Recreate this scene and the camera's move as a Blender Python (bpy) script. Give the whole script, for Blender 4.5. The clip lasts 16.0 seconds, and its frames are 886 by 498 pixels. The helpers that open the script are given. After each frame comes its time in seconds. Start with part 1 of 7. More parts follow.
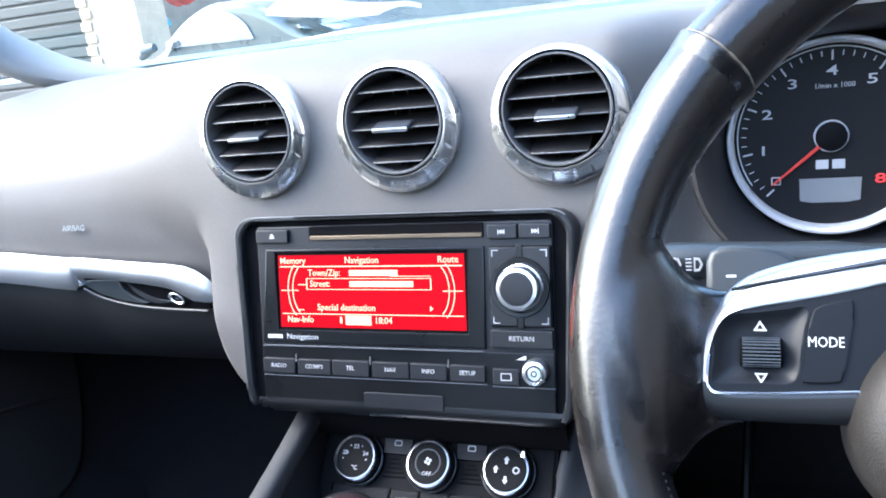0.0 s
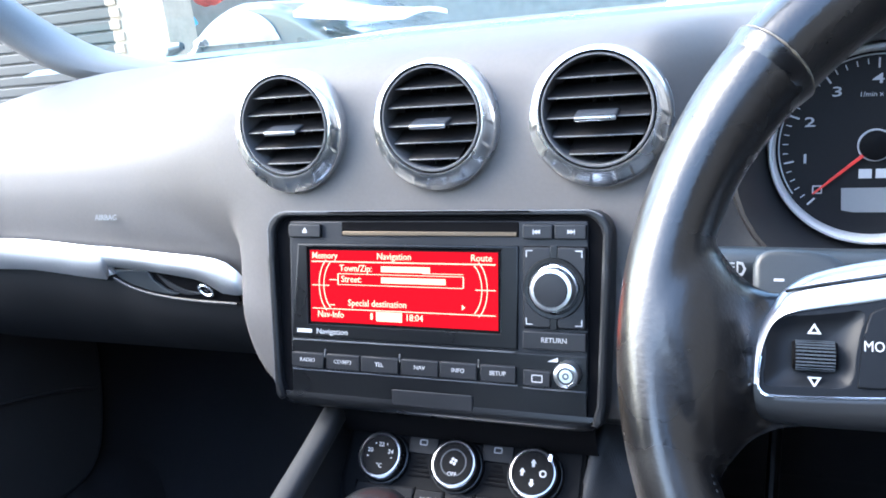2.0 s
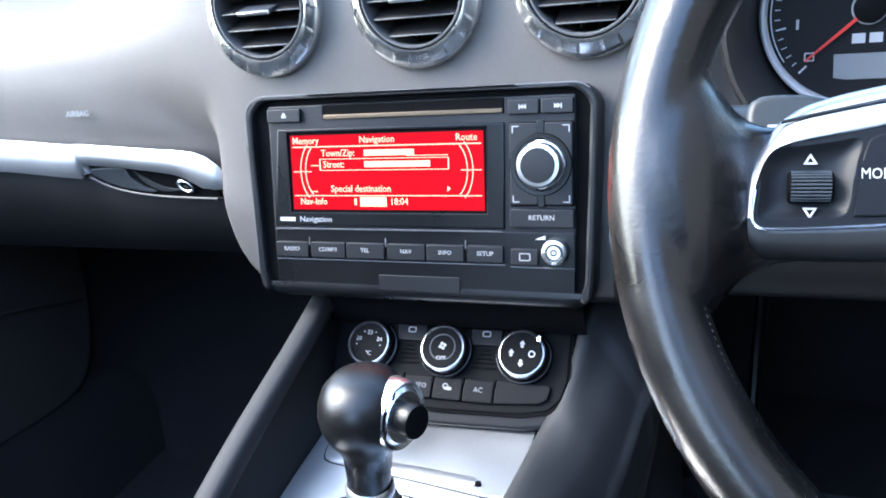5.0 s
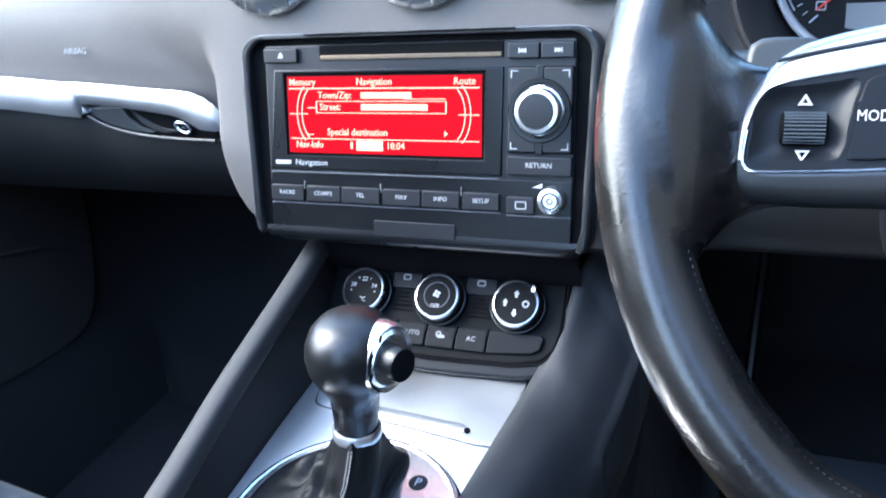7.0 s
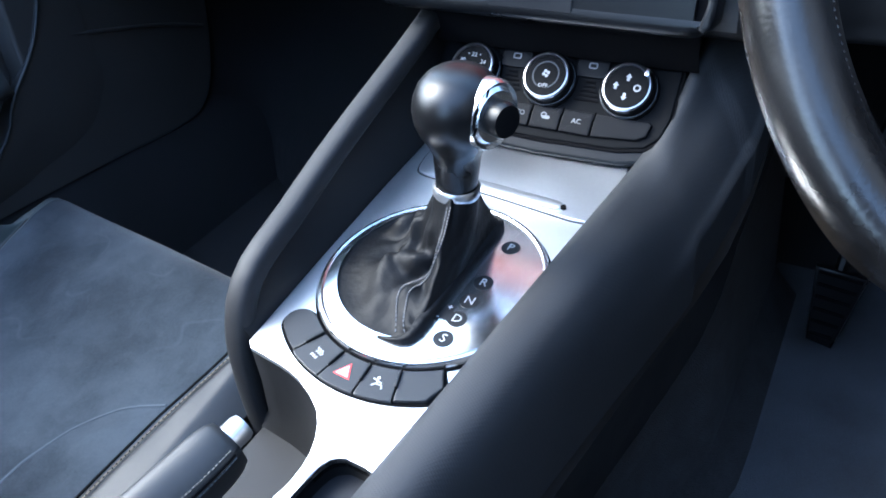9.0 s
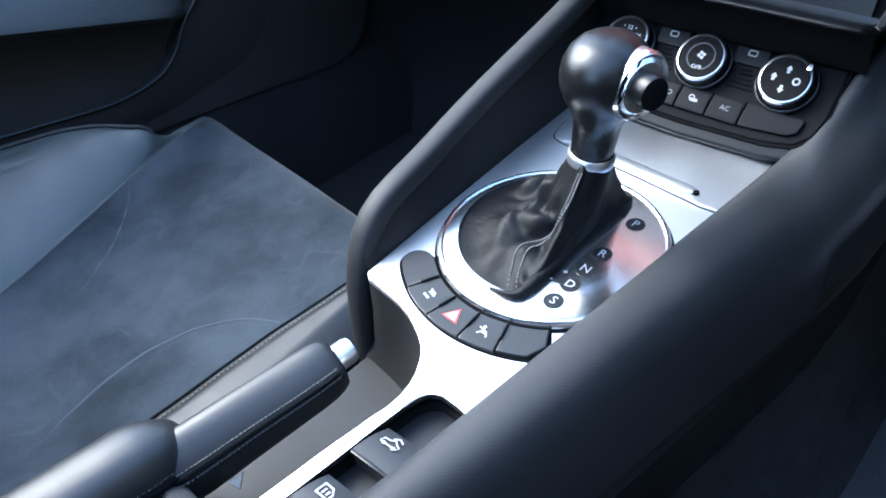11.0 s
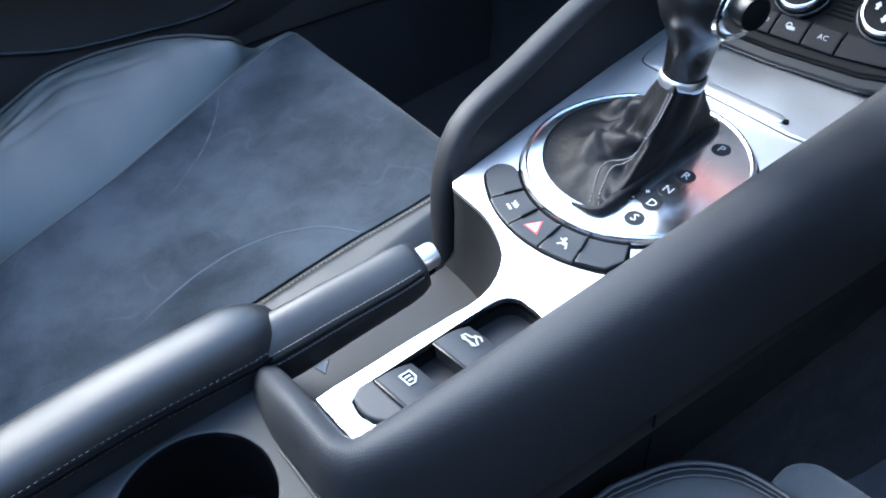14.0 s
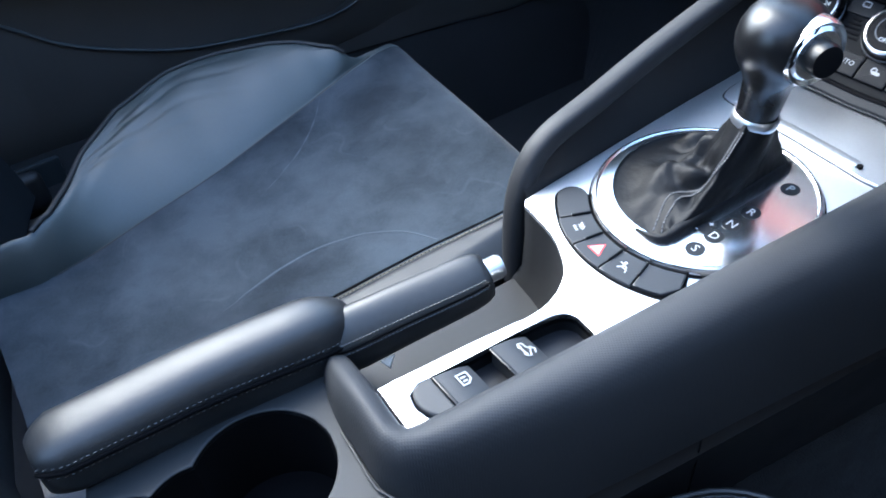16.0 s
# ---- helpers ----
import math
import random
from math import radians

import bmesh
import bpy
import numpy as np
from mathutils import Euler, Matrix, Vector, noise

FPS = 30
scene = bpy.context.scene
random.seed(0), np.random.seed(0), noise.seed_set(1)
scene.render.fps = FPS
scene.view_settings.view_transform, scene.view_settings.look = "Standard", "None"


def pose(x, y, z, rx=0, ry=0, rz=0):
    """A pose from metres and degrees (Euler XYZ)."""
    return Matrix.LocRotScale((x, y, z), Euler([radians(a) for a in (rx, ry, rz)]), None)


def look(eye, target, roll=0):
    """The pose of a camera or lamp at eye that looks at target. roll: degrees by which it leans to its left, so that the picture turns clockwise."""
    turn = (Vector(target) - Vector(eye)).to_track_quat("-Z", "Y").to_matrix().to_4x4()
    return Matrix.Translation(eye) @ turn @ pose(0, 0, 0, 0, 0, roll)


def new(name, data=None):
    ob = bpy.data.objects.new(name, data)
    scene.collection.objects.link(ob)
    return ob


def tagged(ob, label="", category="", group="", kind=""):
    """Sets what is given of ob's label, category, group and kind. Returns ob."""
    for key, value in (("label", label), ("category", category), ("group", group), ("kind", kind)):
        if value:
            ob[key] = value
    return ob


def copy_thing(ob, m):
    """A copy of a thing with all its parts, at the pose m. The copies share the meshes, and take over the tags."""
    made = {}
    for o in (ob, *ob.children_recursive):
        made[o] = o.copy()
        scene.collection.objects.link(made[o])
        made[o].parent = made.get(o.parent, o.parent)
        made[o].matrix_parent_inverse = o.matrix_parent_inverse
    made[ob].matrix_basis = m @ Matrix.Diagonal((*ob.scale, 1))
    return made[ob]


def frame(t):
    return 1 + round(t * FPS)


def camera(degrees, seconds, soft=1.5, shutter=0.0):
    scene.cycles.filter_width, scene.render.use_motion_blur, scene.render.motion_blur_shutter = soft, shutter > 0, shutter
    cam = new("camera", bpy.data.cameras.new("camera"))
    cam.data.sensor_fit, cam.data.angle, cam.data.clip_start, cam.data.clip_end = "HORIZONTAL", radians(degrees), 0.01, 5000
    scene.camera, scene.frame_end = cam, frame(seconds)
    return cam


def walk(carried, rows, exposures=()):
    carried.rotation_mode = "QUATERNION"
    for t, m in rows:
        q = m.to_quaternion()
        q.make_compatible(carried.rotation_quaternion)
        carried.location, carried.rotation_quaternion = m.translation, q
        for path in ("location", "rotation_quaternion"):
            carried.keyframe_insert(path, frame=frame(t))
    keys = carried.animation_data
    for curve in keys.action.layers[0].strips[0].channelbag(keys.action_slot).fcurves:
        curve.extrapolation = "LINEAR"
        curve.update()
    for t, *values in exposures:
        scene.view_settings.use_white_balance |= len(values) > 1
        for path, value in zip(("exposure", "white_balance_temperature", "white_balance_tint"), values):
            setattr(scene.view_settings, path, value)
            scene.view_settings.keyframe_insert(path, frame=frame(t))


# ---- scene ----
cam = camera(59.24, 16.0, soft=1.75, shutter=0.3)
ROWS = [
    (0.0, 0.2107, -0.0093, 0.8443, 21.02, -17.64, 7.49),
    (0.5, 0.2068, -0.0083, 0.8401, 22.16, -17.92, 6.97),
    (1.0, 0.2034, -0.0100, 0.8385, 21.87, -17.60, 6.02),
    (1.5, 0.2022, -0.0100, 0.8358, 21.66, -17.59, 5.98),
    (2.0, 0.1984, -0.0128, 0.8395, 22.18, -17.02, 6.04),
    (2.5, 0.1997, -0.0137, 0.8363, 21.17, -16.65, 7.49),
    (3.0, 0.1935, -0.0161, 0.8355, 22.12, -17.11, 6.88),
    (3.5, 0.1889, -0.0178, 0.8346, 23.20, -17.68, 6.39),
    (4.0, 0.1854, -0.0201, 0.8317, 23.27, -18.52, 6.26),
    (4.5, 0.1890, -0.0183, 0.8195, 21.90, -21.36, 7.35),
    (4.7, 0.1916, -0.0163, 0.8143, 21.63, -22.06, 7.23),
    (6.8, 0.2041, -0.0112, 0.7976, 22.84, -24.35, 6.46),
    (7.0, 0.2038, -0.0093, 0.7976, 22.97, -25.56, 6.23),
    (7.5, 0.2010, -0.0203, 0.7853, 30.03, -31.79, 6.61),
    (8.0, 0.2006, -0.0222, 0.7765, 31.37, -34.77, 6.27),
    (8.2, 0.2028, -0.0257, 0.7705, 31.72, -35.38, 6.23),
    (10.3, 0.2106, -0.0395, 0.7653, 37.32, -38.21, 6.72),
    (10.5, 0.2097, -0.0429, 0.7650, 39.84, -37.49, 5.51),
    (11.0, 0.2126, -0.0464, 0.7637, 43.79, -38.33, 3.93),
    (11.5, 0.2134, -0.0467, 0.7635, 44.60, -38.20, 3.72),
    (12.0, 0.2144, -0.0458, 0.7623, 44.18, -38.59, 2.90),
    (12.5, 0.2134, -0.0468, 0.7615, 43.67, -39.10, 2.55),
    (13.0, 0.2149, -0.0537, 0.7599, 44.95, -40.36, 3.33),
    (13.5, 0.2201, -0.0664, 0.7605, 48.48, -41.65, 4.25),
    (14.0, 0.2184, -0.0736, 0.7620, 49.95, -42.56, 4.43),
    (14.5, 0.2244, -0.0819, 0.7620, 55.57, -42.36, 1.76),
    (15.0, 0.2257, -0.0857, 0.7653, 57.15, -42.95, 2.40),
    (15.5, 0.2268, -0.0816, 0.7695, 58.10, -42.22, 2.72),
    (16.0, 0.2441, -0.0789, 0.7838, 58.32, -41.36, 5.10),
]
LIGHT = [(0.0, 3.94, 6000, 6), (3.0, 3.92, 6000, 6), (4.5, 3.82, 5900, 5), (7.0, 3.92, 5600, 3), (7.5, 3.82, 5450, 3), (8.0, 3.70, 5450, 3), (10.5, 3.62, 5600, 2), (12.5, 3.66, 5600, 2), (14.5, 3.76, 5650, 2), (16.0, 3.74, 5650, 2)]
walk(cam, [(t, pose(x, y, z, 90 + pitch, 0, yaw) @ pose(0, 0, 0, 0, 0, -roll)) for t, x, y, z, yaw, pitch, roll in ROWS], LIGHT)

# ---- light ----
world = bpy.data.worlds.new("sky")
scene.world = world
world.use_nodes = True
wn = world.node_tree.nodes
sky = wn.new("ShaderNodeTexSky")
sky.sky_type, sky.sun_disc = "NISHITA", False
sky.sun_elevation, sky.sun_rotation = radians(45), radians(-104)
sky.air_density, sky.dust_density, sky.ozone_density = 1.0, 2.5, 1.0
wn["Background"].inputs["Strength"].default_value = 0.15
world.node_tree.links.new(sky.outputs[0], wn["Background"].inputs["Color"])
sun = new("sun", bpy.data.lights.new("sun", "SUN"))
sun.data.energy, sun.data.angle, sun.data.color = 0.38, radians(30), (1.0, 0.96, 0.9)
sun.matrix_world = look((-3.5, -0.8, 3.9), (0, 0.1, 0.4))


# ---- materials ----
def material(name, col, rough=0.5, metal=0.0, var=0.12, fine=400, big=14, bump=0.1, bump_scale=900, rvar=0.1, coat=0.0, sheen=0.0, cells=False, dist=0.0006, spec=0.5, span=(0.45, 1.05)):
    m = bpy.data.materials.new(name)
    m.use_nodes = True
    n, l = m.node_tree.nodes, m.node_tree.links
    b = n["Principled BSDF"]
    b.inputs["Metallic"].default_value = metal
    b.inputs["Coat Weight"].default_value = coat
    b.inputs["Specular IOR Level"].default_value = spec
    b.inputs["Coat Roughness"].default_value = 0.08
    b.inputs["Sheen Weight"].default_value = sheen
    geo = n.new("ShaderNodeNewGeometry")
    a, c = n.new("ShaderNodeTexNoise"), n.new("ShaderNodeTexNoise")
    a.inputs["Scale"].default_value, c.inputs["Scale"].default_value = fine, big
    a.inputs["Detail"].default_value, c.inputs["Detail"].default_value = 3, 4
    for t in (a, c):
        l.new(geo.outputs["Position"], t.inputs["Vector"])
    add = n.new("ShaderNodeMath")
    add.operation = "MULTIPLY_ADD"
    add.inputs[1].default_value = 0.5
    l.new(a.outputs["Fac"], add.inputs[0])
    l.new(c.outputs["Fac"], add.inputs[2])
    val = n.new("ShaderNodeMapRange")
    val.inputs["From Min"].default_value, val.inputs["From Max"].default_value = span
    val.inputs["To Min"].default_value, val.inputs["To Max"].default_value = 1 - var, 1 + var
    l.new(add.outputs[0], val.inputs["Value"])
    mul = n.new("ShaderNodeVectorMath")
    mul.operation = "SCALE"
    mul.inputs[0].default_value = col
    l.new(val.outputs[0], mul.inputs["Scale"])
    l.new(mul.outputs[0], b.inputs["Base Color"])
    rr = n.new("ShaderNodeMapRange")
    rr.inputs["From Min"].default_value, rr.inputs["From Max"].default_value = 0.3, 0.7
    rr.inputs["To Min"].default_value, rr.inputs["To Max"].default_value = max(0.02, rough - rvar * 0.5), min(1, rough + rvar * 0.5)
    l.new(c.outputs["Fac"], rr.inputs["Value"])
    l.new(rr.outputs[0], b.inputs["Roughness"])
    if bump:
        if cells:
            h = n.new("ShaderNodeTexVoronoi")
            h.inputs["Scale"].default_value = bump_scale
            out = h.outputs["Distance"]
        else:
            h = n.new("ShaderNodeTexNoise")
            h.inputs["Scale"].default_value = bump_scale
            h.inputs["Detail"].default_value = 2
            out = h.outputs["Fac"]
        l.new(geo.outputs["Position"], h.inputs["Vector"])
        bp = n.new("ShaderNodeBump")
        bp.inputs["Strength"].default_value, bp.inputs["Distance"].default_value = bump, dist
        l.new(out, bp.inputs["Height"])
        l.new(bp.outputs[0], b.inputs["Normal"])
    return m


def glow(name, col, strength):
    m = bpy.data.materials.new(name)
    m.use_nodes = True
    b = m.node_tree.nodes["Principled BSDF"]
    b.inputs["Base Color"].default_value = (*[c * 0.02 for c in col], 1)
    b.inputs["Emission Color"].default_value = (*col, 1)
    b.inputs["Emission Strength"].default_value = strength
    b.inputs["Roughness"].default_value = 0.2
    b.inputs["Specular IOR Level"].default_value = 0.04
    return m


def ribbed(name, col, rough, pitch):
    """A moulded skin with fine crossing ribs."""
    m = material(name, col, rough, bump=0.0, spec=0.24)
    n, l = m.node_tree.nodes, m.node_tree.links
    geo = n.new("ShaderNodeNewGeometry")
    waves = []
    for turn in (0.6, 2.1):
        mp = n.new("ShaderNodeMapping")
        mp.inputs["Rotation"].default_value = (0, 0, turn)
        w = n.new("ShaderNodeTexWave")
        w.inputs["Scale"].default_value = 0.314 / pitch
        w.inputs["Distortion"].default_value = 0.6
        l.new(geo.outputs["Position"], mp.inputs["Vector"])
        l.new(mp.outputs[0], w.inputs["Vector"])
        waves.append(w)
    mx = n.new("ShaderNodeMath")
    mx.operation = "MAXIMUM"
    l.new(waves[0].outputs["Fac"], mx.inputs[0])
    l.new(waves[1].outputs["Fac"], mx.inputs[1])
    bp = n.new("ShaderNodeBump")
    bp.inputs["Strength"].default_value, bp.inputs["Distance"].default_value = 0.17, 0.0004
    l.new(mx.outputs[0], bp.inputs["Height"])
    l.new(bp.outputs[0], n["Principled BSDF"].inputs["Normal"])
    return m


DASH = material("dash_soft_plastic", (0.078, 0.0715, 0.067), 0.60, var=0.12, bump=0.3, bump_scale=1500, dist=0.0004, spec=0.34)
DARK = material("dark_grained_plastic", (0.007, 0.0072, 0.008), 0.55, bump=0.25, bump_scale=1400, dist=0.0004, spec=0.3)
PIANO = material("satin_black_plastic", (0.0032, 0.0036, 0.0044), 0.3, bump=0.05, bump_scale=600, spec=0.22)
KEY = material("soft_touch_key", (0.0068, 0.0074, 0.0092), 0.42, bump=0.05, spec=0.24)
SWITCH = material("matt_switch_black", (0.0035, 0.0042, 0.0055), 0.42, bump=0.04, spec=0.13)
CKEY = material("grey_console_key", (0.0135, 0.0145, 0.0165), 0.5, bump=0.05, spec=0.3)
STALK = material("grey_stalk_plastic", (0.014, 0.0175, 0.0205), 0.45, bump=0.05, spec=0.4)
RIMP = material("satin_grey_surround", (0.0145, 0.0152, 0.0172), 0.42, bump=0.1, bump_scale=1400, dist=0.0003, spec=0.34)
SURROUND = material("satin_black_surround", (0.0085, 0.0090, 0.0105), 0.40, bump=0.08, bump_scale=1400, dist=0.0003, spec=0.30)
DISH = material("moulded_switch_hollow", (0.0050, 0.0058, 0.0072), 0.40, bump=0.02, spec=0.16)
CLIMKEY = material("climate_key_plastic", (0.0036, 0.0039, 0.0050), 0.5, bump=0.03, spec=0.08)
DIAL = material("matt_dial_black", (0.0028, 0.0030, 0.0036), 0.6, bump=0, spec=0.06)
SILVER = material("silver_gauge_ring", (0.62, 0.63, 0.65), 0.32, metal=0.45, var=0.04, bump=0)
# Dial black lifted to stand in for the reflection of a cover glass.
GAUGE = material("satin_gauge_black", (0.0072, 0.0076, 0.0088), 0.5, bump=0, spec=0.14)
# Near-black for small black parts, and for shade put into gaps and hollows.
VOID = material("matt_black_and_gap_shade", (0.0025, 0.0025, 0.003), 0.85, bump=0, spec=0.05)
SLAT = material("vent_slat_plastic", (0.0105, 0.0100, 0.0105), 0.55, bump=0.04, spec=0.2)
VENTRIM = material("vent_rim_grey", (0.075, 0.076, 0.080), 0.4, bump=0, spec=0.4)
VENTTAB = material("vent_tab_grey", (0.030, 0.034, 0.042), 0.45, bump=0, spec=0.35)
VENTCHROME = material("satin_vent_chrome", (0.74, 0.75, 0.76), 0.25, metal=1, var=0.05, bump=0.0, rvar=0.1)
DIALCHROME = material("dark_polished_chrome", (0.33, 0.34, 0.36), 0.30, metal=1, var=0.05, bump=0.0)
CHROME = material("satin_chrome", (0.78, 0.79, 0.80), 0.27, metal=1, var=0.04, bump=0.0, rvar=0.08)
GATE = material("polished_gate_aluminium", (0.76, 0.77, 0.78), 0.17, metal=1, var=0.04, bump=0.02, bump_scale=1500)
ALU = material("brushed_aluminium", (0.74, 0.75, 0.77), 0.385, metal=1, var=0.05, bump=0.03, bump_scale=1500)
BRIGHT = material("polished_edge", (0.74, 0.74, 0.76), 0.20, metal=1, var=0.02, bump=0)
LEATHER = material("black_leather", (0.0085, 0.0100, 0.0122), 0.46, var=0.25, fine=300, big=9, bump=0.16, bump_scale=1900, cells=True, rvar=0.14, dist=0.0004, spec=0.36)
# Lighter copy of the seat leather, with sky sheen put into its colour.
BOLSTER = material("sheen_tinted_leather", (0.0180, 0.0250, 0.0255), 0.48, var=0.2, fine=300, big=12, bump=0.2, bump_scale=1700, cells=True, rvar=0.16, dist=0.0004, spec=0.62)
GRIP = material("handled_grip_leather", (0.0120, 0.0128, 0.0136), 0.46, var=0.25, fine=300, big=9, bump=0.12, bump_scale=1900, cells=True, rvar=0.14, dist=0.0004, spec=0.46)
DOOR = material("door_grained_plastic", (0.0380, 0.0375, 0.0375), 0.52, bump=0.25, bump_scale=1400, dist=0.0004, spec=0.34)
WORN = material("worn_wheel_leather", (0.0042, 0.0042, 0.0047), 0.30, spec=0.37, coat=0.42, var=0.5, fine=260, big=30, bump=0.30, bump_scale=560, rvar=0.30, dist=0.0005)
WORN.node_tree.nodes["Principled BSDF"].inputs["Coat Roughness"].default_value = 0.22
SPOKE = material("satin_silver_spoke", (0.56, 0.57, 0.585), 0.36, metal=1, var=0.04, bump=0.02, bump_scale=1500)
CHIN = material("dark_satin_metal", (0.050, 0.052, 0.056), 0.42, metal=0.8, var=0.05, bump=0)
CARPET = material("black_carpet", (0.0066, 0.0068, 0.0084), 0.97, var=0.55, fine=420, bump=0.9, bump_scale=1300, dist=0.002)

TUNNEL = material("speckled_tunnel_carpet", (0.0150, 0.0170, 0.0205), 0.97, var=0.75, fine=260, big=40, bump=0.9, bump_scale=700, dist=0.002)


def suede(name, dark, light):
    """Brushed nap: broad clouds of lighter and darker pile, fine grain and thin rubbed marks."""
    m = material(name, dark, 0.95, bump=0.3, bump_scale=2200, sheen=0.08, dist=0.0006, spec=0.08)
    n, l = m.node_tree.nodes, m.node_tree.links
    b = n["Principled BSDF"]
    geo = n.new("ShaderNodeNewGeometry")

    def field(scale, detail, rough, distort):
        t = n.new("ShaderNodeTexNoise")
        t.inputs["Scale"].default_value, t.inputs["Detail"].default_value = scale, detail
        t.inputs["Roughness"].default_value, t.inputs["Distortion"].default_value = rough, distort
        l.new(geo.outputs["Position"], t.inputs["Vector"])
        return t.outputs["Fac"]

    def remap(src, a, c, lo=0.0, hi=1.0):
        r = n.new("ShaderNodeMapRange")
        for key_, val_ in (("From Min", a), ("From Max", c), ("To Min", lo), ("To Max", hi)):
            r.inputs[key_].default_value = val_
        l.new(src, r.inputs["Value"])
        return r.outputs[0]

    def calc(op, p, q):
        c = n.new("ShaderNodeMath")
        c.operation = op
        for i, v in enumerate((p, q)):
            if isinstance(v, float):
                c.inputs[i].default_value = v
            else:
                l.new(v, c.inputs[i])
        return c.outputs[0]

    cloud = calc("ADD", calc("MULTIPLY", field(9, 3, 0.5, 0.3), 0.62), calc("MULTIPLY", field(34, 5, 0.6, 0.5), 0.26))
    cloud = calc("ADD", cloud, calc("MULTIPLY", field(420, 2, 0.6, 0.0), 0.12))
    tone = remap(cloud, 0.37, 0.63)
    vein = calc("ABSOLUTE", calc("SUBTRACT", field(9, 1, 0.4, 0.3), 0.5), 0.0)
    marks = calc("MULTIPLY", remap(vein, 0.0, 0.010, 1.0, 0.0), remap(field(16, 1, 0.5, 0.0), 0.50, 0.60))
    tone = calc("ADD", tone, calc("MULTIPLY", marks, 0.26))
    mix = n.new("ShaderNodeMix")
    mix.data_type = "RGBA"
    mix.inputs["A"].default_value, mix.inputs["B"].default_value = (*dark, 1), (*light, 1)
    l.new(tone, mix.inputs["Factor"])
    l.new(mix.outputs["Result"], b.inputs["Base Color"])
    return m


SUEDE = suede("charcoal_suede", (0.0115, 0.0150, 0.0198), (0.0370, 0.0455, 0.0560))


def worn_edge(m, centre, r0, r1, brown):
    """Leather rubbed brown on the wheel's outer edge; the brown also carries its highlight."""
    n, l = m.node_tree.nodes, m.node_tree.links
    b = n["Principled BSDF"]
    old = b.inputs["Base Color"].links[0].from_socket
    geo = n.new("ShaderNodeNewGeometry")
    sub = n.new("ShaderNodeVectorMath")
    sub.operation = "SUBTRACT"
    sub.inputs[1].default_value = centre
    ln = n.new("ShaderNodeVectorMath")
    ln.operation = "LENGTH"
    l.new(geo.outputs["Position"], sub.inputs[0])
    l.new(sub.outputs[0], ln.inputs[0])
    mr = n.new("ShaderNodeMapRange")
    mr.inputs["From Min"].default_value, mr.inputs["From Max"].default_value = r0, r1
    l.new(ln.outputs["Value"], mr.inputs["Value"])
    nz = n.new("ShaderNodeTexNoise")
    nz.inputs["Scale"].default_value, nz.inputs["Detail"].default_value = 70, 6
    l.new(geo.outputs["Position"], nz.inputs["Vector"])
    ramp = n.new("ShaderNodeMapRange")
    ramp.inputs["From Min"].default_value, ramp.inputs["From Max"].default_value = 0.22, 0.62
    l.new(nz.outputs["Fac"], ramp.inputs["Value"])
    mu = n.new("ShaderNodeMath")
    mu.operation = "MULTIPLY"
    l.new(mr.outputs[0], mu.inputs[0])
    l.new(ramp.outputs[0], mu.inputs[1])
    mix = n.new("ShaderNodeMix")
    mix.data_type = "RGBA"
    mix.inputs["B"].default_value = (*brown, 1)
    l.new(mu.outputs[0], mix.inputs["Factor"])
    l.new(old, mix.inputs["A"])
    l.new(mix.outputs["Result"], b.inputs["Base Color"])


worn_edge(WORN, (0.3293, 0.2597, 0.7147), 0.1700, 0.1760, (0.024, 0.0190, 0.0140))
HUB = material("grained_hub_cover", (0.0085, 0.0074, 0.0064), 0.6, spec=0.3, var=0.2, fine=250, bump=0.25, bump_scale=1100, cells=True, dist=0.0005)
RIB = ribbed("ribbed_pad_skin", (0.0200, 0.0210, 0.0230), 0.60, 0.0016)
POD = ribbed("ribbed_pod_skin", (0.034, 0.032, 0.031), 0.5, 0.0014)
RAIL = material("rail_soft_skin", (0.0150, 0.0152, 0.0164), 0.62, bump=0.2, bump_scale=1500, dist=0.0004, spec=0.28)
LETTER = material("pale_grey_print", (0.22, 0.225, 0.235), 0.6, bump=0, spec=0.2)
WHITE = material("white_print", (0.30, 0.31, 0.325), 0.5, var=0.03, bump=0)
THREAD = material("grey_thread", (0.045, 0.050, 0.058), 0.8, bump=0)
SEAMT = material("dark_seam_thread", (0.028, 0.031, 0.036), 0.8, bump=0)
REDP = material("red_print", (0.6, 0.03, 0.03), 0.5, var=0.03, bump=0)
NEEDLE = material("needle_red", (0.42, 0.03, 0.025), 0.4, var=0.02, bump=0)
LCD = material("grey_lcd", (0.13, 0.14, 0.15), 0.3, var=0.05, bump=0)
TAN = material("tan_thread", (0.105, 0.088, 0.066), 0.8, bump=0)
NAP = material("pale_nap_line", (0.052, 0.062, 0.074), 0.95, bump=0, spec=0.08)
BRASS = material("slot_brass", (0.075, 0.056, 0.036), 0.5, metal=0.6, bump=0)
SCREEN = glow("red_screen", (1.0, 0.008, 0.026), 0.62 / 2 ** 3.2)
SCREENTEXT = glow("screen_letters", (1.0, 0.72, 0.52), 1.1 / 2 ** 3.2)


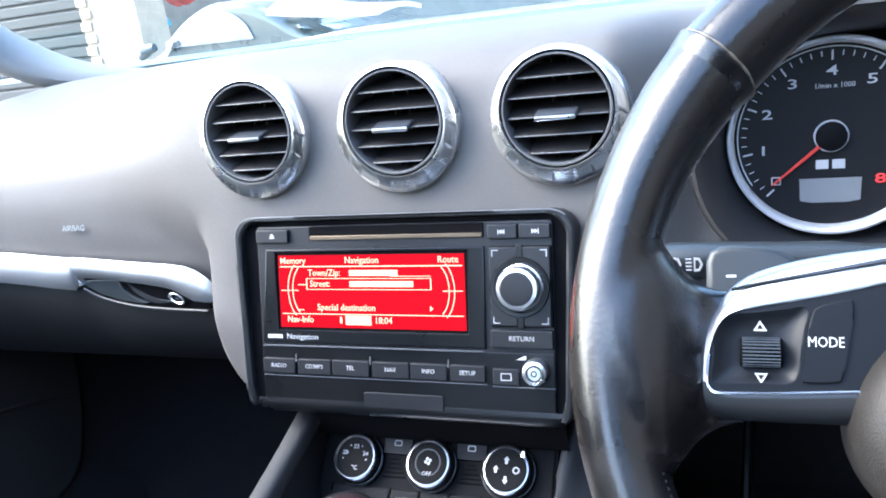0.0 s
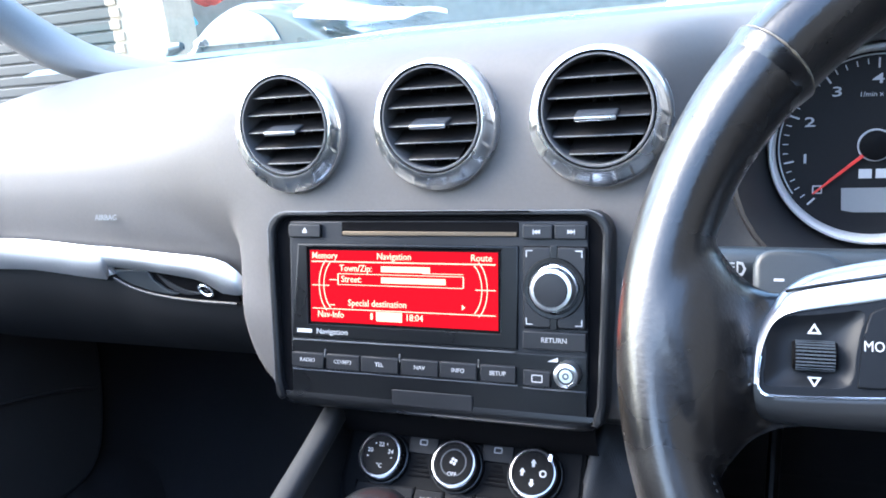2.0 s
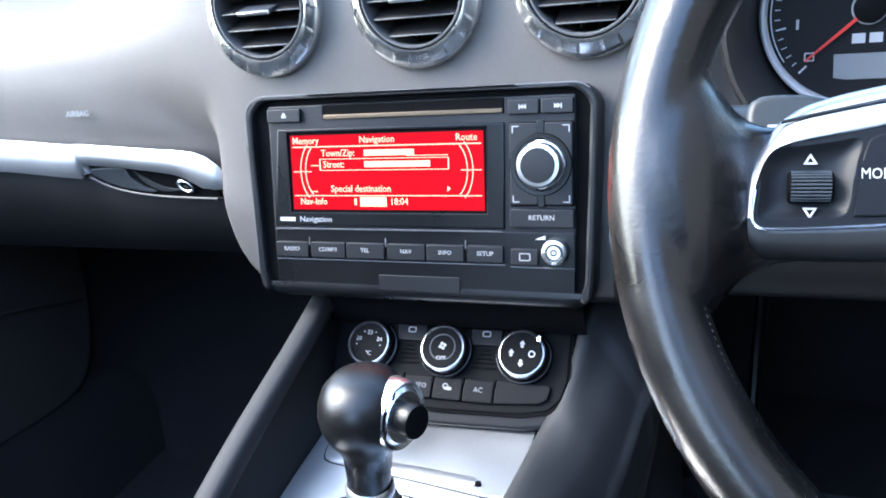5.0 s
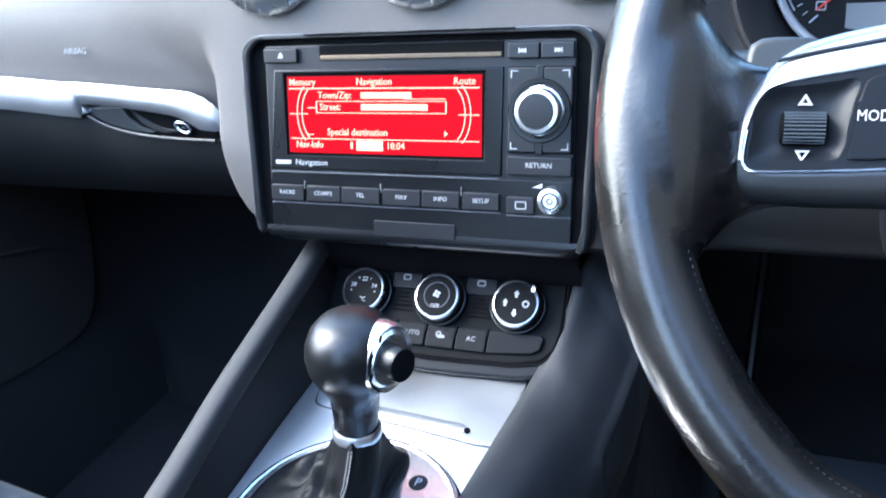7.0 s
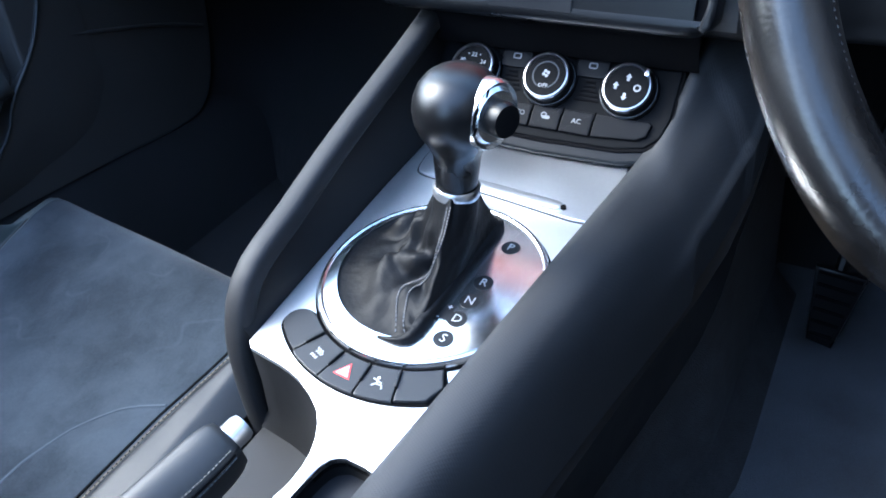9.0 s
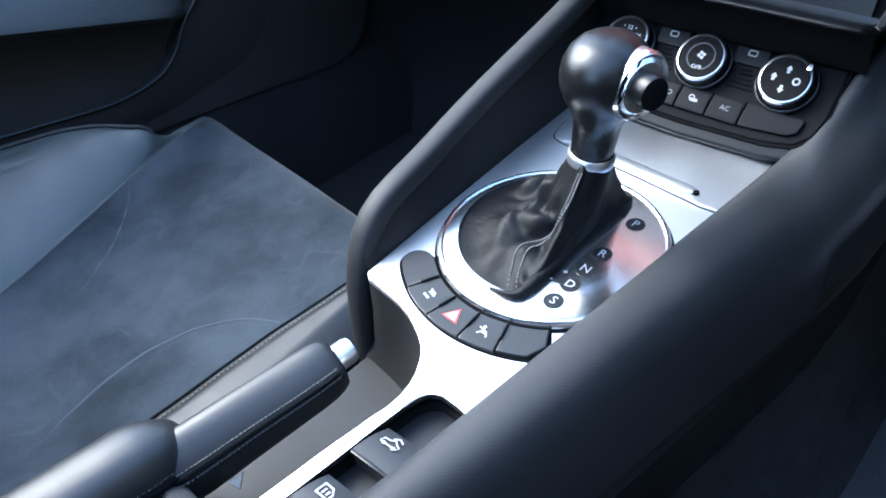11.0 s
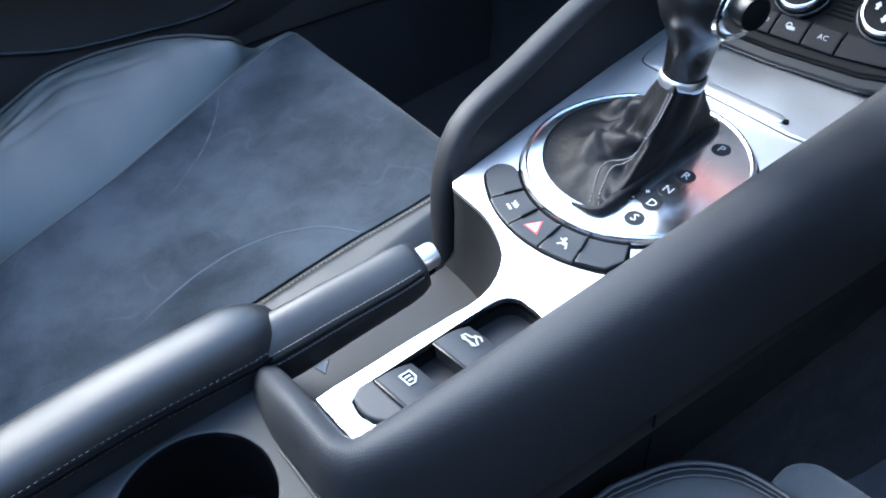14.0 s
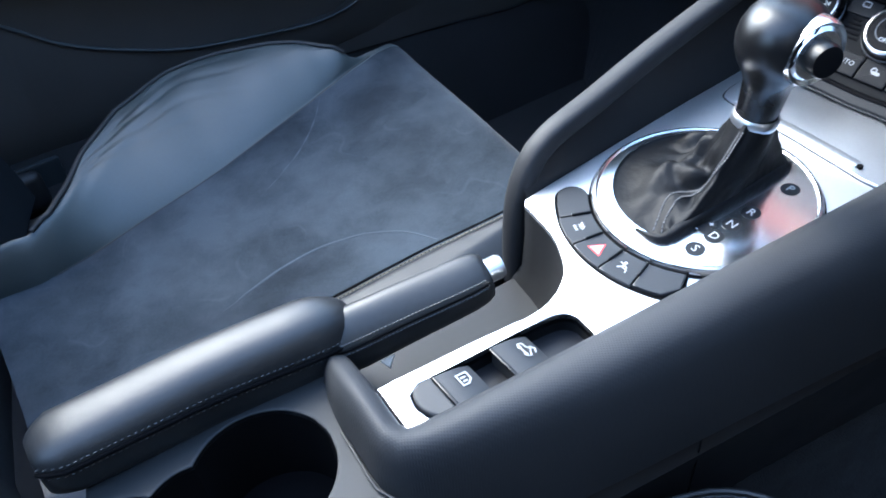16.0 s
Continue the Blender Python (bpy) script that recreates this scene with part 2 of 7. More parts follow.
# ---- mesh helpers ----
def grid_bm(rows, close_u=False, close_v=False, caps=False):
    """Quads over rows of points; close_u joins each row's ends, close_v the first and last row."""
    bm = bmesh.new()
    vs = [[bm.verts.new(p) for p in row] for row in rows]
    nr, nc = len(vs), len(vs[0])
    for i in range(nr if close_v else nr - 1):
        for j in range(nc if close_u else nc - 1):
            q = [vs[i][j], vs[i][(j + 1) % nc], vs[(i + 1) % nr][(j + 1) % nc], vs[(i + 1) % nr][j]]
            try:
                bm.faces.new(q)
            except ValueError:
                pass
    if caps:
        bm.faces.new(vs[0])
        bm.faces.new(vs[-1][::-1])
    bmesh.ops.recalc_face_normals(bm, faces=bm.faces)
    return bm


def box(c, s, bev=0.0, M=None, segs=2):
    bm = bmesh.new()
    bmesh.ops.create_cube(bm, size=1)
    bmesh.ops.scale(bm, vec=s, verts=bm.verts)
    if bev:
        bmesh.ops.bevel(bm, geom=bm.edges[:], offset=bev, segments=segs, affect="EDGES", profile=0.5)
        flat = [f for f in bm.faces if max(abs(c) for c in f.normal) > 0.9999]
        bmesh.ops.inset_individual(bm, faces=flat, thickness=min(bev * 0.3, (min(s) - 2 * bev) * 0.2))
    bmesh.ops.translate(bm, vec=c, verts=bm.verts)
    if M:
        bm.transform(M)
    return bm


def prism(pts, z0, z1, bev=0.0, M=None, holes=(), segs=2):
    """A flat outline (with holes) given thickness along local z; the upper edge is rounded."""
    bm = bmesh.new()
    for ring in (pts, *holes):
        vs = [bm.verts.new((p[0], p[1], z1)) for p in ring]
        for i in range(len(vs)):
            bm.edges.new((vs[i - 1], vs[i]))
    if holes:
        bmesh.ops.triangle_fill(bm, edges=bm.edges[:], use_beauty=True)
    else:
        bm.faces.new(bm.verts[:])
    bmesh.ops.recalc_face_normals(bm, faces=bm.faces)
    if bm.faces[:][0].normal.z < 0:
        bmesh.ops.reverse_faces(bm, faces=bm.faces)
    rim = [e for e in bm.edges if len(e.link_faces) == 1]
    ext = bmesh.ops.extrude_edge_only(bm, edges=rim)
    for v in ext["geom"]:
        if isinstance(v, bmesh.types.BMVert):
            v.co.z = z0
    if bev:
        bmesh.ops.bevel(bm, geom=rim, offset=bev, segments=segs, affect="EDGES", profile=0.5)
        bmesh.ops.inset_region(bm, faces=[f for f in bm.faces if abs(f.normal.z) > 0.9999], thickness=bev * 0.3)
    low = [e for e in bm.edges if len(e.link_faces) == 1]
    if not holes and low:
        bmesh.ops.contextual_create(bm, geom=low)
    bmesh.ops.recalc_face_normals(bm, faces=bm.faces)
    if M:
        bm.transform(M)
    return bm


def lathe(profile, n=32, M=None, sx=1.0, sy=1.0):
    """Profile of (radius, height) turned round local z."""
    rows = [[(r * sx * math.cos(2 * math.pi * k / n), r * sy * math.sin(2 * math.pi * k / n), h) for k in range(n)] for r, h in profile]
    bm = grid_bm(rows, close_u=True)
    bmesh.ops.remove_doubles(bm, verts=bm.verts, dist=1e-6)
    if M:
        bm.transform(M)
    return bm


def spline(pts, n):
    """n points on a smooth curve through pts."""
    P = np.array(pts, float)
    t = np.r_[0, np.cumsum(np.linalg.norm(np.diff(P, axis=0), axis=1))]
    Q = np.vstack([2 * P[0] - P[1], P, 2 * P[-1] - P[-2]])
    out = []
    for s in np.linspace(0, t[-1], n):
        i = min(max(int(np.searchsorted(t, s) - 1), 0), len(P) - 2)
        u = (s - t[i]) / (t[i + 1] - t[i])
        a, b, c, d = Q[i:i + 4]
        out.append(0.5 * (2 * b + (c - a) * u + (2 * a - 5 * b + 4 * c - d) * u * u + (3 * b - 3 * c + d - a) * u ** 3))
    return np.array(out)


def tube(path, rx, ry=None, n=12, power=2.0, caps=True, up=(0, 0, 1)):
    """A rounded bar swept along path; rx across, ry along up; power above 2 squares the section."""
    P = np.array(path, float)
    rows = []
    for i in range(len(P)):
        d = P[min(i + 1, len(P) - 1)] - P[max(i - 1, 0)]
        d = d / np.linalg.norm(d)
        s = np.cross(d, up)
        s = s / np.linalg.norm(s)
        u = np.cross(s, d)
        a = rx[i] if np.ndim(rx) else rx
        b = a if ry is None else (ry[i] if np.ndim(ry) else ry)
        ring = []
        for k in range(n):
            w = 2 * math.pi * k / n
            c, e = math.cos(w), math.sin(w)
            ring.append(P[i] + s * a * math.copysign(abs(c) ** (2 / power), c) + u * b * math.copysign(abs(e) ** (2 / power), e))
        rows.append(ring)
    return grid_bm(rows, close_u=True, caps=caps)


def rrect(x0, y0, x1, y1, r, n=4):
    pts = []
    for cx, cy, a in ((x1 - r, y1 - r, 0), (x0 + r, y1 - r, 90), (x0 + r, y0 + r, 180), (x1 - r, y0 + r, 270)):
        for k in range(n + 1):
            w = radians(a + 90 * k / n)
            pts.append((cx + r * math.cos(w), cy + r * math.sin(w)))
    return pts


def circle(cx, cy, r, n=32, a0=0, a1=360):
    full = a1 - a0 >= 360
    return [(cx + r * math.cos(radians(a0 + (a1 - a0) * k / (n if full else n - 1))), cy + r * math.sin(radians(a0 + (a1 - a0) * k / (n if full else n - 1)))) for k in range(n)]


def join(*bms):
    out = bms[0]
    for b in bms[1:]:
        me = bpy.data.meshes.new("joined")
        b.to_mesh(me)
        out.from_mesh(me)
        bpy.data.meshes.remove(me)
        b.free()
    return out


BASE = {}


def finish(ob, bm, mat, base, sharp=38):
    bm.transform(Matrix.Translation(-Vector(base)))
    bm.to_mesh(ob.data)
    bm.free()
    ob.data.polygons.foreach_set("use_smooth", [True] * len(ob.data.polygons))
    ob.data.set_sharp_from_angle(angle=radians(sharp))
    ob.data.materials.append(mat)
    return ob


def thing(name, base, label, category, group="", kind=""):
    """An empty at the base of a thing, to parent its parts."""
    ob = new(name)
    ob.empty_display_size = 0.02
    ob.location = base
    BASE[ob] = Vector(base)
    return tagged(ob, label, category, group, kind)


def solid(name, bm, mat, base, label, category, group="", kind=""):
    """A thing of one mesh."""
    ob = new(name, bpy.data.meshes.new(name))
    ob.location = base
    BASE[ob] = Vector(base)
    return tagged(finish(ob, bm, mat, base), label, category, group, kind)


def part(name, bm, mat, parent, label="", sharp=38):
    ob = new(name, bpy.data.meshes.new(name))
    BASE[ob] = BASE[parent]
    ob.parent = parent
    return tagged(finish(ob, bm, mat, BASE[parent], sharp), label)


def letters(name, text, size, M, mat, parent, label="", align="CENTER", squeeze=1.0, depth=0.0002, bold=0.0):
    """Raised lettering in the built-in font, centred on M."""
    cu = bpy.data.curves.new("lettering", "FONT")
    cu.body, cu.size, cu.align_x, cu.align_y, cu.extrude, cu.resolution_u = text, size, align, "CENTER", depth, 2
    cu.offset = bold
    tmp = bpy.data.objects.new("lettering", cu)
    me = bpy.data.meshes.new_from_object(tmp)
    bm = bmesh.new()
    bm.from_mesh(me)
    bmesh.ops.scale(bm, vec=(squeeze, 1, 1), verts=bm.verts)
    bm.transform(M)
    bpy.data.objects.remove(tmp)
    bpy.data.curves.remove(cu)
    bpy.data.meshes.remove(me)
    return part(name, bm, mat, parent, label)


def smooth01(a, b, x):
    t = min(max((x - a) / (b - a), 0), 1)
    return t * t * (3 - 2 * t)


def interp(x, xs, ys):
    return float(np.interp(x, xs, ys))


def local(origin, up, out):
    """A frame at origin with local y along up and local z along out."""
    o, u, w = Vector(origin), Vector(up).normalized(), Vector(out).normalized()
    r = u.cross(w)
    return Matrix(((r.x, u.x, w.x, o.x), (r.y, u.y, w.y, o.y), (r.z, u.z, w.z, o.z), (0, 0, 0, 1)))


def at(M, x, y, z=0.0):
    return M @ Matrix.Translation((x, y, z))


def zp(y):
    """Height of the console plate."""
    return 0.437 + 0.07 * y


FACE = local((0, 0.4533, 0.628), (0, 0.2577, 0.9662), (0, -0.9662, 0.2577))
CLIM = local((0, 0.44, 0.492), (0, 0.7071, 0.7071), (0, -0.7071, 0.7071))
PLATE = local((0, 0, 0.437), (0, 1, 0.07), (0, -0.07, 1))
WHEEL = local((0.338, 0.278, 0.715), (0, 0.469, 0.883), (0, -0.883, 0.469))

# ---- outside ----
bm = box((0, 20, -0.28), (400, 400, 0.05))
solid("ground", bm, material("driveway", (0.2, 0.19, 0.18), 0.9, var=0.3, fine=60, big=2, bump=0.3, bump_scale=80), (0, 0, -0.3), "grey paved driveway round the car", "ground", kind="structure")

# Unseen wall, added to keep sky light off the driver's side.
bm = box((2.15, -1.4, 1.25), (0.25, 6.0, 3.1))
solid("wall_house", bm, material("dark_blocker_wall", (0.085, 0.085, 0.085), 0.9, var=0.3, fine=30, big=4, bump=0.4, bump_scale=50, dist=0.004), (2.15, -1.4, -0.3), "dark grey unseen wall added to block sky light from the right", "house wall", kind="structure")

# ---- car shell ----
bm = box((0, 0.3, 0.04), (1.56, 1.9, 0.08))
solid("floor", bm, CARPET, (0, 0.3, 0), "black carpeted car floor", "floor", kind="structure")
bm = grid_bm([[(x, 1.12, 0.05), (x, 0.98, 0.2), (x, 0.93, 0.5), (x, 0.93, 0.8)] for x in (-0.76, 0.76)])
bmesh.ops.solidify(bm, geom=bm.faces[:], thickness=-0.02)
solid("wall_front", bm, CARPET, (0, 1.1, 0.05), "black carpeted bulkhead below the dashboard", "bulkhead", kind="structure")
for side, name in ((-1, "wall_outer_left"), (1, "wall_outer_right")):
    solid(name, box((side * 0.80, 0.25, 0.24), (0.04, 2.0, 1.02), 0.01), DARK, (side * 0.80, 0.25, -0.27), "dark inner skin of the car's flank", "car flank", kind="structure")
bm = tube(spline([(-0.70, 0.52, 1.12), (-0.62, 0.42, 1.165), (-0.35, 0.385, 1.185), (0, 0.375, 1.19), (0.35, 0.385, 1.185), (0.62, 0.42, 1.165), (0.70, 0.52, 1.12), (0.73, 0.70, 0.95), (0.72, 0.86, 0.79)], 50), 0.025, 0.018, 12)
solid("windscreen_frame", bm, DARK, (0, 0.38, 1.17), "dark header of the windscreen under an open roof", "windscreen frame", kind="structure")
kick = spline([(-0.735, 0.60, 0), (-0.728, 0.76, 0), (-0.700, 0.86, 0), (-0.640, 0.925, 0), (-0.52, 0.955, 0), (-0.30, 0.955, 0), (-0.19, 0.92, 0), (-0.135, 0.80, 0), (-0.128, 0.60, 0)], 60)
bm = grid_bm([[(p[0] - toe * 0.4 * p[0] / 0.75 * smooth01(0.7, 0.9, p[1]), p[1] - toe * smooth01(0.80, 0.95, p[1]), z) for p in kick] for z, toe in ((0.07, 0.16), (0.10, 0.13), (0.15, 0.085), (0.22, 0.04), (0.30, 0.012), (0.42, 0.0), (0.60, 0.0))])
bmesh.ops.solidify(bm, geom=bm.faces[:], thickness=0.01)
solid("wall_left", bm, CARPET, (-0.74, 0.95, 0.05), "dark carpeted sides of the passenger footwell", "footwell lining", kind="structure")
bm = grid_bm([[(x, -0.62, 0.05), (x, -0.66, 0.45), (x, -0.75, 0.75)] for x in (-0.76, 0.76)])
bmesh.ops.solidify(bm, geom=bm.faces[:], thickness=-0.02)
solid("wall_rear", bm, DARK, (0, -0.62, 0.05), "dark trim behind the seats", "bulkhead", kind="structure")

# ---- dashboard ----
PA = [(0.60, 0.548), (0.548, 0.556), (0.524, 0.585), (0.514, 0.635), (0.507, 0.665), (0.506, 0.694), (0.510, 0.722), (0.521, 0.746), (0.549, 0.774), (0.600, 0.797), (0.67, 0.808), (0.76, 0.810), (1.06, 0.806)]
PB = [(0.56, 0.545), (0.486, 0.548), (0.468, 0.562), (0.4695, 0.61), (0.478, 0.65), (0.4855, 0.70), (0.491, 0.735), (0.498, 0.767), (0.510, 0.797), (0.538, 0.814), (0.60, 0.819), (0.72, 0.817), (1.06, 0.809)]
PC = [(0.62, 0.535), (0.520, 0.540), (0.505, 0.560), (0.507, 0.61), (0.520, 0.65), (0.533, 0.70), (0.540, 0.735), (0.552, 0.767), (0.570, 0.797), (0.60, 0.812), (0.64, 0.817), (0.72, 0.817), (1.06, 0.809)]


CHEEK = spline([(0.545, -0.133, 0), (0.553, -0.145, 0), (0.562, -0.1565, 0), (0.570, -0.1635, 0), (0.577, -0.1680, 0), (0.593, -0.1750, 0), (0.619, -0.1806, 0), (0.646, -0.1822, 0), (0.70, -0.183, 0)], 60)


def fine_section(pts, n=14):
    """Each stretch of a section cut into n even steps of a smooth curve."""
    P = [np.array(p) for p in [pts[0]] + pts + [pts[-1]]]
    out = []
    for a, b, c, d in zip(P, P[1:], P[2:], P[3:]):
        for k in range(n):
            u = k / n
            out.append(0.5 * (2 * b + (c - a) * u + (2 * a - 5 * b + 4 * c - d) * u * u + (3 * b - 3 * c + d - a) * u ** 3))
    return out + [P[-1]]


SECTIONS = list(zip(fine_section(PA), fine_section(PB), fine_section(PC)))


def dash_section(x):
    c = smooth01(0.135, 0.2, x)
    end = smooth01(-0.45, -0.78, x)
    pts = []
    for p, q, r in SECTIONS:
        e = interp(q[1], CHEEK[:, 0], CHEEK[:, 1])
        high = smooth01(0.625, 0.72, q[1])
        a = smooth01(e - 0.012, e + 0.005, x) * (1 - high) + smooth01(-0.206 - 0.14 * smooth01(0.65, 0.76, p[1]), -0.142, x) * high
        y, z = p * (1 - a) + (q * (1 - c) + r * c) * a
        pts.append(Vector((x, y + 0.05 * end * end, z - 0.045 * end * smooth01(0.7, 0.8, z))))
    return pts


dash = thing("dashboard", (0, 0.7, 0.545), "grey soft-touch plastic dashboard with a lighter sheen on top", "dashboard")
xs = np.r_[np.linspace(-0.78, -0.26, 22), np.linspace(-0.245, -0.196, 11), np.linspace(-0.194, -0.125, 52), np.linspace(-0.121, 0.168, 73), np.linspace(0.174, 0.50, 70), np.linspace(0.53, 0.78, 8)]
bm = grid_bm([dash_section(float(x)) for x in xs])
bmesh.ops.reverse_faces(bm, faces=[f for f in bm.faces if f.normal.y > 0.5])
VENTS = [(-0.1200, 0.488, 0.7640), (-0.0035, 0.488, 0.7638), (0.1100, 0.488, 0.7640)]
cut = [f for f in bm.faces if f.calc_center_median().y < 0.60 and min(math.hypot(f.calc_center_median().x - v[0], f.calc_center_median().z - v[2]) for v in VENTS) < 0.040]
for f in bm.faces:
    c = f.calc_center_median()
    if c.y < 0.60 and math.hypot(c.x - min(max(c.x, 0.276), 0.394), c.z - 0.7286) < 0.082:
        cut.append(f)
bmesh.ops.delete(bm, geom=cut, context="FACES")
bmesh.ops.recalc_face_normals(bm, faces=bm.faces)
dash_skin = part("skin", bm, DASH, dash, sharp=60)
# Low faces go dark, higher on the driver's side: underside shade as colour.
dash_skin.data.materials.append(DARK)
for f in dash_skin.data.polygons:
    if f.center.z + 0.545 < (0.558 if f.center.x < 0.125 else 0.580 if f.center.x < 0.19 else 0.640):
        f.material_index = 1

# aluminium strip across the passenger side, with its rounded end
strip = [(-0.77, 0.676), (-0.6, 0.6755), (-0.4191, 0.6733), (-0.3857, 0.6707), (-0.3534, 0.6678), (-0.3217, 0.6657), (-0.2911, 0.6633), (-0.2613, 0.6610), (-0.2322, 0.6593), (-0.2181, 0.6580), (-0.2077, 0.6541), (-0.2008, 0.6480), (-0.1977, 0.6424), (-0.1957, 0.6348), (-0.1949, 0.6291)]
low = [(-0.77, 0.642), (-0.6, 0.644), (-0.4298, 0.6465), (-0.3959, 0.6437), (-0.3631, 0.6404), (-0.3405, 0.6388), (-0.3310, 0.6421), (-0.3350, 0.6470), (-0.3380, 0.6512), (-0.3267, 0.6508), (-0.2958, 0.6486), (-0.2660, 0.6454), (-0.2429, 0.6423), (-0.2319, 0.6397), (-0.2217, 0.6341), (-0.2143, 0.6297), (-0.2040, 0.6288), (-0.1949, 0.6286)]
lip_line = [(-0.3322, 0.6383), (-0.3173, 0.6307), (-0.2970, 0.6249), (-0.2732, 0.6214), (-0.2435, 0.6192), (-0.2040, 0.6181)]


def strip_y(x):
    """Back of the trim strip, following the dashboard outwards."""
    return 0.5055 + 0.05 * smooth01(-0.45, -0.78, x) ** 2


GY = local((0, 0.4985, 0), (0, 0, 1), (0, -1, 0))
tx, tz = [p[0] for p in strip], [p[1] for p in strip]
bx, bz = [p[0] for p in low if p[0] not in (-0.3350, -0.3310)], [p[1] for p in low if p[0] not in (-0.3350, -0.3310)]
rows = []
for x in np.r_[np.linspace(-0.77, -0.345, 22), np.linspace(-0.3405, -0.3380, 3), np.linspace(-0.332, -0.225, 24), np.linspace(-0.221, -0.1949, 22)]:
    a, b = interp(x, tx, tz), interp(x, bx, bz)
    lift = 0.0060 * min(1, (a - b) / 0.02)
    rows.append([(x, strip_y(x) - 0.001 - lift * math.sin(math.pi * (0.15 + 0.63 * k / 10)), a + (b - a) * k / 10) for k in range(11)])
bm = grid_bm(rows)
bmesh.ops.solidify(bm, geom=bm.faces[:], thickness=0.004)
trim = part("trim_strip", bm, ALU, dash, "brushed aluminium trim strip")
part("strip_tooth", prism([(-0.3415, 0.6390), (-0.3310, 0.6421), (-0.3350, 0.6470), (-0.3415, 0.6505)], -0.006, 0.0002, 0.0008, GY), ALU, trim)

# glove box lid below the strip with its pull and lock
rows = []
lx = [p[0] for p in low[:6]] + [p[0] for p in lip_line] + [-0.184]
lz = [p[1] for p in low[:6]] + [p[1] - 0.0008 for p in lip_line] + [0.6175]
for x in np.linspace(-0.74, -0.184, 48):
    z1 = interp(x, lx, lz)
    rows.append([(x, 0.5055 + 0.05 * smooth01(-0.45, -0.78, x) ** 2 + 0.044 * u ** 2.0, z1 + (0.550 - z1) * u) for u in np.linspace(0, 1, 12)])
bm = grid_bm(rows)
bmesh.ops.solidify(bm, geom=bm.faces[:], thickness=0.003)
glove = part("glove_box_lid", bm, DARK, dash, "dark glove box lid")
hollow = [(-0.3400, 0.6505)] + [p for p in low[9:16]] + [(-0.2050, 0.6290), (-0.2040, 0.6185)] + lip_line[-2::-1]
part("pull_recess", prism(hollow, -0.008, -0.0055, 0, GY), VOID, glove, "black hollow behind the pull")
scoop = [(-0.3345, 0.6450), (-0.3150, 0.6462), (-0.2945, 0.6455), (-0.2901, 0.6369), (-0.2802, 0.6289), (-0.2662, 0.6243)] + [(a, b + 0.0012) for a, b in lip_line[3::-1]]
part("pull_handle", prism(scoop[::-1], -0.0058, -0.0030, 0.0012, GY), STALK, glove, "grey plastic pull")
inner_scoop = [tuple(p[:2]) for p in spline([(-0.2880, 0.6440, 0), (-0.2700, 0.6330, 0), (-0.2560, 0.6275, 0), (-0.2400, 0.6255, 0), (-0.2560, 0.6235, 0), (-0.2680, 0.6262, 0), (-0.2790, 0.6330, 0)], 24)]
part("pull_blade", prism(inner_scoop, -0.0052, -0.0040, 0.0004, GY), RIMP, glove)
part("pull_lip", tube([GY @ Vector((p[0], p[1], -0.0010)) for p in spline([(a, b, 0) for a, b in lip_line], 30)], 0.0014, 0.0016, 10), RIMP, glove, "rounded lower edge of the pull")
LK = at(GY, -0.2352, 0.6290, -0.0056) @ pose(0, 0, 0, 0, 0, -25)
part("lock", lathe([(0.0042, 0.0030), (0.0052, 0.0040), (0.0066, 0.0036), (0.0070, 0.0)], 24, LK, 1.3, 0.75), CHROME, glove, "chrome lock barrel")
part("lock_face", lathe([(0.0046, 0.0026), (0, 0.0022)], 20, LK, 1.3, 0.75), VOID, glove)
part("lock_slot", box((0.0008, 0, 0.0028), (0.0042, 0.0014, 0.0008), 0, LK), CHROME, glove)
AIR = local((-0.33, 0.5035, 0.6937), (0.0, 0.25, 1), (0.0, -1, 0.25))
letters("airbag_lettering", "AIRBAG", 0.0072, AIR, LCD, dash, "pale embossed word on the dashboard", squeeze=1.0)


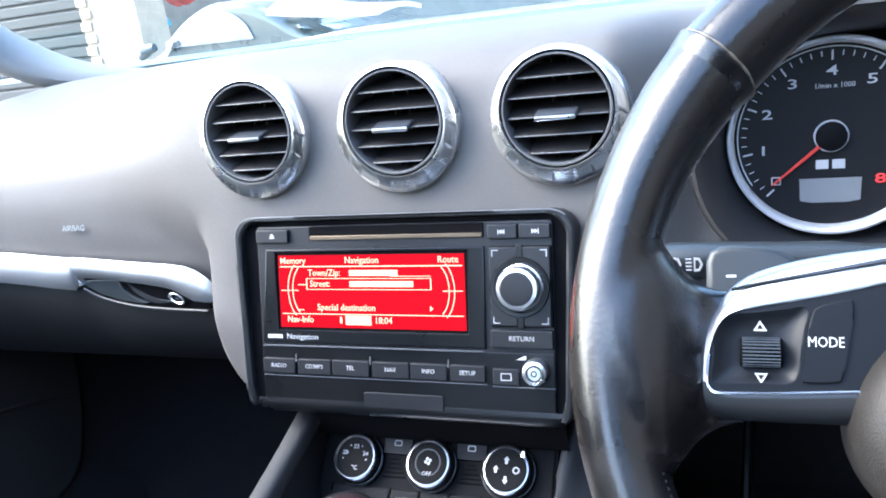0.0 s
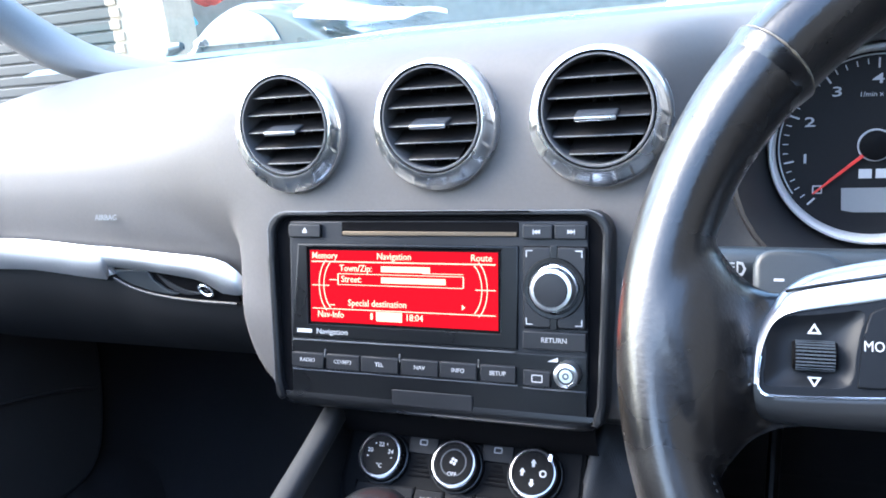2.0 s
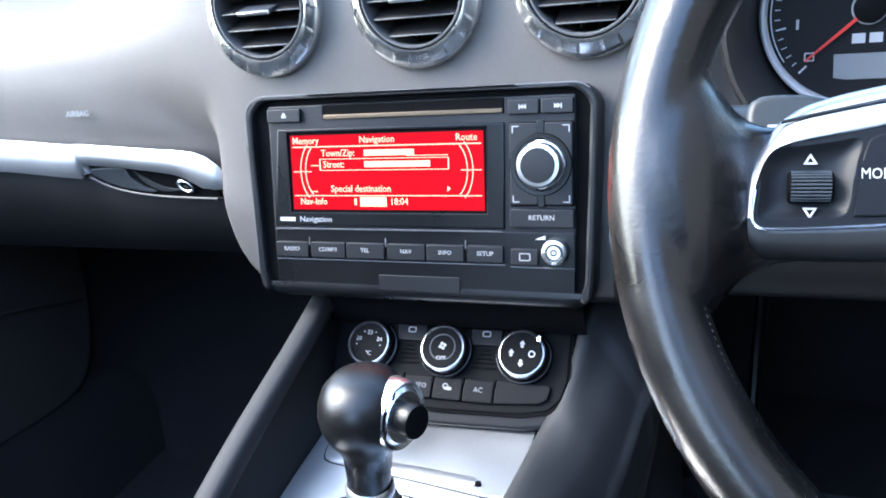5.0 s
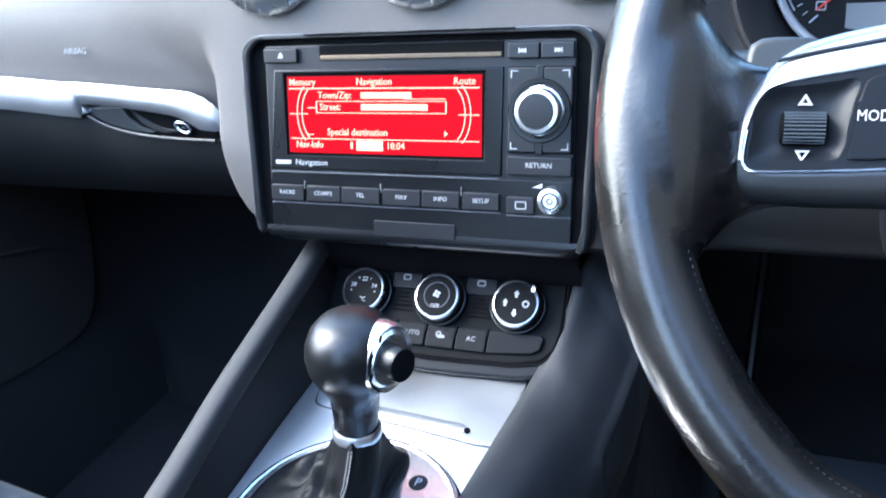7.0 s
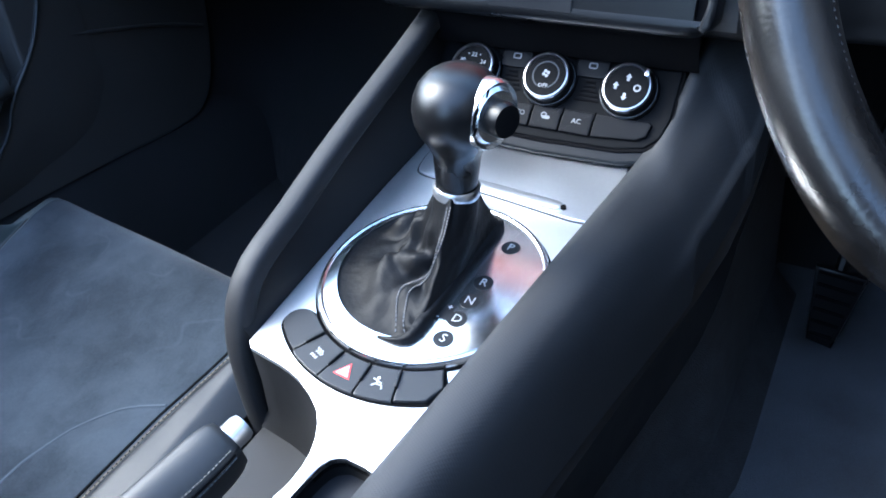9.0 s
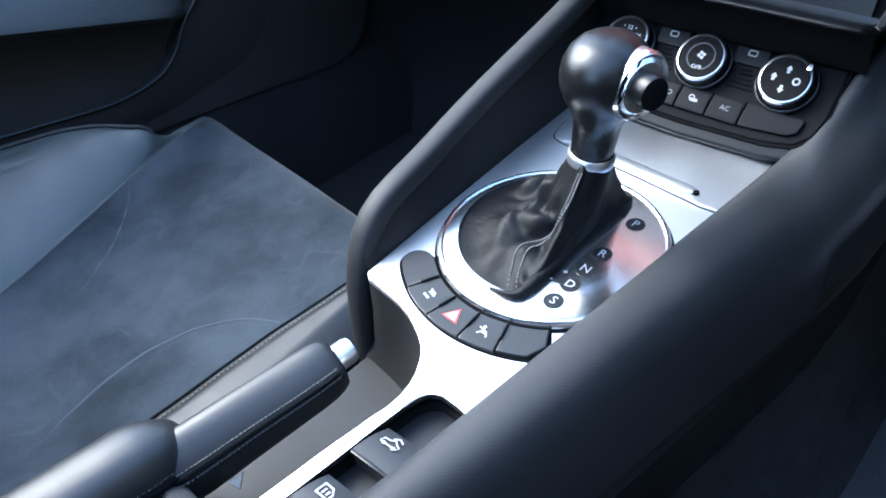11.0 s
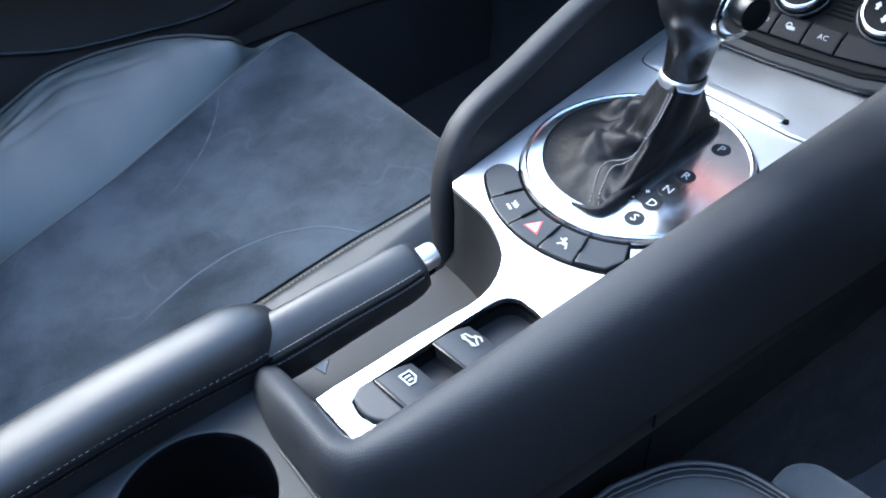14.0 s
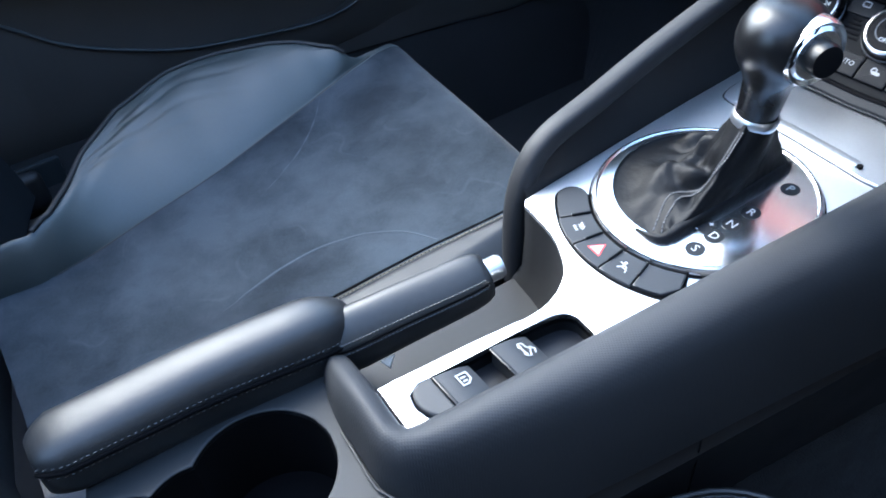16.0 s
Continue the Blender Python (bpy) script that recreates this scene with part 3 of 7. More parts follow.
# ---- round air vents ----
def air_vent(base):
    v = thing("air_vent", base, "round dashboard air vent with a chrome ring and black slats", "air vent", "vents in the dashboard")
    V = local(base, (0, 0.1, 1), (0, -1, 0.1))
    n = 320
    rows = []
    PROFILE = [(0.0454, -0.022, 0), (0.0456, -0.003, 0), (0.0453, 0.0004, 0), (0.0444, 0.0026, 0.0006), (0.0424, 0.0042, 0.0016), (0.0405, 0.0054, 0.0030), (0.0388, 0.0062, 0.0042), (0.0376, 0.0064, 0.0045), (0.0370, 0.0054, 0.0045), (0.0366, -0.004, 0.0045)]
    for k, (r, h, drop) in enumerate(PROFILE):
        row = []
        for j in range(n):
            w = 2 * math.pi * j / n
            hh = h
            if 3 <= k <= 5:
                deg = math.degrees(w)
                notch = max(smooth01(11.5, 9.5, abs(deg - c)) for c in (200, 237, 274, 311, 348))
                hh = h - (0.0005, 0.0013, 0.0004)[k - 3] * notch
            row.append((r * math.cos(w), r * math.sin(w) + drop, hh))
        rows.append(row)
    bm = grid_bm(rows, close_u=True)
    bm.transform(V)
    part("ring", bm, VENTCHROME, v, "satin chrome outer ring")
    C = at(V, 0, 0.0045)
    # Gap and barrel are near-black: the vent's inner shade is in the colour.
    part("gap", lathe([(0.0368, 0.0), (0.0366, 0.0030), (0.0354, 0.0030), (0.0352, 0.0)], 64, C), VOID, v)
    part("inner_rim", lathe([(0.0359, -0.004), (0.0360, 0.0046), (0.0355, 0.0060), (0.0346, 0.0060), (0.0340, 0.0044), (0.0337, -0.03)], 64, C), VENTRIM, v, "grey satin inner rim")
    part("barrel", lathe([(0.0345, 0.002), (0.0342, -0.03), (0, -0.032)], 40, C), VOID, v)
    for h in (-0.0275, -0.0160, -0.0042, 0.0086, 0.0212):
        half = math.sqrt(0.0334 ** 2 - h * h)
        back = min(half, math.sqrt(max(0.0334 ** 2 - (h + 0.0085) ** 2, 0.0001)))
        rows = []
        for j in range(13):
            f = -1 + j / 6
            bow = 0.0015 * (1 - f * f)
            sec = [(0.0088, -0.017, back), (0.0034, -0.0045 + bow, half), (0.0017, 0.0008 + bow, half), (0.0009, 0.0022 + bow, half), (0.0001, 0.0023 + bow, half), (-0.0005, 0.0014 + bow, half), (0.0006, -0.0045 + bow, half), (0.0068, -0.017, back)]
            rows.append([(f * q[2], h + 0.0045 + q[0], q[1]) for q in sec])
        bm = grid_bm(rows, close_u=True, caps=True)
        bm.transform(V)
        sl = part("slat", bm, SLAT, v)
        # Lighter grey strip puts the slat's edge highlight into colour.
        part("slat_edge", tube([V @ Vector((half * 0.97 * (-1 + j / 4), h + 0.0046, 0.0025 + 0.0015 * (1 - (-1 + j / 4) ** 2))) for j in range(9)], 0.0005, 0.0005, 6), VENTRIM, sl, "pale strip painted as the front edge's highlight")
    for x in (-0.0055, 0.0055):
        half = math.sqrt(0.033 ** 2 - x * x)
        part("vane", box((x, 0.0045, -0.020), (0.0012, 2 * half, 0.010), 0.0003, V), SLAT, v)
    tab = part("tab", box((0, 0.0030, 0.0035), (0.027, 0.0034, 0.015), 0.0014, V @ pose(0, 0, 0, 14, 0, 0)), VENTTAB, v, "grey adjusting tab")
    part("tab_edge", box((0, 0.0026, 0.0110), (0.0262, 0.0030, 0.0022), 0.0009, V @ pose(0, 0, 0, 14, 0, 0)), CHROME, tab, "bright chrome edge")
    return v


vent = air_vent(VENTS[1])
copy_thing(vent, pose(*VENTS[0]))
copy_thing(vent, pose(*VENTS[2]))

# ---- radio fascia and head unit ----
fascia = thing("radio_fascia", (-0.0085, 0.45, 0.56), "black plastic surround of the navigation unit set in the dashboard", "fascia")
outer = [(-0.1330, -0.048), (-0.1365, 0.045)] + [(-0.1215 + 0.016 * math.cos(radians(a)) - 0.0, 0.0655 + 0.016 * math.sin(radians(a))) for a in (170, 150, 130, 110, 92)]
outer += [(0.1045 + 0.0155 * math.cos(radians(a)), 0.0655 + 0.016 * math.sin(radians(a))) for a in (88, 70, 50, 30, 10)] + [(0.1195, 0.045), (0.1160, -0.048), (0.1145, -0.058), (0.1105, -0.0650), (0.1030, -0.0695), (0.06, -0.0710), (0, -0.0713), (-0.07, -0.0710), (-0.1150, -0.0700), (-0.1245, -0.0665), (-0.1300, -0.0590)]
outer = [(a, b if b > -0.05 else -0.05 + (b + 0.05) * 0.70) for a, b in outer]
hoop = [(-0.1280, -0.0610), (-0.1318, -0.0570)] + outer[:14] + [(0.1148, -0.0570), (0.1110, -0.0610)]
cx = -0.0085
inner = [(cx + (a - cx) * 0.955, 0.006 + (b - 0.006) * 0.955) for a, b in outer]
hoop += [(0.1070, -0.0590)] + [(cx + (a - cx) * 0.955, 0.006 + (b - 0.006) * 0.955) for a, b in outer[:14]][::-1] + [(-0.1240, -0.0590)]
part("rim", prism(hoop, -0.018, 0.0066, 0.0026, FACE, segs=3), SURROUND, fascia, "satin black rounded rim")
part("backplate", prism(inner, -0.015, 0.0005, 0, FACE), VOID, fascia)
# Pale grey line stands in for the gloss along the rim, left and top.
part("rim_edge", tube([FACE @ Vector((p[0] * 0.994, p[1] * 0.994, 0.0060)) for p in outer[:10]], 0.0006, 0.0006, 8), VENTRIM, fascia, "fine pale line painted as the surround's gloss highlight")
rows = []
for x in np.linspace(-0.1290, 0.1120, 44):
    e = min(1, (x + 0.1290) / 0.014, (0.1120 - x) / 0.014)
    d = 0.006 * (1 - math.sqrt(max(0, e * (2 - e))))
    rows.append([FACE @ Vector((x, y + (d if y < -0.057 else 0), h)) for y, h in ((-0.0540, 0.0034), (-0.0570, 0.0040), (-0.0600, 0.0040), (-0.0626, 0.0030), (-0.0645, 0.0008), (-0.0654, -0.0030), (-0.0656, -0.0120), (-0.0650, -0.0280))])
part("lower_edge", grid_bm(rows), PIANO, fascia, "black rounded lower edge", sharp=70)
# Near-black sheet, the shade under the fascia put into its colour.
part("lower_cover", grid_bm([[(x, 0.4700, 0.5640), (x, 0.4600, 0.5580), (x, 0.4600, 0.5460), (x, 0.4660, 0.5290), (x, 0.4780, 0.5240), (x, 0.4950, 0.5240)] for x in np.linspace(-0.104, 0.104, 12)]), VOID, fascia, "near-black sheet for the shaded gap above the climate panel")
part("top_shadow_slot", box((-0.008, 0.0805, 0.0092), (0.15, 0.0012, 0.0016), 0.0004, FACE), VOID, fascia)

unit = thing("navigation_unit", (-0.008, 0.448, 0.585), "black car navigation radio with a lit red screen and keys", "car radio")
part("front", prism(rrect(-0.1195, -0.042, 0.1045, 0.0742, 0.002), -0.01, 0.0028, 0.0012, FACE), KEY, unit)
part("key_band", prism(rrect(-0.1185, -0.0575, 0.1038, -0.0145, 0.002), 0.0015, 0.0034, 0.0006, FACE), PIANO, unit)


def key(name, x0, y0, x1, y1, text="", size=0.0042, parent=None, label="", high=0.0058, mat=KEY):
    k = part(name, prism(rrect(x0, y0, x1, y1, 0.0010, 2), 0.0028, high, 0.0008, FACE), mat, parent or unit, label)
    if text:
        letters("lettering", text, size, at(FACE, (x0 + x1) / 2, (y0 + y1) / 2 + 0.0004, high), LETTER, k, bold=0.00005)
    return k


k = key("eject_key", -0.1185, 0.0622, -0.0915, 0.0718)
part("symbol", join(prism([(-0.002, 0), (0.002, 0), (0, 0.0026)], 0, 0.0002, 0, at(FACE, -0.1045, 0.0668, 0.0058)), box((-0.1045, 0.0660, 0.0059), (0.004, 0.0008, 0.0003), 0, FACE)), WHITE, k)
part("disc_slot", box((-0.0085, 0.0685, 0.0022), (0.133, 0.0100, 0.0026), 0.0006, FACE), VOID, unit, "black disc slot")
part("slot_lip", box((-0.0085, 0.0652, 0.0034), (0.131, 0.0032, 0.0018), 0.0007, FACE), BRASS, unit, "dull brass-coloured slot edge")
for x0, x1, s in ((0.0612, 0.0815, -1), (0.0828, 0.1035, 1)):
    k = key("skip_key", x0, 0.0622, x1, 0.0718)
    c = (x0 + x1) / 2
    tri = [prism([(-0.0018 * s + d, -0.0016), (-0.0018 * s + d, 0.0016), (0.0004 * s + d, 0)], 0, 0.0002, 0, at(FACE, c, 0.067, 0.0058)) for d in (0, 0.002 * s)]
    part("symbol", join(*tri, box((c + 0.0027 * s, 0.067, 0.0059), (0.0006, 0.0034, 0.0003), 0, FACE)), WHITE, k)

bez = part("screen_bezel", prism([(-0.1175, -0.0122), (0.0572, -0.0122), (0.0580, 0.0575), (-0.1115, 0.0575)], 0.0008, 0.0046, 0.0010, FACE, holes=([(-0.1035, -0.0022), (0.0452, -0.0022), (0.0458, 0.0548), (-0.1035, 0.0548)],)), PIANO, unit, "glossy black screen surround")
part("bezel_floor", box((-0.03, 0.0255, 0.0005), (0.158, 0.064, 0.0050), 0, FACE), VOID, bez)
part("line_under_screen", box((-0.0305, -0.0140, 0.0046), (0.172, 0.0010, 0.0008), 0.0002, FACE), THREAD, unit, "thin grey line")
scr = part("screen", box((-0.029, 0.0263, 0.0030), (0.145, 0.0530, 0.0012), 0, FACE), SCREEN, unit, "lit red navigation screen")
SX, SY = 0.145 / 100, 0.053 / 100


def on_screen(u, v):
    return at(FACE, -0.1015 + u * SX, v * SY, 0.0038)


def srow(u0, u1, v, h=1.3):
    return box((-0.1015 + (u0 + u1) / 2 * SX, v * SY, 0.0038), (abs(u1 - u0) * SX, h * SY, 0.0003), 0, FACE)


def scol(u, v0, v1, w=0.6):
    return box((-0.1015 + u * SX, (v0 + v1) / 2 * SY, 0.0038), (w * SX, abs(v1 - v0) * SY, 0.0003), 0, FACE)


for text, u, v in (("Memory", 8.5, 92), ("Navigation", 47, 92), ("Route", 92, 92), ("Town/Zip:", 26, 75), ("Street:", 23.5, 60), ("Special destination", 37.5, 27.5), ("Nav-Info", 11.5, 10.5), ("18:04", 57.5, 10.5)):
    letters("screen_lettering", text, 0.0068, on_screen(u, v), SCREENTEXT, scr, align="CENTER", squeeze=0.92, bold=0.00004)
lines = [srow(1, 99, 84, 1.7), srow(1, 99, 18.5), srow(16, 83, 67.5, 1.0), srow(16, 83, 52.5, 1.0), srow(62, 83, 70.5, 1.0), scol(16, 52.5, 67.5), scol(83, 52.5, 67.5), srow(1, 11, 51), srow(89, 99, 51), srow(11, 16, 59), srow(11, 14, 24)]
part("screen_rule", join(*lines), SCREENTEXT, scr)
for u1, v in ((66, 75), (74, 60)):
    part("entry_bar", srow(40, u1, v, 8), SCREENTEXT, scr, "pale bar in place of an entry")
part("status_box", join(srow(37, 51, 10.5, 13), scol(34.5, 6, 15, 1.2)), SCREENTEXT, scr, "white status box")
part("arrow_mark", prism([(-0.0011, -0.002), (-0.0011, 0.002), (0.0013, 0)], 0, 0.0003, 0, on_screen(83, 27.5)), SCREENTEXT, scr)
for s in (-1, 1):
    for r0 in (0.018, 0.0205):
        cx = -0.029 + s * (0.0535 + (0.0205 - r0) * -1)
        arcs = []
        for k in range(14):
            a0, a1 = radians(-62 + 124 * k / 14), radians(-62 + 124 * (k + 1) / 14)
            q = [(cx + s * (r * 0.55 * math.cos(a)), 0.0272 + r * math.sin(a)) for r, a in ((r0, a0), (r0 + 0.0011, a0), (r0 + 0.0011, a1), (r0, a1))]
            arcs.append(prism(q, 0.0036, 0.0040, 0, FACE))
        tagged(part("screen_arc", join(*arcs), SCREENTEXT, scr), kind="stuff")

part("maker_mark", box((-0.1065, -0.0072, 0.0048), (0.0125, 0.0028, 0.0003), 0, FACE), WHITE, unit, "plain white bar")
letters("lettering", "Navigation", 0.0058, at(FACE, -0.0835, -0.0072, 0.0047), WHITE, unit, squeeze=1.05)

pad = part("control_pad", prism(rrect(0.0610, 0.0030, 0.1038, 0.0575, 0.0015), 0.0028, 0.0040, 0.0006, FACE), VOID, unit)
for i in (0, 1):
    for j in (0, 1):
        x0, y0 = 0.0618 + i * 0.0228, 0.0038 + j * 0.0286
        x1, y1 = x0 + 0.0185, y0 + 0.0245
        q = part("pad_key", prism(rrect(x0, y0, x1, y1, 0.0015, 3), 0.0036, 0.0062, 0.0008, FACE), KEY, pad)
        cx, cy, sx, sy = (x0 + 0.0022 if i == 0 else x1 - 0.0022), (y0 + 0.0022 if j == 0 else y1 - 0.0022), 1 - 2 * i, 1 - 2 * j
        part("corner_mark", join(box((cx + sx * 0.002, cy, 0.0063), (0.0046, 0.0006, 0.0003), 0, FACE), box((cx, cy + sy * 0.002, 0.0063), (0.0006, 0.0046, 0.0003), 0, FACE)), WHITE, q)
for dx, dy, w, h in ((0, 0.0225, 0.005, 0.0105), (0, -0.0225, 0.005, 0.0105)):
    part("pad_bridge", box((0.0824 + dx, 0.0302 + dy, 0.005), (w, h, 0.003), 0.0006, FACE), PIANO, pad)
KN = at(FACE, 0.0824, 0.0300, 0.003)
part("knob_ring", lathe([(0.0166, 0.0026), (0.0172, 0.0040), (0.0196, 0.0042), (0.0204, 0.0030), (0.0206, 0.0)], 48, KN), PIANO, pad)
knob = part("rotary_knob", lathe([(0.0158, 0), (0.0158, 0.003), (0.0145, 0.0035), (0.0145, 0.0105), (0.0135, 0.0122), (0.0112, 0.0126)], 40, KN), CHROME, unit, "satin silver rotary knob")
part("knob_cap", lathe([(0.0112, 0.0124), (0.0108, 0.0132), (0.006, 0.0136), (0, 0.0136)], 36, KN), KEY, knob, "dark knob cap")
key("return_key", 0.0612, -0.0110, 0.1036, 0.0012, "RETURN", 0.0046)
edges = (-0.1180, -0.0893, -0.0603, -0.0290, 0.0010, 0.0300, 0.0568)
for i, (text, x0, x1) in enumerate(zip(("RADIO", "CD/MP3", "TEL", "NAV", "INFO", "SETUP"), edges[:-1], edges[1:])):
    g = 0.0011 if i % 2 else 0.0004
    key("function_key", x0 + g, -0.0352, x1 - (0.0004 if i % 2 else 0.0011), -0.0235, text, 0.0042)
for x in (edges[1], edges[3], edges[5]):
    part("key_tick", box((x, -0.0232, 0.0052), (0.0009, 0.0060, 0.0012), 0.0002, FACE), VENTRIM, unit)
part("key_underline", join(box((-0.0305, -0.0366, 0.0036), (0.175, 0.0008, 0.0012), 0, FACE), box((0.0825, -0.0376, 0.0036), (0.043, 0.0008, 0.0012), 0, FACE)), THREAD, unit, "thin grey line under the keys")
k = key("display_key", 0.0615, -0.0362, 0.0800, -0.0250)
part("symbol", prism(rrect(0.0672, -0.0330, 0.0748, -0.0278, 0.0008, 2), 0.0058, 0.0060, 0, FACE, holes=(rrect(0.0679, -0.0323, 0.0741, -0.0285, 0.0005, 2),)), LETTER, k)
VK = at(FACE, 0.0915, -0.0262, 0.003)
vk = part("volume_knob", lathe([(0.0088, 0), (0.0088, 0.006), (0.0079, 0.0085), (0.0060, 0.0092), (0.0054, 0.0086), (0.0034, 0.0086), (0.0030, 0.0090), (0, 0.0090)], 32, VK), CHROME, unit, "satin silver volume knob")
for r0, r1 in ((0.0044, 0.0056), (0.0012, 0.0022)):
    part("knob_groove", lathe([(r1, 0.0084), (r1, 0.0092), (r0, 0.0092), (r0, 0.0084)], 28, VK), CHIN, vk, "dark ring")
part("volume_mark", prism([(0.0775, -0.0190), (0.0845, -0.0190), (0.0845, -0.0160)], 0.0034, 0.0037, 0, FACE), WHITE, unit)
part("card_flap", prism(rrect(-0.036, -0.0575, 0.025, -0.0462, 0.0015), 0.0030, 0.0042, 0.0006, FACE), KEY, unit, "blank card slot flap")

# ---- climate controls ----
clim = thing("climate_panel", (0, 0.435, 0.48), "black climate control panel with three round dials and keys", "control panel")
ol = [(-0.0925, 0.060), (-0.0925, 0.012), (-0.0890, -0.002), (-0.0800, -0.0105), (-0.0600, -0.0145), (0, -0.0165), (0.0600, -0.0145), (0.0800, -0.0105), (0.0890, -0.002), (0.0925, 0.012), (0.0925, 0.060)]
part("panel", prism(ol[::-1], -0.012, 0.0012, 0.0012, CLIM), DIAL, clim)
part("panel_groove", prism([(a * 1.022, b - 0.002) for a, b in ol[::-1]], -0.014, 0.0002, 0, CLIM), VOID, clim)
part("panel_surround", prism([(a * 1.035, b - 0.0105) for a, b in ol[::-1]], -0.030, -0.0012, 0.002, CLIM), SWITCH, clim, "dark surround of the climate panel")
for x0, x1, text in ((-0.0790, -0.0310, ""), (-0.0300, -0.0072, "AUTO"), (-0.0062, 0.0162, ""), (0.0172, 0.0402, "AC"), (0.0412, 0.0800, "")):
    shape = rrect(x0, -0.0095, x1, 0.0072, 0.0012, 3)
    if x1 > 0.07:
        shape = [(0.0818, 0.0052), (0.0800, 0.0074), (x0, 0.0072), (x0, -0.0092), (0.0740, -0.0066), (0.0800, -0.0030)]
    k = part("climate_key", prism(shape, 0.0008, 0.0040, 0.0010, CLIM), CLIMKEY, clim)
    part("key_notch", box((x0 - 0.0004, 0.0052, 0.0036), (0.0012, 0.0060, 0.0022), 0.0004, CLIM), VOID, k)
    if text:
        letters("lettering", text, 0.0052, at(CLIM, (x0 + x1) / 2, -0.0005, 0.0040), LETTER, k)
    elif abs(x0 + 0.0062) < 1e-6:
        part("symbol", join(prism(circle(0.0035, 0.0005, 0.0022, 14), 0.0040, 0.0042, 0, CLIM, holes=(circle(0.0035, 0.0005, 0.0014, 14),)), prism(rrect(0.0025, -0.0023, 0.0085, 0.0001, 0.001, 2), 0.0040, 0.0042, 0, CLIM)), LETTER, k)
for s in (-1, 1):
    k = part("heating_key", prism(rrect(s * 0.0298 - 0.012, 0.0330, s * 0.0298 + 0.012, 0.0500, 0.001, 2), 0.0008, 0.0032, 0.0008, CLIM), SWITCH, clim)
    part("symbol", prism(rrect(s * 0.0298 - 0.0032, 0.0395, s * 0.0298 + 0.0032, 0.0440, 0.001, 2), 0.0032, 0.0034, 0, CLIM, holes=(rrect(s * 0.0298 - 0.0024, 0.0403, s * 0.0298 + 0.0024, 0.0432, 0.0006, 2),)), LETTER, k)
    part("sensor_grille", join(*[box((s * 0.0305, 0.0165 + 0.0034 * i, 0.0014), (0.0185 - 0.003 * i, 0.0016, 0.0008), 0.0003, CLIM) for i in range(5)]), VOID, clim)


def dial(x):
    D = at(CLIM, x, 0.0268, 0)
    d = part("dial", lathe([(0.0208, 0.0008), (0.0206, 0.004), (0.0192, 0.0055), (0.0188, 0.0105), (0.0176, 0.0122), (0.0168, 0.0124)], 48, D), PIANO, clim, "round black dial")
    part("bright_ring", lathe([(0.0182, 0.0096), (0.0176, 0.0122), (0.0166, 0.0134), (0.0156, 0.0136), (0.0150, 0.0122)], 48, D), DIALCHROME, d, "bright chrome ring")
    part("lower_ring", lathe([(0.0204, 0.0048), (0.0202, 0.0058), (0.0194, 0.0062), (0.0190, 0.0056)], 48, D), CHIN, d)
    part("dial_face", lathe([(0.0152, 0.0120), (0.0148, 0.0128), (0, 0.0130)], 40, D), DIAL, d)
    return D, d


D, d = dial(-0.0600)
for text, x, y in (("22", 0, 0.0080), ("20", -0.0085, 0.0030), ("24", 0.0085, 0.0030), ("°C", 0.001, -0.0080)):
    letters("lettering", text, 0.0046, at(D, x, y, 0.0131), WHITE, d)
part("dots", join(*[prism(circle(x, y, 0.0006, 8), 0.0130, 0.0132, 0, D) for x, y in ((-0.0048, 0.0085), (0.0048, 0.0085), (-0.0098, -0.0015), (0.0098, -0.0015))]), WHITE, d)
D, d = dial(0.0)
letters("lettering", "OFF", 0.0042, at(D, 0, -0.0078, 0.0131), WHITE, d)
part("fan_symbol", join(*[prism(circle(0.0018 * math.cos(a), 0.0015 + 0.0018 * math.sin(a), 0.0012, 10), 0.0130, 0.0132, 0, D) for a in (0.4, 1.97, 3.54, 5.11)]), WHITE, d)
arc = circle(0, 0.0005, 0.0102, 26, -70, 250)
arc_in = circle(0, 0.0005, 0.0092, 26, -70, 250)
part("speed_arc", prism(arc + arc_in[::-1], 0.0130, 0.0132, 0, D), THREAD, d)
D, d = dial(0.0600)
sym = []
for cx, cy, up in ((0, 0.0068, 1), (0, -0.0072, -1), (-0.0075, 0, 1)):
    sym.append(prism([(cx + a, cy + up * b) for a, b in ((-0.0022, 0), (-0.001, 0), (-0.001, -0.0026), (0.001, -0.0026), (0.001, 0), (0.0022, 0), (0, 0.0028))][::up], 0.0130, 0.0132, 0, D))
sym.append(prism(circle(0.0075, 0, 0.0026, 16), 0.0130, 0.0132, 0, D, holes=(circle(0.0075, 0, 0.0016, 16),)))
part("airflow_symbols", join(*sym), WHITE, d)
part("pointer", box((0.0118, 0.0118, 0.0125), (0.003, 0.0055, 0.003), 0.0006, D), BRIGHT, d)

# ---- steering wheel ----
wheel = thing("steering_wheel", (0.334, 0.278, 0.715), "leather steering wheel with worn brown edge and silver spokes", "steering wheel")


def rim_point(a, ring=0.1608):
    x, y = ring * math.cos(a), ring * math.sin(a)
    flat = smooth01(-0.115, -0.165, y)
    return (x - 0.0087, y - 0.0088 + 0.016 * flat, 0.016)


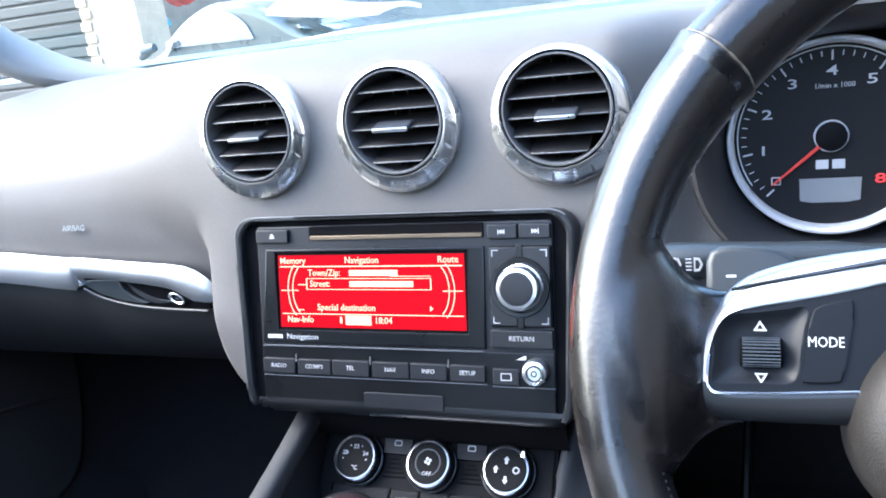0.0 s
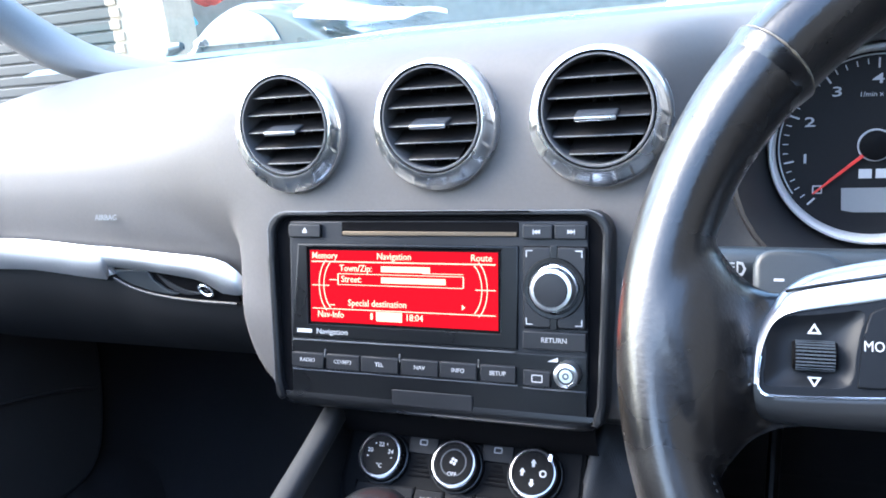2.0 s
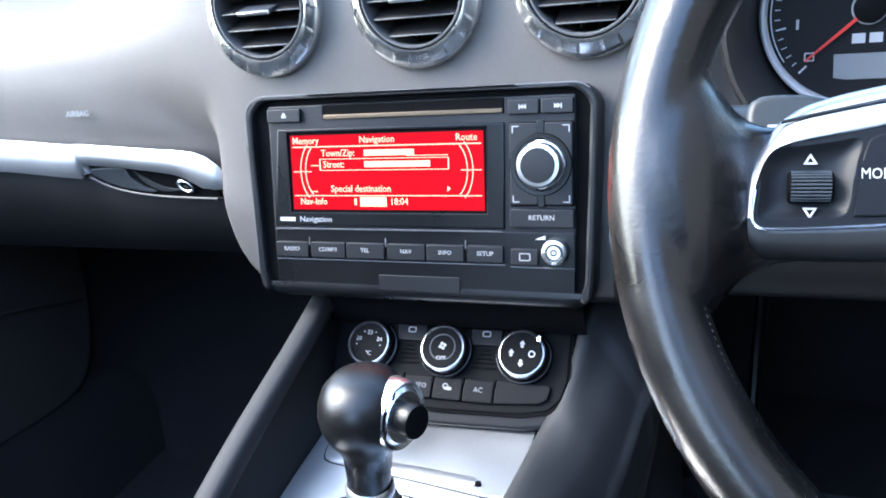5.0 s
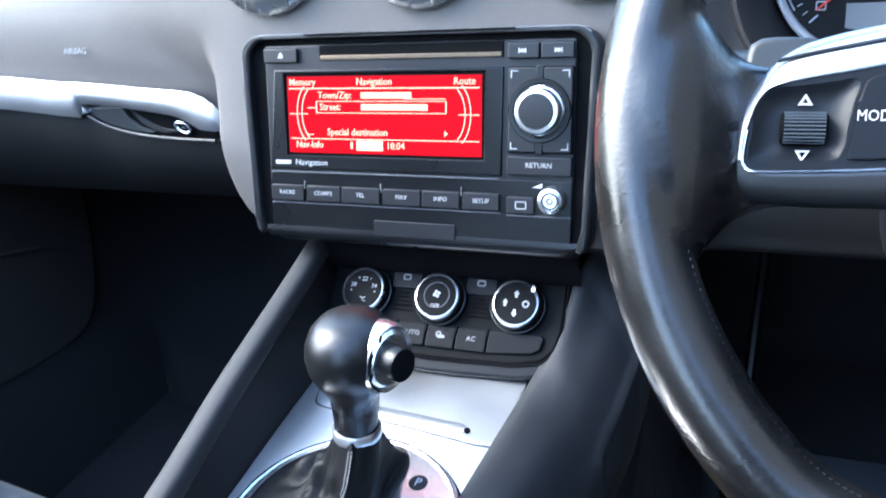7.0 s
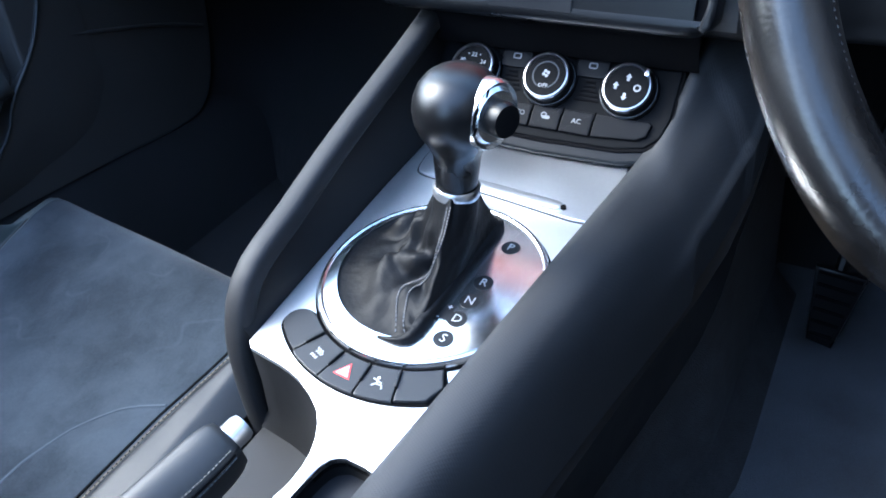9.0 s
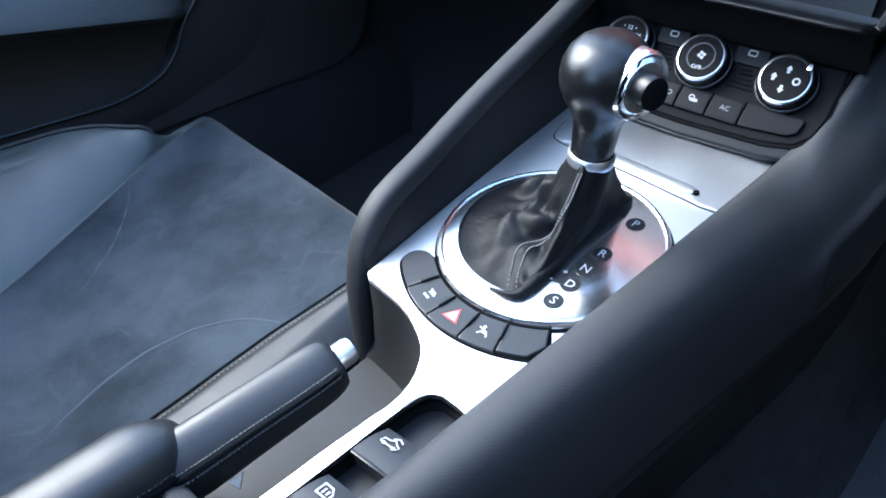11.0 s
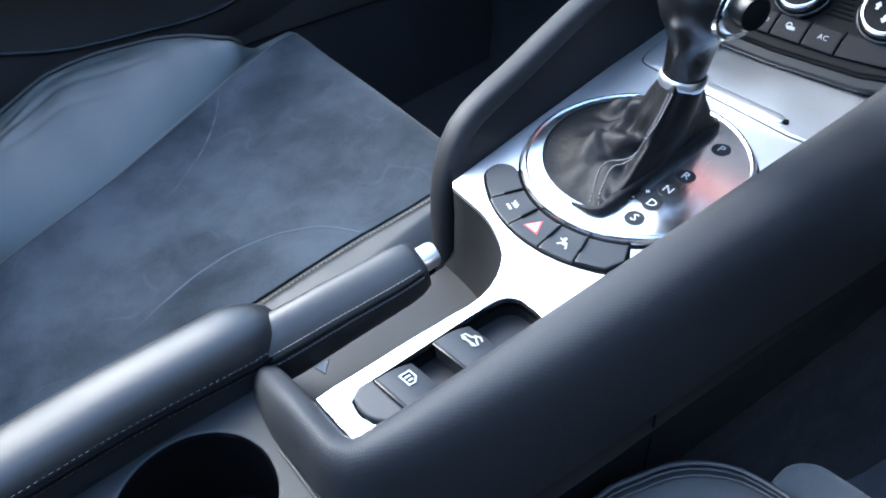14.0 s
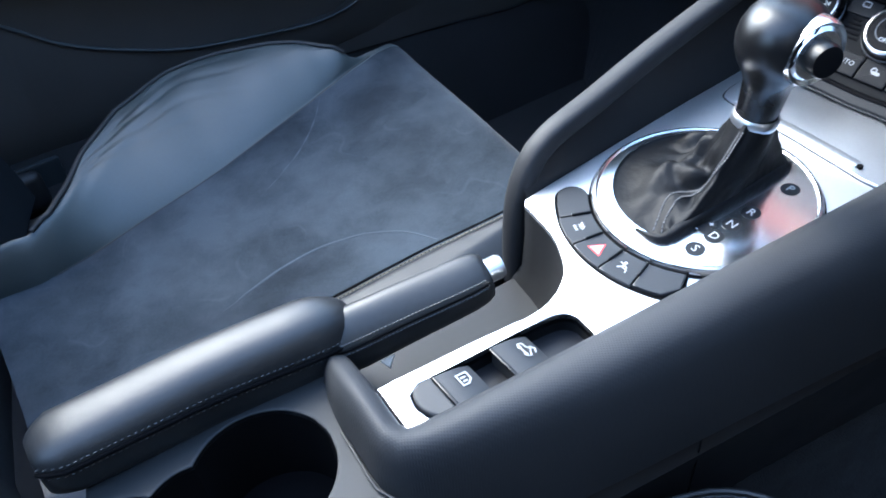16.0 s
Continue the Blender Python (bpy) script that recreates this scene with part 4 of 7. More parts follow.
rows = []
NA = 144
for i in range(NA):
    a = 2 * math.pi * i / NA
    deg = math.degrees(a)
    grip = sum(math.exp(-((deg - c) / 24) ** 2) for c in (180, 0, 360)) + 0.6 * sum(math.exp(-((deg - c) / 11) ** 2) for c in (140, 40))
    r = 0.0134 + 0.0010 * min(grip, 1) + 0.0032 * math.exp(-((deg - 135) / 25) ** 2) + 0.0015 * math.exp(-((deg - 220) / 25) ** 2)
    c0 = Vector(rim_point(a))
    rad = Vector((math.cos(a), math.sin(a), 0))
    ring = []
    for k in range(20):
        w = 2 * math.pi * k / 20
        ring.append(c0 + rad * (r * math.cos(w)) + Vector((0, 0, r * 1.32 * math.sin(w))))
    rows.append(ring)
rim_rows = rows
# leather web that runs from the rim into the spoke
rows = []
WX = [-0.166, -0.160, -0.154, -0.148, -0.142, -0.136, -0.128, -0.118, -0.108, -0.095, -0.075]
for x in np.linspace(-0.166, -0.075, 26):
    top = interp(x, WX, [0.022, 0.033, 0.034, 0.0265, 0.0185, 0.0145, 0.0125, 0.0130, 0.0165, 0.0215, 0.028])
    bot = interp(x, WX, [-0.026, -0.046, -0.062, -0.058, -0.049, -0.042, -0.0380, -0.036, -0.036, -0.036, -0.036])
    front = interp(x, WX, [0.036, 0.035, 0.0325, 0.0275, 0.0200, 0.0110, 0.0070, 0.0068, 0.0068, 0.0066, 0.006])
    back = -0.008
    row = []
    for j in range(36):
        w = 2 * math.pi * j / 36
        c, s = math.cos(w), math.sin(w)
        row.append((x, (top + bot) / 2 + (top - bot) / 2 * math.copysign(abs(s) ** 0.85, s), (front + back) / 2 + (front - back) / 2 * math.copysign(abs(c) ** 0.8, c)))
    rows.append(row)
bm = join(grid_bm(rim_rows, close_u=True, close_v=True), grid_bm(rows, close_u=True, caps=True))
bm.transform(WHEEL)
rim = part("rim", bm, WORN, wheel, "black leather rim, worn brown and shiny")
fuse = rim.modifiers.new("fuse", "REMESH")
fuse.mode, fuse.voxel_size, fuse.use_smooth_shade = "VOXEL", 0.0016, True
blend = rim.modifiers.new("blend", "SMOOTH")
blend.factor, blend.iterations = 0.5, 22
# Tan of the rubbed seam, made paler to hold its highlight too.
WEARGLINT = material("rubbed_seam_highlight", (0.11, 0.095, 0.070), 0.4, var=0.6, fine=200, big=60, bump=0.1)
for a in (139, 41):
    c0, rad, tan = Vector(rim_point(radians(a))), Vector((math.cos(radians(a)), math.sin(radians(a)), 0)), Vector((-math.sin(radians(a)), math.cos(radians(a)), 0))
    if a < 90:
        tan = -tan
    hoop = lambda o, rr, k, n=36: c0 + tan * o + rad * (rr * math.cos(2 * math.pi * k / n)) + Vector((0, 0, rr * 1.32 * math.sin(2 * math.pi * k / n)))
    rows = [[hoop(o, rr, k) for k in range(36)] for o, rr in ((0.0140, 0.0150), (0.0060, 0.0171), (0.0016, 0.0179), (0.0004, 0.0180), (-0.0006, 0.0174), (-0.0010, 0.0158))]
    bm = grid_bm(rows, close_u=True)
    bm.transform(WHEEL)
    sm = part("leather_seam", bm, WORN, rim, "raised leather edge across the rim", sharp=70)
    part("seam_wear", tube([WHEEL @ hoop(0.0003, 0.01795, k, 60) for k in range(4, 34)], [0.0001 + 0.00042 * abs(math.sin(k * 0.9)) ** 0.5 * math.sin(math.pi * k / 29) for k in range(30)], None, 8), WEARGLINT, sm, "pale rubbed line with its highlight painted in")
stitches = []
for i in range(170):
    a = radians(95 + 1.02 * i)
    c0, rad = Vector(rim_point(a)), Vector((math.cos(a), math.sin(a), 0))
    p = c0 - rad * 0.0123 + Vector((0, 0, 0.0050))
    stitches.append(box((0, 0, 0), (0.0024, 0.0013, 0.0062), 0, WHEEL @ Matrix.Translation(p) @ pose(0, 0, 0, 0, 0, math.degrees(a) + 28)))
tagged(part("stitching", join(*stitches), KEY, rim, "black stitching round the inside"), kind="stuff")

W2 = at(WHEEL, -0.338, -0.0098, 0.004)
spoke_out = [(0.2760, 0.0388), (0.2638, 0.0372), (0.2479, 0.0353), (0.2329, 0.0324), (0.2213, 0.0289), (0.2154, 0.0255), (0.2114, 0.0219), (0.2073, 0.0155), (0.2032, 0.0078), (0.2001, 0.0003), (0.1984, -0.0060), (0.1980, -0.0133), (0.1985, -0.0185), (0.1999, -0.0219), (0.2030, -0.0246), (0.2126, -0.0256), (0.2315, -0.0256), (0.2500, -0.0250), (0.2760, -0.0240)]
spoke_in = [(0.2760, 0.0268), (0.2622, 0.0236), (0.2503, 0.0208), (0.2321, 0.0170), (0.2208, 0.0149), (0.2132, 0.0131), (0.2092, 0.0106), (0.2063, 0.0054), (0.2042, -0.0029), (0.2034, -0.0110), (0.2037, -0.0137), (0.2054, -0.0154), (0.2089, -0.0160), (0.2313, -0.0151), (0.2486, -0.0139), (0.2760, -0.0122)]
so, si = spline([(a, b, 0) for a, b in spoke_out], 90), spline([(a, b, 0) for a, b in spoke_in], 90)


def spoke_loft(mirror):
    rows = []
    for f, h in ((0, -0.010), (0, 0.0006), (0.10, 0.0036), (0.28, 0.0058), (0.52, 0.0070), (0.80, 0.0078), (0.95, 0.0082), (1, 0.0078), (1, 0.0060)):
        rows.append([((0.676 - q[0]) if mirror else q[0], q[1], h) for q in (a * (1 - f) + b * f for a, b in zip(so, si))])
    bm = grid_bm(rows)
    bm.transform(W2)
    return bm


bezel = part("spoke_bezel", spoke_loft(False), SPOKE, wheel, "satin silver spoke cover", sharp=60)
bezel.data.materials.append(CHIN)
for f in bezel.data.polygons:
    if (W2.inverted() @ (f.center + BASE[wheel])).y < -0.0125:
        f.material_index = 1
part("bezel_groove", tube([W2 @ Vector((a, b, 0.0064 + 0.0004 * i)) for i, (a, b) in enumerate(((0.2123, 0.0216), (0.2230, 0.0240), (0.2418, 0.0277), (0.2630, 0.0320)))], [0.0002, 0.0006, 0.0008, 0.0010], 0.0007, 8), CHIN, bezel, "shallow groove along the cover")
part("panel_lip", tube([W2 @ Vector((p[0], p[1], 0.0083)) for p in si[44:80]], 0.0006, 0.0006, 8), BRIGHT, bezel, "bright line round the switches")
pan = [(p[0], p[1]) for p in si]
dish = [tuple(p[:2]) for p in spline([(0.2062, 0.0030, 0), (0.2083, 0.0092, 0), (0.2131, 0.0121, 0), (0.2240, 0.0136, 0), (0.2350, 0.0150, 0), (0.2373, 0.0138, 0), (0.2354, 0.0041, 0), (0.2336, -0.0080, 0), (0.2305, -0.0115, 0), (0.2200, -0.0121, 0), (0.2075, -0.0124, 0), (0.2056, -0.0099, 0), (0.2062, 0.0030, 0)], 60)[:-1]]
pn = part("switch_panel", prism(pan[::-1], 0.004, 0.0074, 0.0004, W2, holes=(dish,)), SWITCH, wheel, "black switch panel")
rows = [[(0.2200 + (p[0] - 0.2200) * f, 0.0 + p[1] * f, h) for p in dish] for f, h in ((1.0, 0.0074), (0.97, 0.0072), (0.86, 0.0062), (0.70, 0.0052), (0.5, 0.0048), (0.02, 0.0046))]
bm = grid_bm(rows, close_u=True)
bm.transform(W2)
part("switch_dish", bm, DISH, pn, "hollow round the thumb wheel", sharp=70)
TW = at(W2, 0.2218, -0.0010, 0.0058)
part("scroll_wheel", lathe([(0.0, -0.0072), (0.0046, -0.0072), (0.0054, -0.0064), (0.0056, 0), (0.0054, 0.0064), (0.0046, 0.0072), (0.0, 0.0072)], 22, TW @ pose(0, 0, 0, 0, 90, 0)), VOID, pn, "black ridged thumb wheel")
for a in range(-70, 71, 14):
    part("ridge", box((0, 0.0053 * math.sin(radians(a)), 0.0054 * math.cos(radians(a))), (0.0125, 0.0006, 0.0009), 0, TW), STALK, pn)
for s, yy in ((1, 0.0083), (-1, -0.0101)):
    o = [(-0.0023, -0.0017 * s), (0.0023, -0.0017 * s), (0, 0.0021 * s)][::s]
    i_ = [(a * 0.5, b * 0.5 - 0.0002 * s) for a, b in o]
    part("arrow", prism(o, 0.0066, 0.0072, 0, at(W2, 0.2217, yy), holes=(i_,)), WHITE, pn)
mk_ = part("mode_key", prism([tuple(p[:2]) for p in spline([(0.2350, -0.0112, 0), (0.2365, 0.0021, 0), (0.2384, 0.0120, 0), (0.2408, 0.0156, 0), (0.2500, 0.0180, 0), (0.2522, 0.0160, 0), (0.2504, 0.0044, 0), (0.2478, -0.0090, 0), (0.2462, -0.0108, 0), (0.2400, -0.0114, 0), (0.2350, -0.0112, 0)], 44)[:-1]][::-1], 0.0060, 0.0084, 0.0006, W2), SWITCH, pn)
letters("lettering", "MODE", 0.0052, at(W2, 0.2428, 0.0029, 0.0084), WHITE, mk_, squeeze=0.80)
part("hub_pad", lathe([(0.0845, -0.02), (0.0850, 0.008), (0.0835, 0.018), (0.076, 0.026), (0.05, 0.031), (0, 0.033)], 64, at(WHEEL, 0, -0.036, 0), 1.04, 0.66), HUB, wheel, "rounded grained grey-brown hub cover")
part("hub_back", lathe([(0, -0.06), (0.06, -0.055), (0.075, -0.02), (0.07, 0.0)], 40, at(WHEEL, 0, -0.012, 0)), DARK, wheel)
part("lower_spoke", prism([(-0.03, -0.155), (0.03, -0.155), (0.045, -0.07), (-0.045, -0.07)], 0.0, 0.016, 0.004, WHEEL), ALU, wheel)
part("spoke_right", spoke_loft(True), SPOKE, wheel, "satin silver spoke cover", sharp=60)

col = thing("steering_column", (0.334, 0.42, 0.64), "dark plastic steering column shroud with control stalks", "steering column")
part("shroud", tube(spline([(0.338, 0.32, 0.655), (0.338, 0.40, 0.640), (0.338, 0.56, 0.620)], 8), 0.06, 0.034, 20, 3.0), DARK, col)
st = part("light_stalk", tube(spline([(0.29, 0.405, 0.694), (0.24, 0.402, 0.695), (0.20, 0.400, 0.696), (0.170, 0.398, 0.6965)], 10), [0.007] * 2 + [0.009] * 3 + [0.010] * 4 + [0.008], [0.008] * 2 + [0.0095] * 7 + [0.007], 16, 2.8), STALK, col, "grey lighting stalk")
for i in (0, 1):
    c = 0.1842 + 0.0105 * i
    o = [(c, 0.6945), (c, 0.7025), (c + 0.003, 0.7020), (c + 0.0045, 0.6985), (c + 0.003, 0.6950)]
    SM = Matrix(((1, 0, 0, 0), (0, 0, -1, 0.3880), (0, 1, 0, 0), (0, 0, 0, 1)))
    part("lamp_symbol", join(prism(o[::-1], 0, 0.0003, 0, SM, holes=([(c + 0.0008 + (p[0] - c) * 0.55, 0.6985 + (p[1] - 0.6985) * 0.65) for p in o],)), *[box((c - 0.0025, 0.6955 + 0.002 * q, 0.0002), (0.003, 0.0007, 0.0003), 0, SM) for q in range(4)]), WHITE, st)
PDL = local((0.2290, 0.334, 0.7150), (0, 0.469, 0.883), (0, -0.883, 0.469))
pdl = part("shift_paddle", prism([(-0.027, -0.016), (-0.027, 0.0045), (-0.0255, 0.0088), (-0.0215, 0.0112), (-0.016, 0.0118), (-0.004, 0.0114), (0.004, 0.0094), (0.011, 0.0045), (0.018, -0.004), (0.022, -0.016)][::-1], -0.007, 0.0, 0.0028, PDL, segs=3), STALK, col, "grey shift paddle behind the wheel")
part("minus_mark", box((-0.0165, -0.0022, 0.0002), (0.0042, 0.0012, 0.0003), 0, PDL), WHITE, pdl)

# ---- instrument binnacle ----
bin_ = thing("instrument_cluster", (0.335, 0.56, 0.66), "black instrument pod with a chrome-ringed rev counter", "instrument cluster")


def pod(r, y, dz=0.0, n=20):
    pts = [(0.394 + r * math.cos(radians(a)), y, 0.7286 + dz + r * math.sin(radians(a))) for a in np.linspace(-90, 90, n)]
    return pts + [(0.276 + r * math.cos(radians(a)), y, 0.7286 + dz + r * math.sin(radians(a))) for a in np.linspace(90, 270, n)]


part("hood", grid_bm([pod(0.0905, 0.60), pod(0.0900, 0.545), pod(0.0888, 0.508), pod(0.0865, 0.501), pod(0.084, 0.500)], close_u=True), POD, bin_, "ribbed black pod")
part("hood_lining", grid_bm([pod(0.0841, 0.4998), pod(0.0760, 0.511), pod(0.0715, 0.526), pod(0.067, 0.535), pod(0.064, 0.556)], close_u=True), RIMP, bin_)
part("cluster_back", grid_bm([pod(0.070, 0.553), pod(0.03, 0.5535), pod(0.002, 0.5535)], close_u=True), VOID, bin_)
G = local((0.2755, 0.545, 0.7292), (0, 0.06, 1), (0, -1, 0.06))
g = part("rev_counter", lathe([(0.0600, -0.004), (0.0600, 0.0), (0, 0.0)], 64, G), GAUGE, bin_, "black rev counter dial")
part("chrome_ring", lathe([(0.0588, 0.0), (0.0591, 0.006), (0.0600, 0.0105), (0.0614, 0.0125), (0.0630, 0.0115), (0.0638, 0.006), (0.0640, -0.004)], 72, G), SILVER, g, "chrome dial ring")
part("dial_circle", prism(circle(0, 0, 0.0572, 64, -50, 213) + circle(0, 0, 0.0564, 64, -50, 213)[::-1], 0.0002, 0.0005, 0, G), WHITE, g)
major, minor = [], []
for i in range(41):
    a = radians(225 - 33.75 * i / 5)
    L, w = (0.0062, 0.0011) if i % 5 == 0 else (0.0034, 0.0006)
    rm = 0.0545 - L / 2
    (major if i % 5 == 0 else minor).append(box((0, 0, 0), (L, w, 0.0003), 0, at(G, rm * math.cos(a), rm * math.sin(a), 0.0004) @ pose(0, 0, 0, 0, 0, math.degrees(a))))
tagged(part("graduation", join(*major, *minor), WHITE, g), kind="stuff")
for i in range(1, 9):
    a = radians(225 - 33.75 * i)
    letters("numeral", str(i), 0.0088, at(G, 0.0415 * math.cos(a), 0.0415 * math.sin(a), 0.0003), REDP if i > 6 else WHITE, g, squeeze=1.65, bold=0.00005)
part("zero_mark", prism(rrect(-0.003, -0.0028, 0.003, 0.0028, 0.0004, 1), 0, 0.0003, 0, at(G, 0.0435 * math.cos(radians(221)), 0.0435 * math.sin(radians(221)), 0.0002), holes=(rrect(-0.0022, -0.002, 0.0022, 0.002, 0.0004, 1),)), WHITE, g)
letters("scale_lettering", "1/min x 1000", 0.0045, at(G, 0.0015, 0.0322, 0.0003), WHITE, g)
part("badge_bars", join(box((-0.005, -0.0185, 0.0004), (0.0075, 0.0060, 0.0003), 0, G), box((0.0048, -0.0185, 0.0004), (0.0075, 0.0060, 0.0003), 0, G)), WHITE, g, "two plain white badge bars")
part("lcd_window", prism([(-0.0185, -0.0278), (0.0185, -0.0278), (0.0180, -0.0425), (0.011, -0.0440), (-0.011, -0.0440), (-0.0180, -0.0425)][::-1], 0.0001, 0.0006, 0, G), LCD, g, "pale grey display window")
part("hub_ring", prism(circle(0, 0, 0.0104, 32), 0.0002, 0.0022, 0, G, holes=(circle(0, 0, 0.0096, 32),)), WHITE, g)
part("hub_cap", lathe([(0.0095, 0.0002), (0.0094, 0.0040), (0.006, 0.0052), (0, 0.0054)], 28, G), DIAL, g)
part("needle", prism([(0.006, -0.0011), (0.047, -0.0005), (0.047, 0.0005), (0.006, 0.0011)], 0.0028, 0.0036, 0, G @ pose(0, 0, 0, 0, 0, 221)), NEEDLE, g, "red needle at rest")

# ---- centre console ----
con = thing("centre_console", (0, 0.2, 0.08), "centre console with a brushed aluminium plate between padded black sides", "console")
right_edge = lambda y: 0.0155 + 0.13 * y
plate = [(-0.0880, 0.432), (-0.0875, 0.36), (-0.0862, 0.275), (-0.0845, 0.194), (-0.0800, 0.1900), (-0.0680, 0.1882)]
plate += [tuple(p[:2]) for p in spline([(-0.0545, 0.1862, 0), (-0.0400, 0.1825, 0), (-0.0260, 0.1755, 0), (-0.0150, 0.1680, 0), (-0.0070, 0.1570, 0), (-0.0022, 0.1450, 0), (-0.0010, 0.1330, 0), (-0.0030, 0.1150, 0), (-0.0075, 0.0880, 0), (-0.0120, 0.0550, 0), (-0.0158, 0.0300, 0)], 22)]
plate += [(right_edge(0.028) + 0.002, 0.0285), (right_edge(0.1) + 0.012, 0.1), (right_edge(0.2) + 0.016, 0.2), (0.0800, 0.34), (0.0850, 0.432)]
sw_hole = [tuple(p[:2]) for p in spline([(-0.0040, 0.0500, 0), (0.0000, 0.0800, 0), (0.0035, 0.1100, 0), (0.0066, 0.1320, 0), (0.0090, 0.1415, 0), (0.0125, 0.1462, 0), (0.0180, 0.1486, 0)], 26)]
sw_hole += [(0.0300, 0.1480), (0.0400, 0.1460), (0.0345, 0.1000), (0.0285, 0.0560), (0.0235, 0.0465)] + [tuple(p[:2]) for p in spline([(0.0180, 0.0415, 0), (0.0090, 0.0400, 0), (0.0000, 0.0420, 0)], 6)]
part("aluminium_plate", prism(plate[::-1], -0.004, 0.0, 0.0012, PLATE, holes=(sw_hole,)), ALU, con, "bright brushed aluminium plate")
part("plate_underside", prism([(a * 0.985, b) for a, b in plate[::-1]], -0.0075, -0.0042, 0, PLATE, holes=(sw_hole,)), VOID, con)

# tray lid at the front of the plate
lid = [tuple(p[:2]) for p in spline([(-0.0745, 0.4315, 0), (-0.0765, 0.4070, 0), (-0.0755, 0.3900, 0), (-0.0720, 0.3800, 0), (-0.0640, 0.3770, 0)], 16)] + [(0.0, 0.3705), (0.0528, 0.3640), (0.0650, 0.3645), (0.0680, 0.3668), (0.0695, 0.3720), (0.0720, 0.4315)]
part("lid_groove", prism([(x * 1.012 - 0.0002, 0.4315 + (y - 0.4315) * 1.014) for x, y in lid], 0.0001, 0.0005, 0, PLATE), CHIN, con)
ld = part("tray_lid", prism(lid, 0.0004, 0.0020, 0.0008, PLATE), ALU, con, "brushed aluminium tray lid")
part("lid_edge", tube([PLATE @ Vector((a, b, 0.0022)) for a, b in [(-0.0600, 0.3800), (-0.0300, 0.3785), (0.0, 0.3768), (0.0400, 0.3738), (0.0435, 0.3734)]], [0.0040, 0.0052, 0.0052, 0.0052, 0.0030], 0.0016, 12, 3.0), ALU, ld, "polished lid edge")
part("lid_notch", lathe([(0.0019, 0.0), (0.0019, 0.0030), (0.0, 0.0032)], 16, at(PLATE, 0.0455, 0.3728, 0.0010)), VOID, ld)


# padded side: one roll from behind the plate round its corner and up to the dashboard
EY = [0.0, 0.03, 0.15, 0.30, 0.37, 0.425, 0.452, 0.482, 0.53]
EX = [0.0150, 0.0188, 0.0368, 0.0556, 0.0655, 0.0755, 0.0880, 0.0980, 0.1040]
EZ = [0.438, 0.440, 0.4485, 0.459, 0.4655, 0.4745, 0.4975, 0.533, 0.575]
EW = [0.034, 0.036, 0.044, 0.052, 0.056, 0.058, 0.056, 0.054, 0.050]
ctrl = [(-0.090, 0.0400, 0.400, 0.018), (-0.074, 0.0375, 0.409, 0.019), (-0.050, 0.0330, 0.425, 0.021), (-0.030, 0.0298, 0.4350, 0.022), (-0.012, 0.0282, 0.4392, 0.022), (0.006, 0.0272, 0.4394, 0.0225), (0.0150, 0.0270, 0.4395, 0.024), (0.0188, 0.0290, 0.4397, 0.026), (0.0205, 0.0360, 0.440, 0.029), (0.0255, 0.0650, 0.4424, 0.035)]
ctrl += [(x, y, z, w) for x, y, z, w in zip(EX[2:], EY[2:], EZ[2:], EW[2:])]
C4 = [Vector(p[:3]) for p in ctrl]
fine4 = spline([p[:3] for p in ctrl], 130)
tt = np.r_[0, np.cumsum([(b - a).length for a, b in zip(C4[:-1], C4[1:])])]
ft = np.linspace(0, tt[-1], 130)
rows = []
for i in range(130):
    d = fine4[min(i + 2, 129)] - fine4[max(i - 2, 0)]
    o = Vector((d[1], -d[0], 0)).normalized()
    w = interp(ft[i], tt, [p[3] for p in ctrl])
    k = smooth01(0.10, 0.22, ft[i])
    P = Vector(fine4[i])
    k2, k3 = smooth01(0.12, 0.42, P.y), smooth01(0.30, 0.48, P.y)
    kk = smooth01(0.05, 0.16, ft[i])
    f = [p - q * kk for p, q in ((0.42, 0.07), (0.62, 0.04), (0.82, 0.08), (0.95, 0.12), (1.0, 0.13), (1.0, 0.11))]
    sec = [(-0.001, -0.020), (0, 0.001), (0.003, 0.0056 - 0.001 * k3), (0.009, 0.0082 - 0.006 * k3), (w * f[0], 0.0088 - 0.002 * k2 - 0.020 * k3), (w * f[1], 0.0070 - 0.006 * k2 - 0.030 * k3), (w * f[2], -0.001 - 0.012 * k2 - 0.032 * k3), (w * f[3], -0.014 - 0.014 * k2 - 0.028 * k3), (w * f[4] + 0.002 * k, -0.034 - 0.011 * k - 0.012 * k2), (w * f[5] + 0.003 * k, -0.075 - 0.012 * k - 0.010 * k2)]
    ease = Vector(np.mean(fine4[max(i - 13, 0):i + 14], axis=0)) if i < 117 else P
    ease = P.lerp(ease, smooth01(0.24, 0.34, P.y) * smooth01(129, 117, i))
    rows.append([P.lerp(ease, smooth01(0.004, 0.022, float(q[0]))) + o * float(q[0]) + Vector((0, 0, float(q[2]))) for q in spline([(a, 0, b) for a, b in sec], 24)])
part("side_pad", grid_bm(rows), RIB, con, "ribbed soft black pad", sharp=70)
edge = []
for i in range(4, 24):
    d = fine4[i + 2] - fine4[i - 2]
    o = Vector((d[1], -d[0], 0)).normalized()
    edge.append(Vector(fine4[i]) + o * (interp(ft[i], tt, [p[3] for p in ctrl]) + 0.0002) + Vector((0, 0, -0.0300)))
part("pad_edge", tube(edge, 0.0011, 0.0011, 8), RIMP, con, "fine grey trim edge")
rows = []
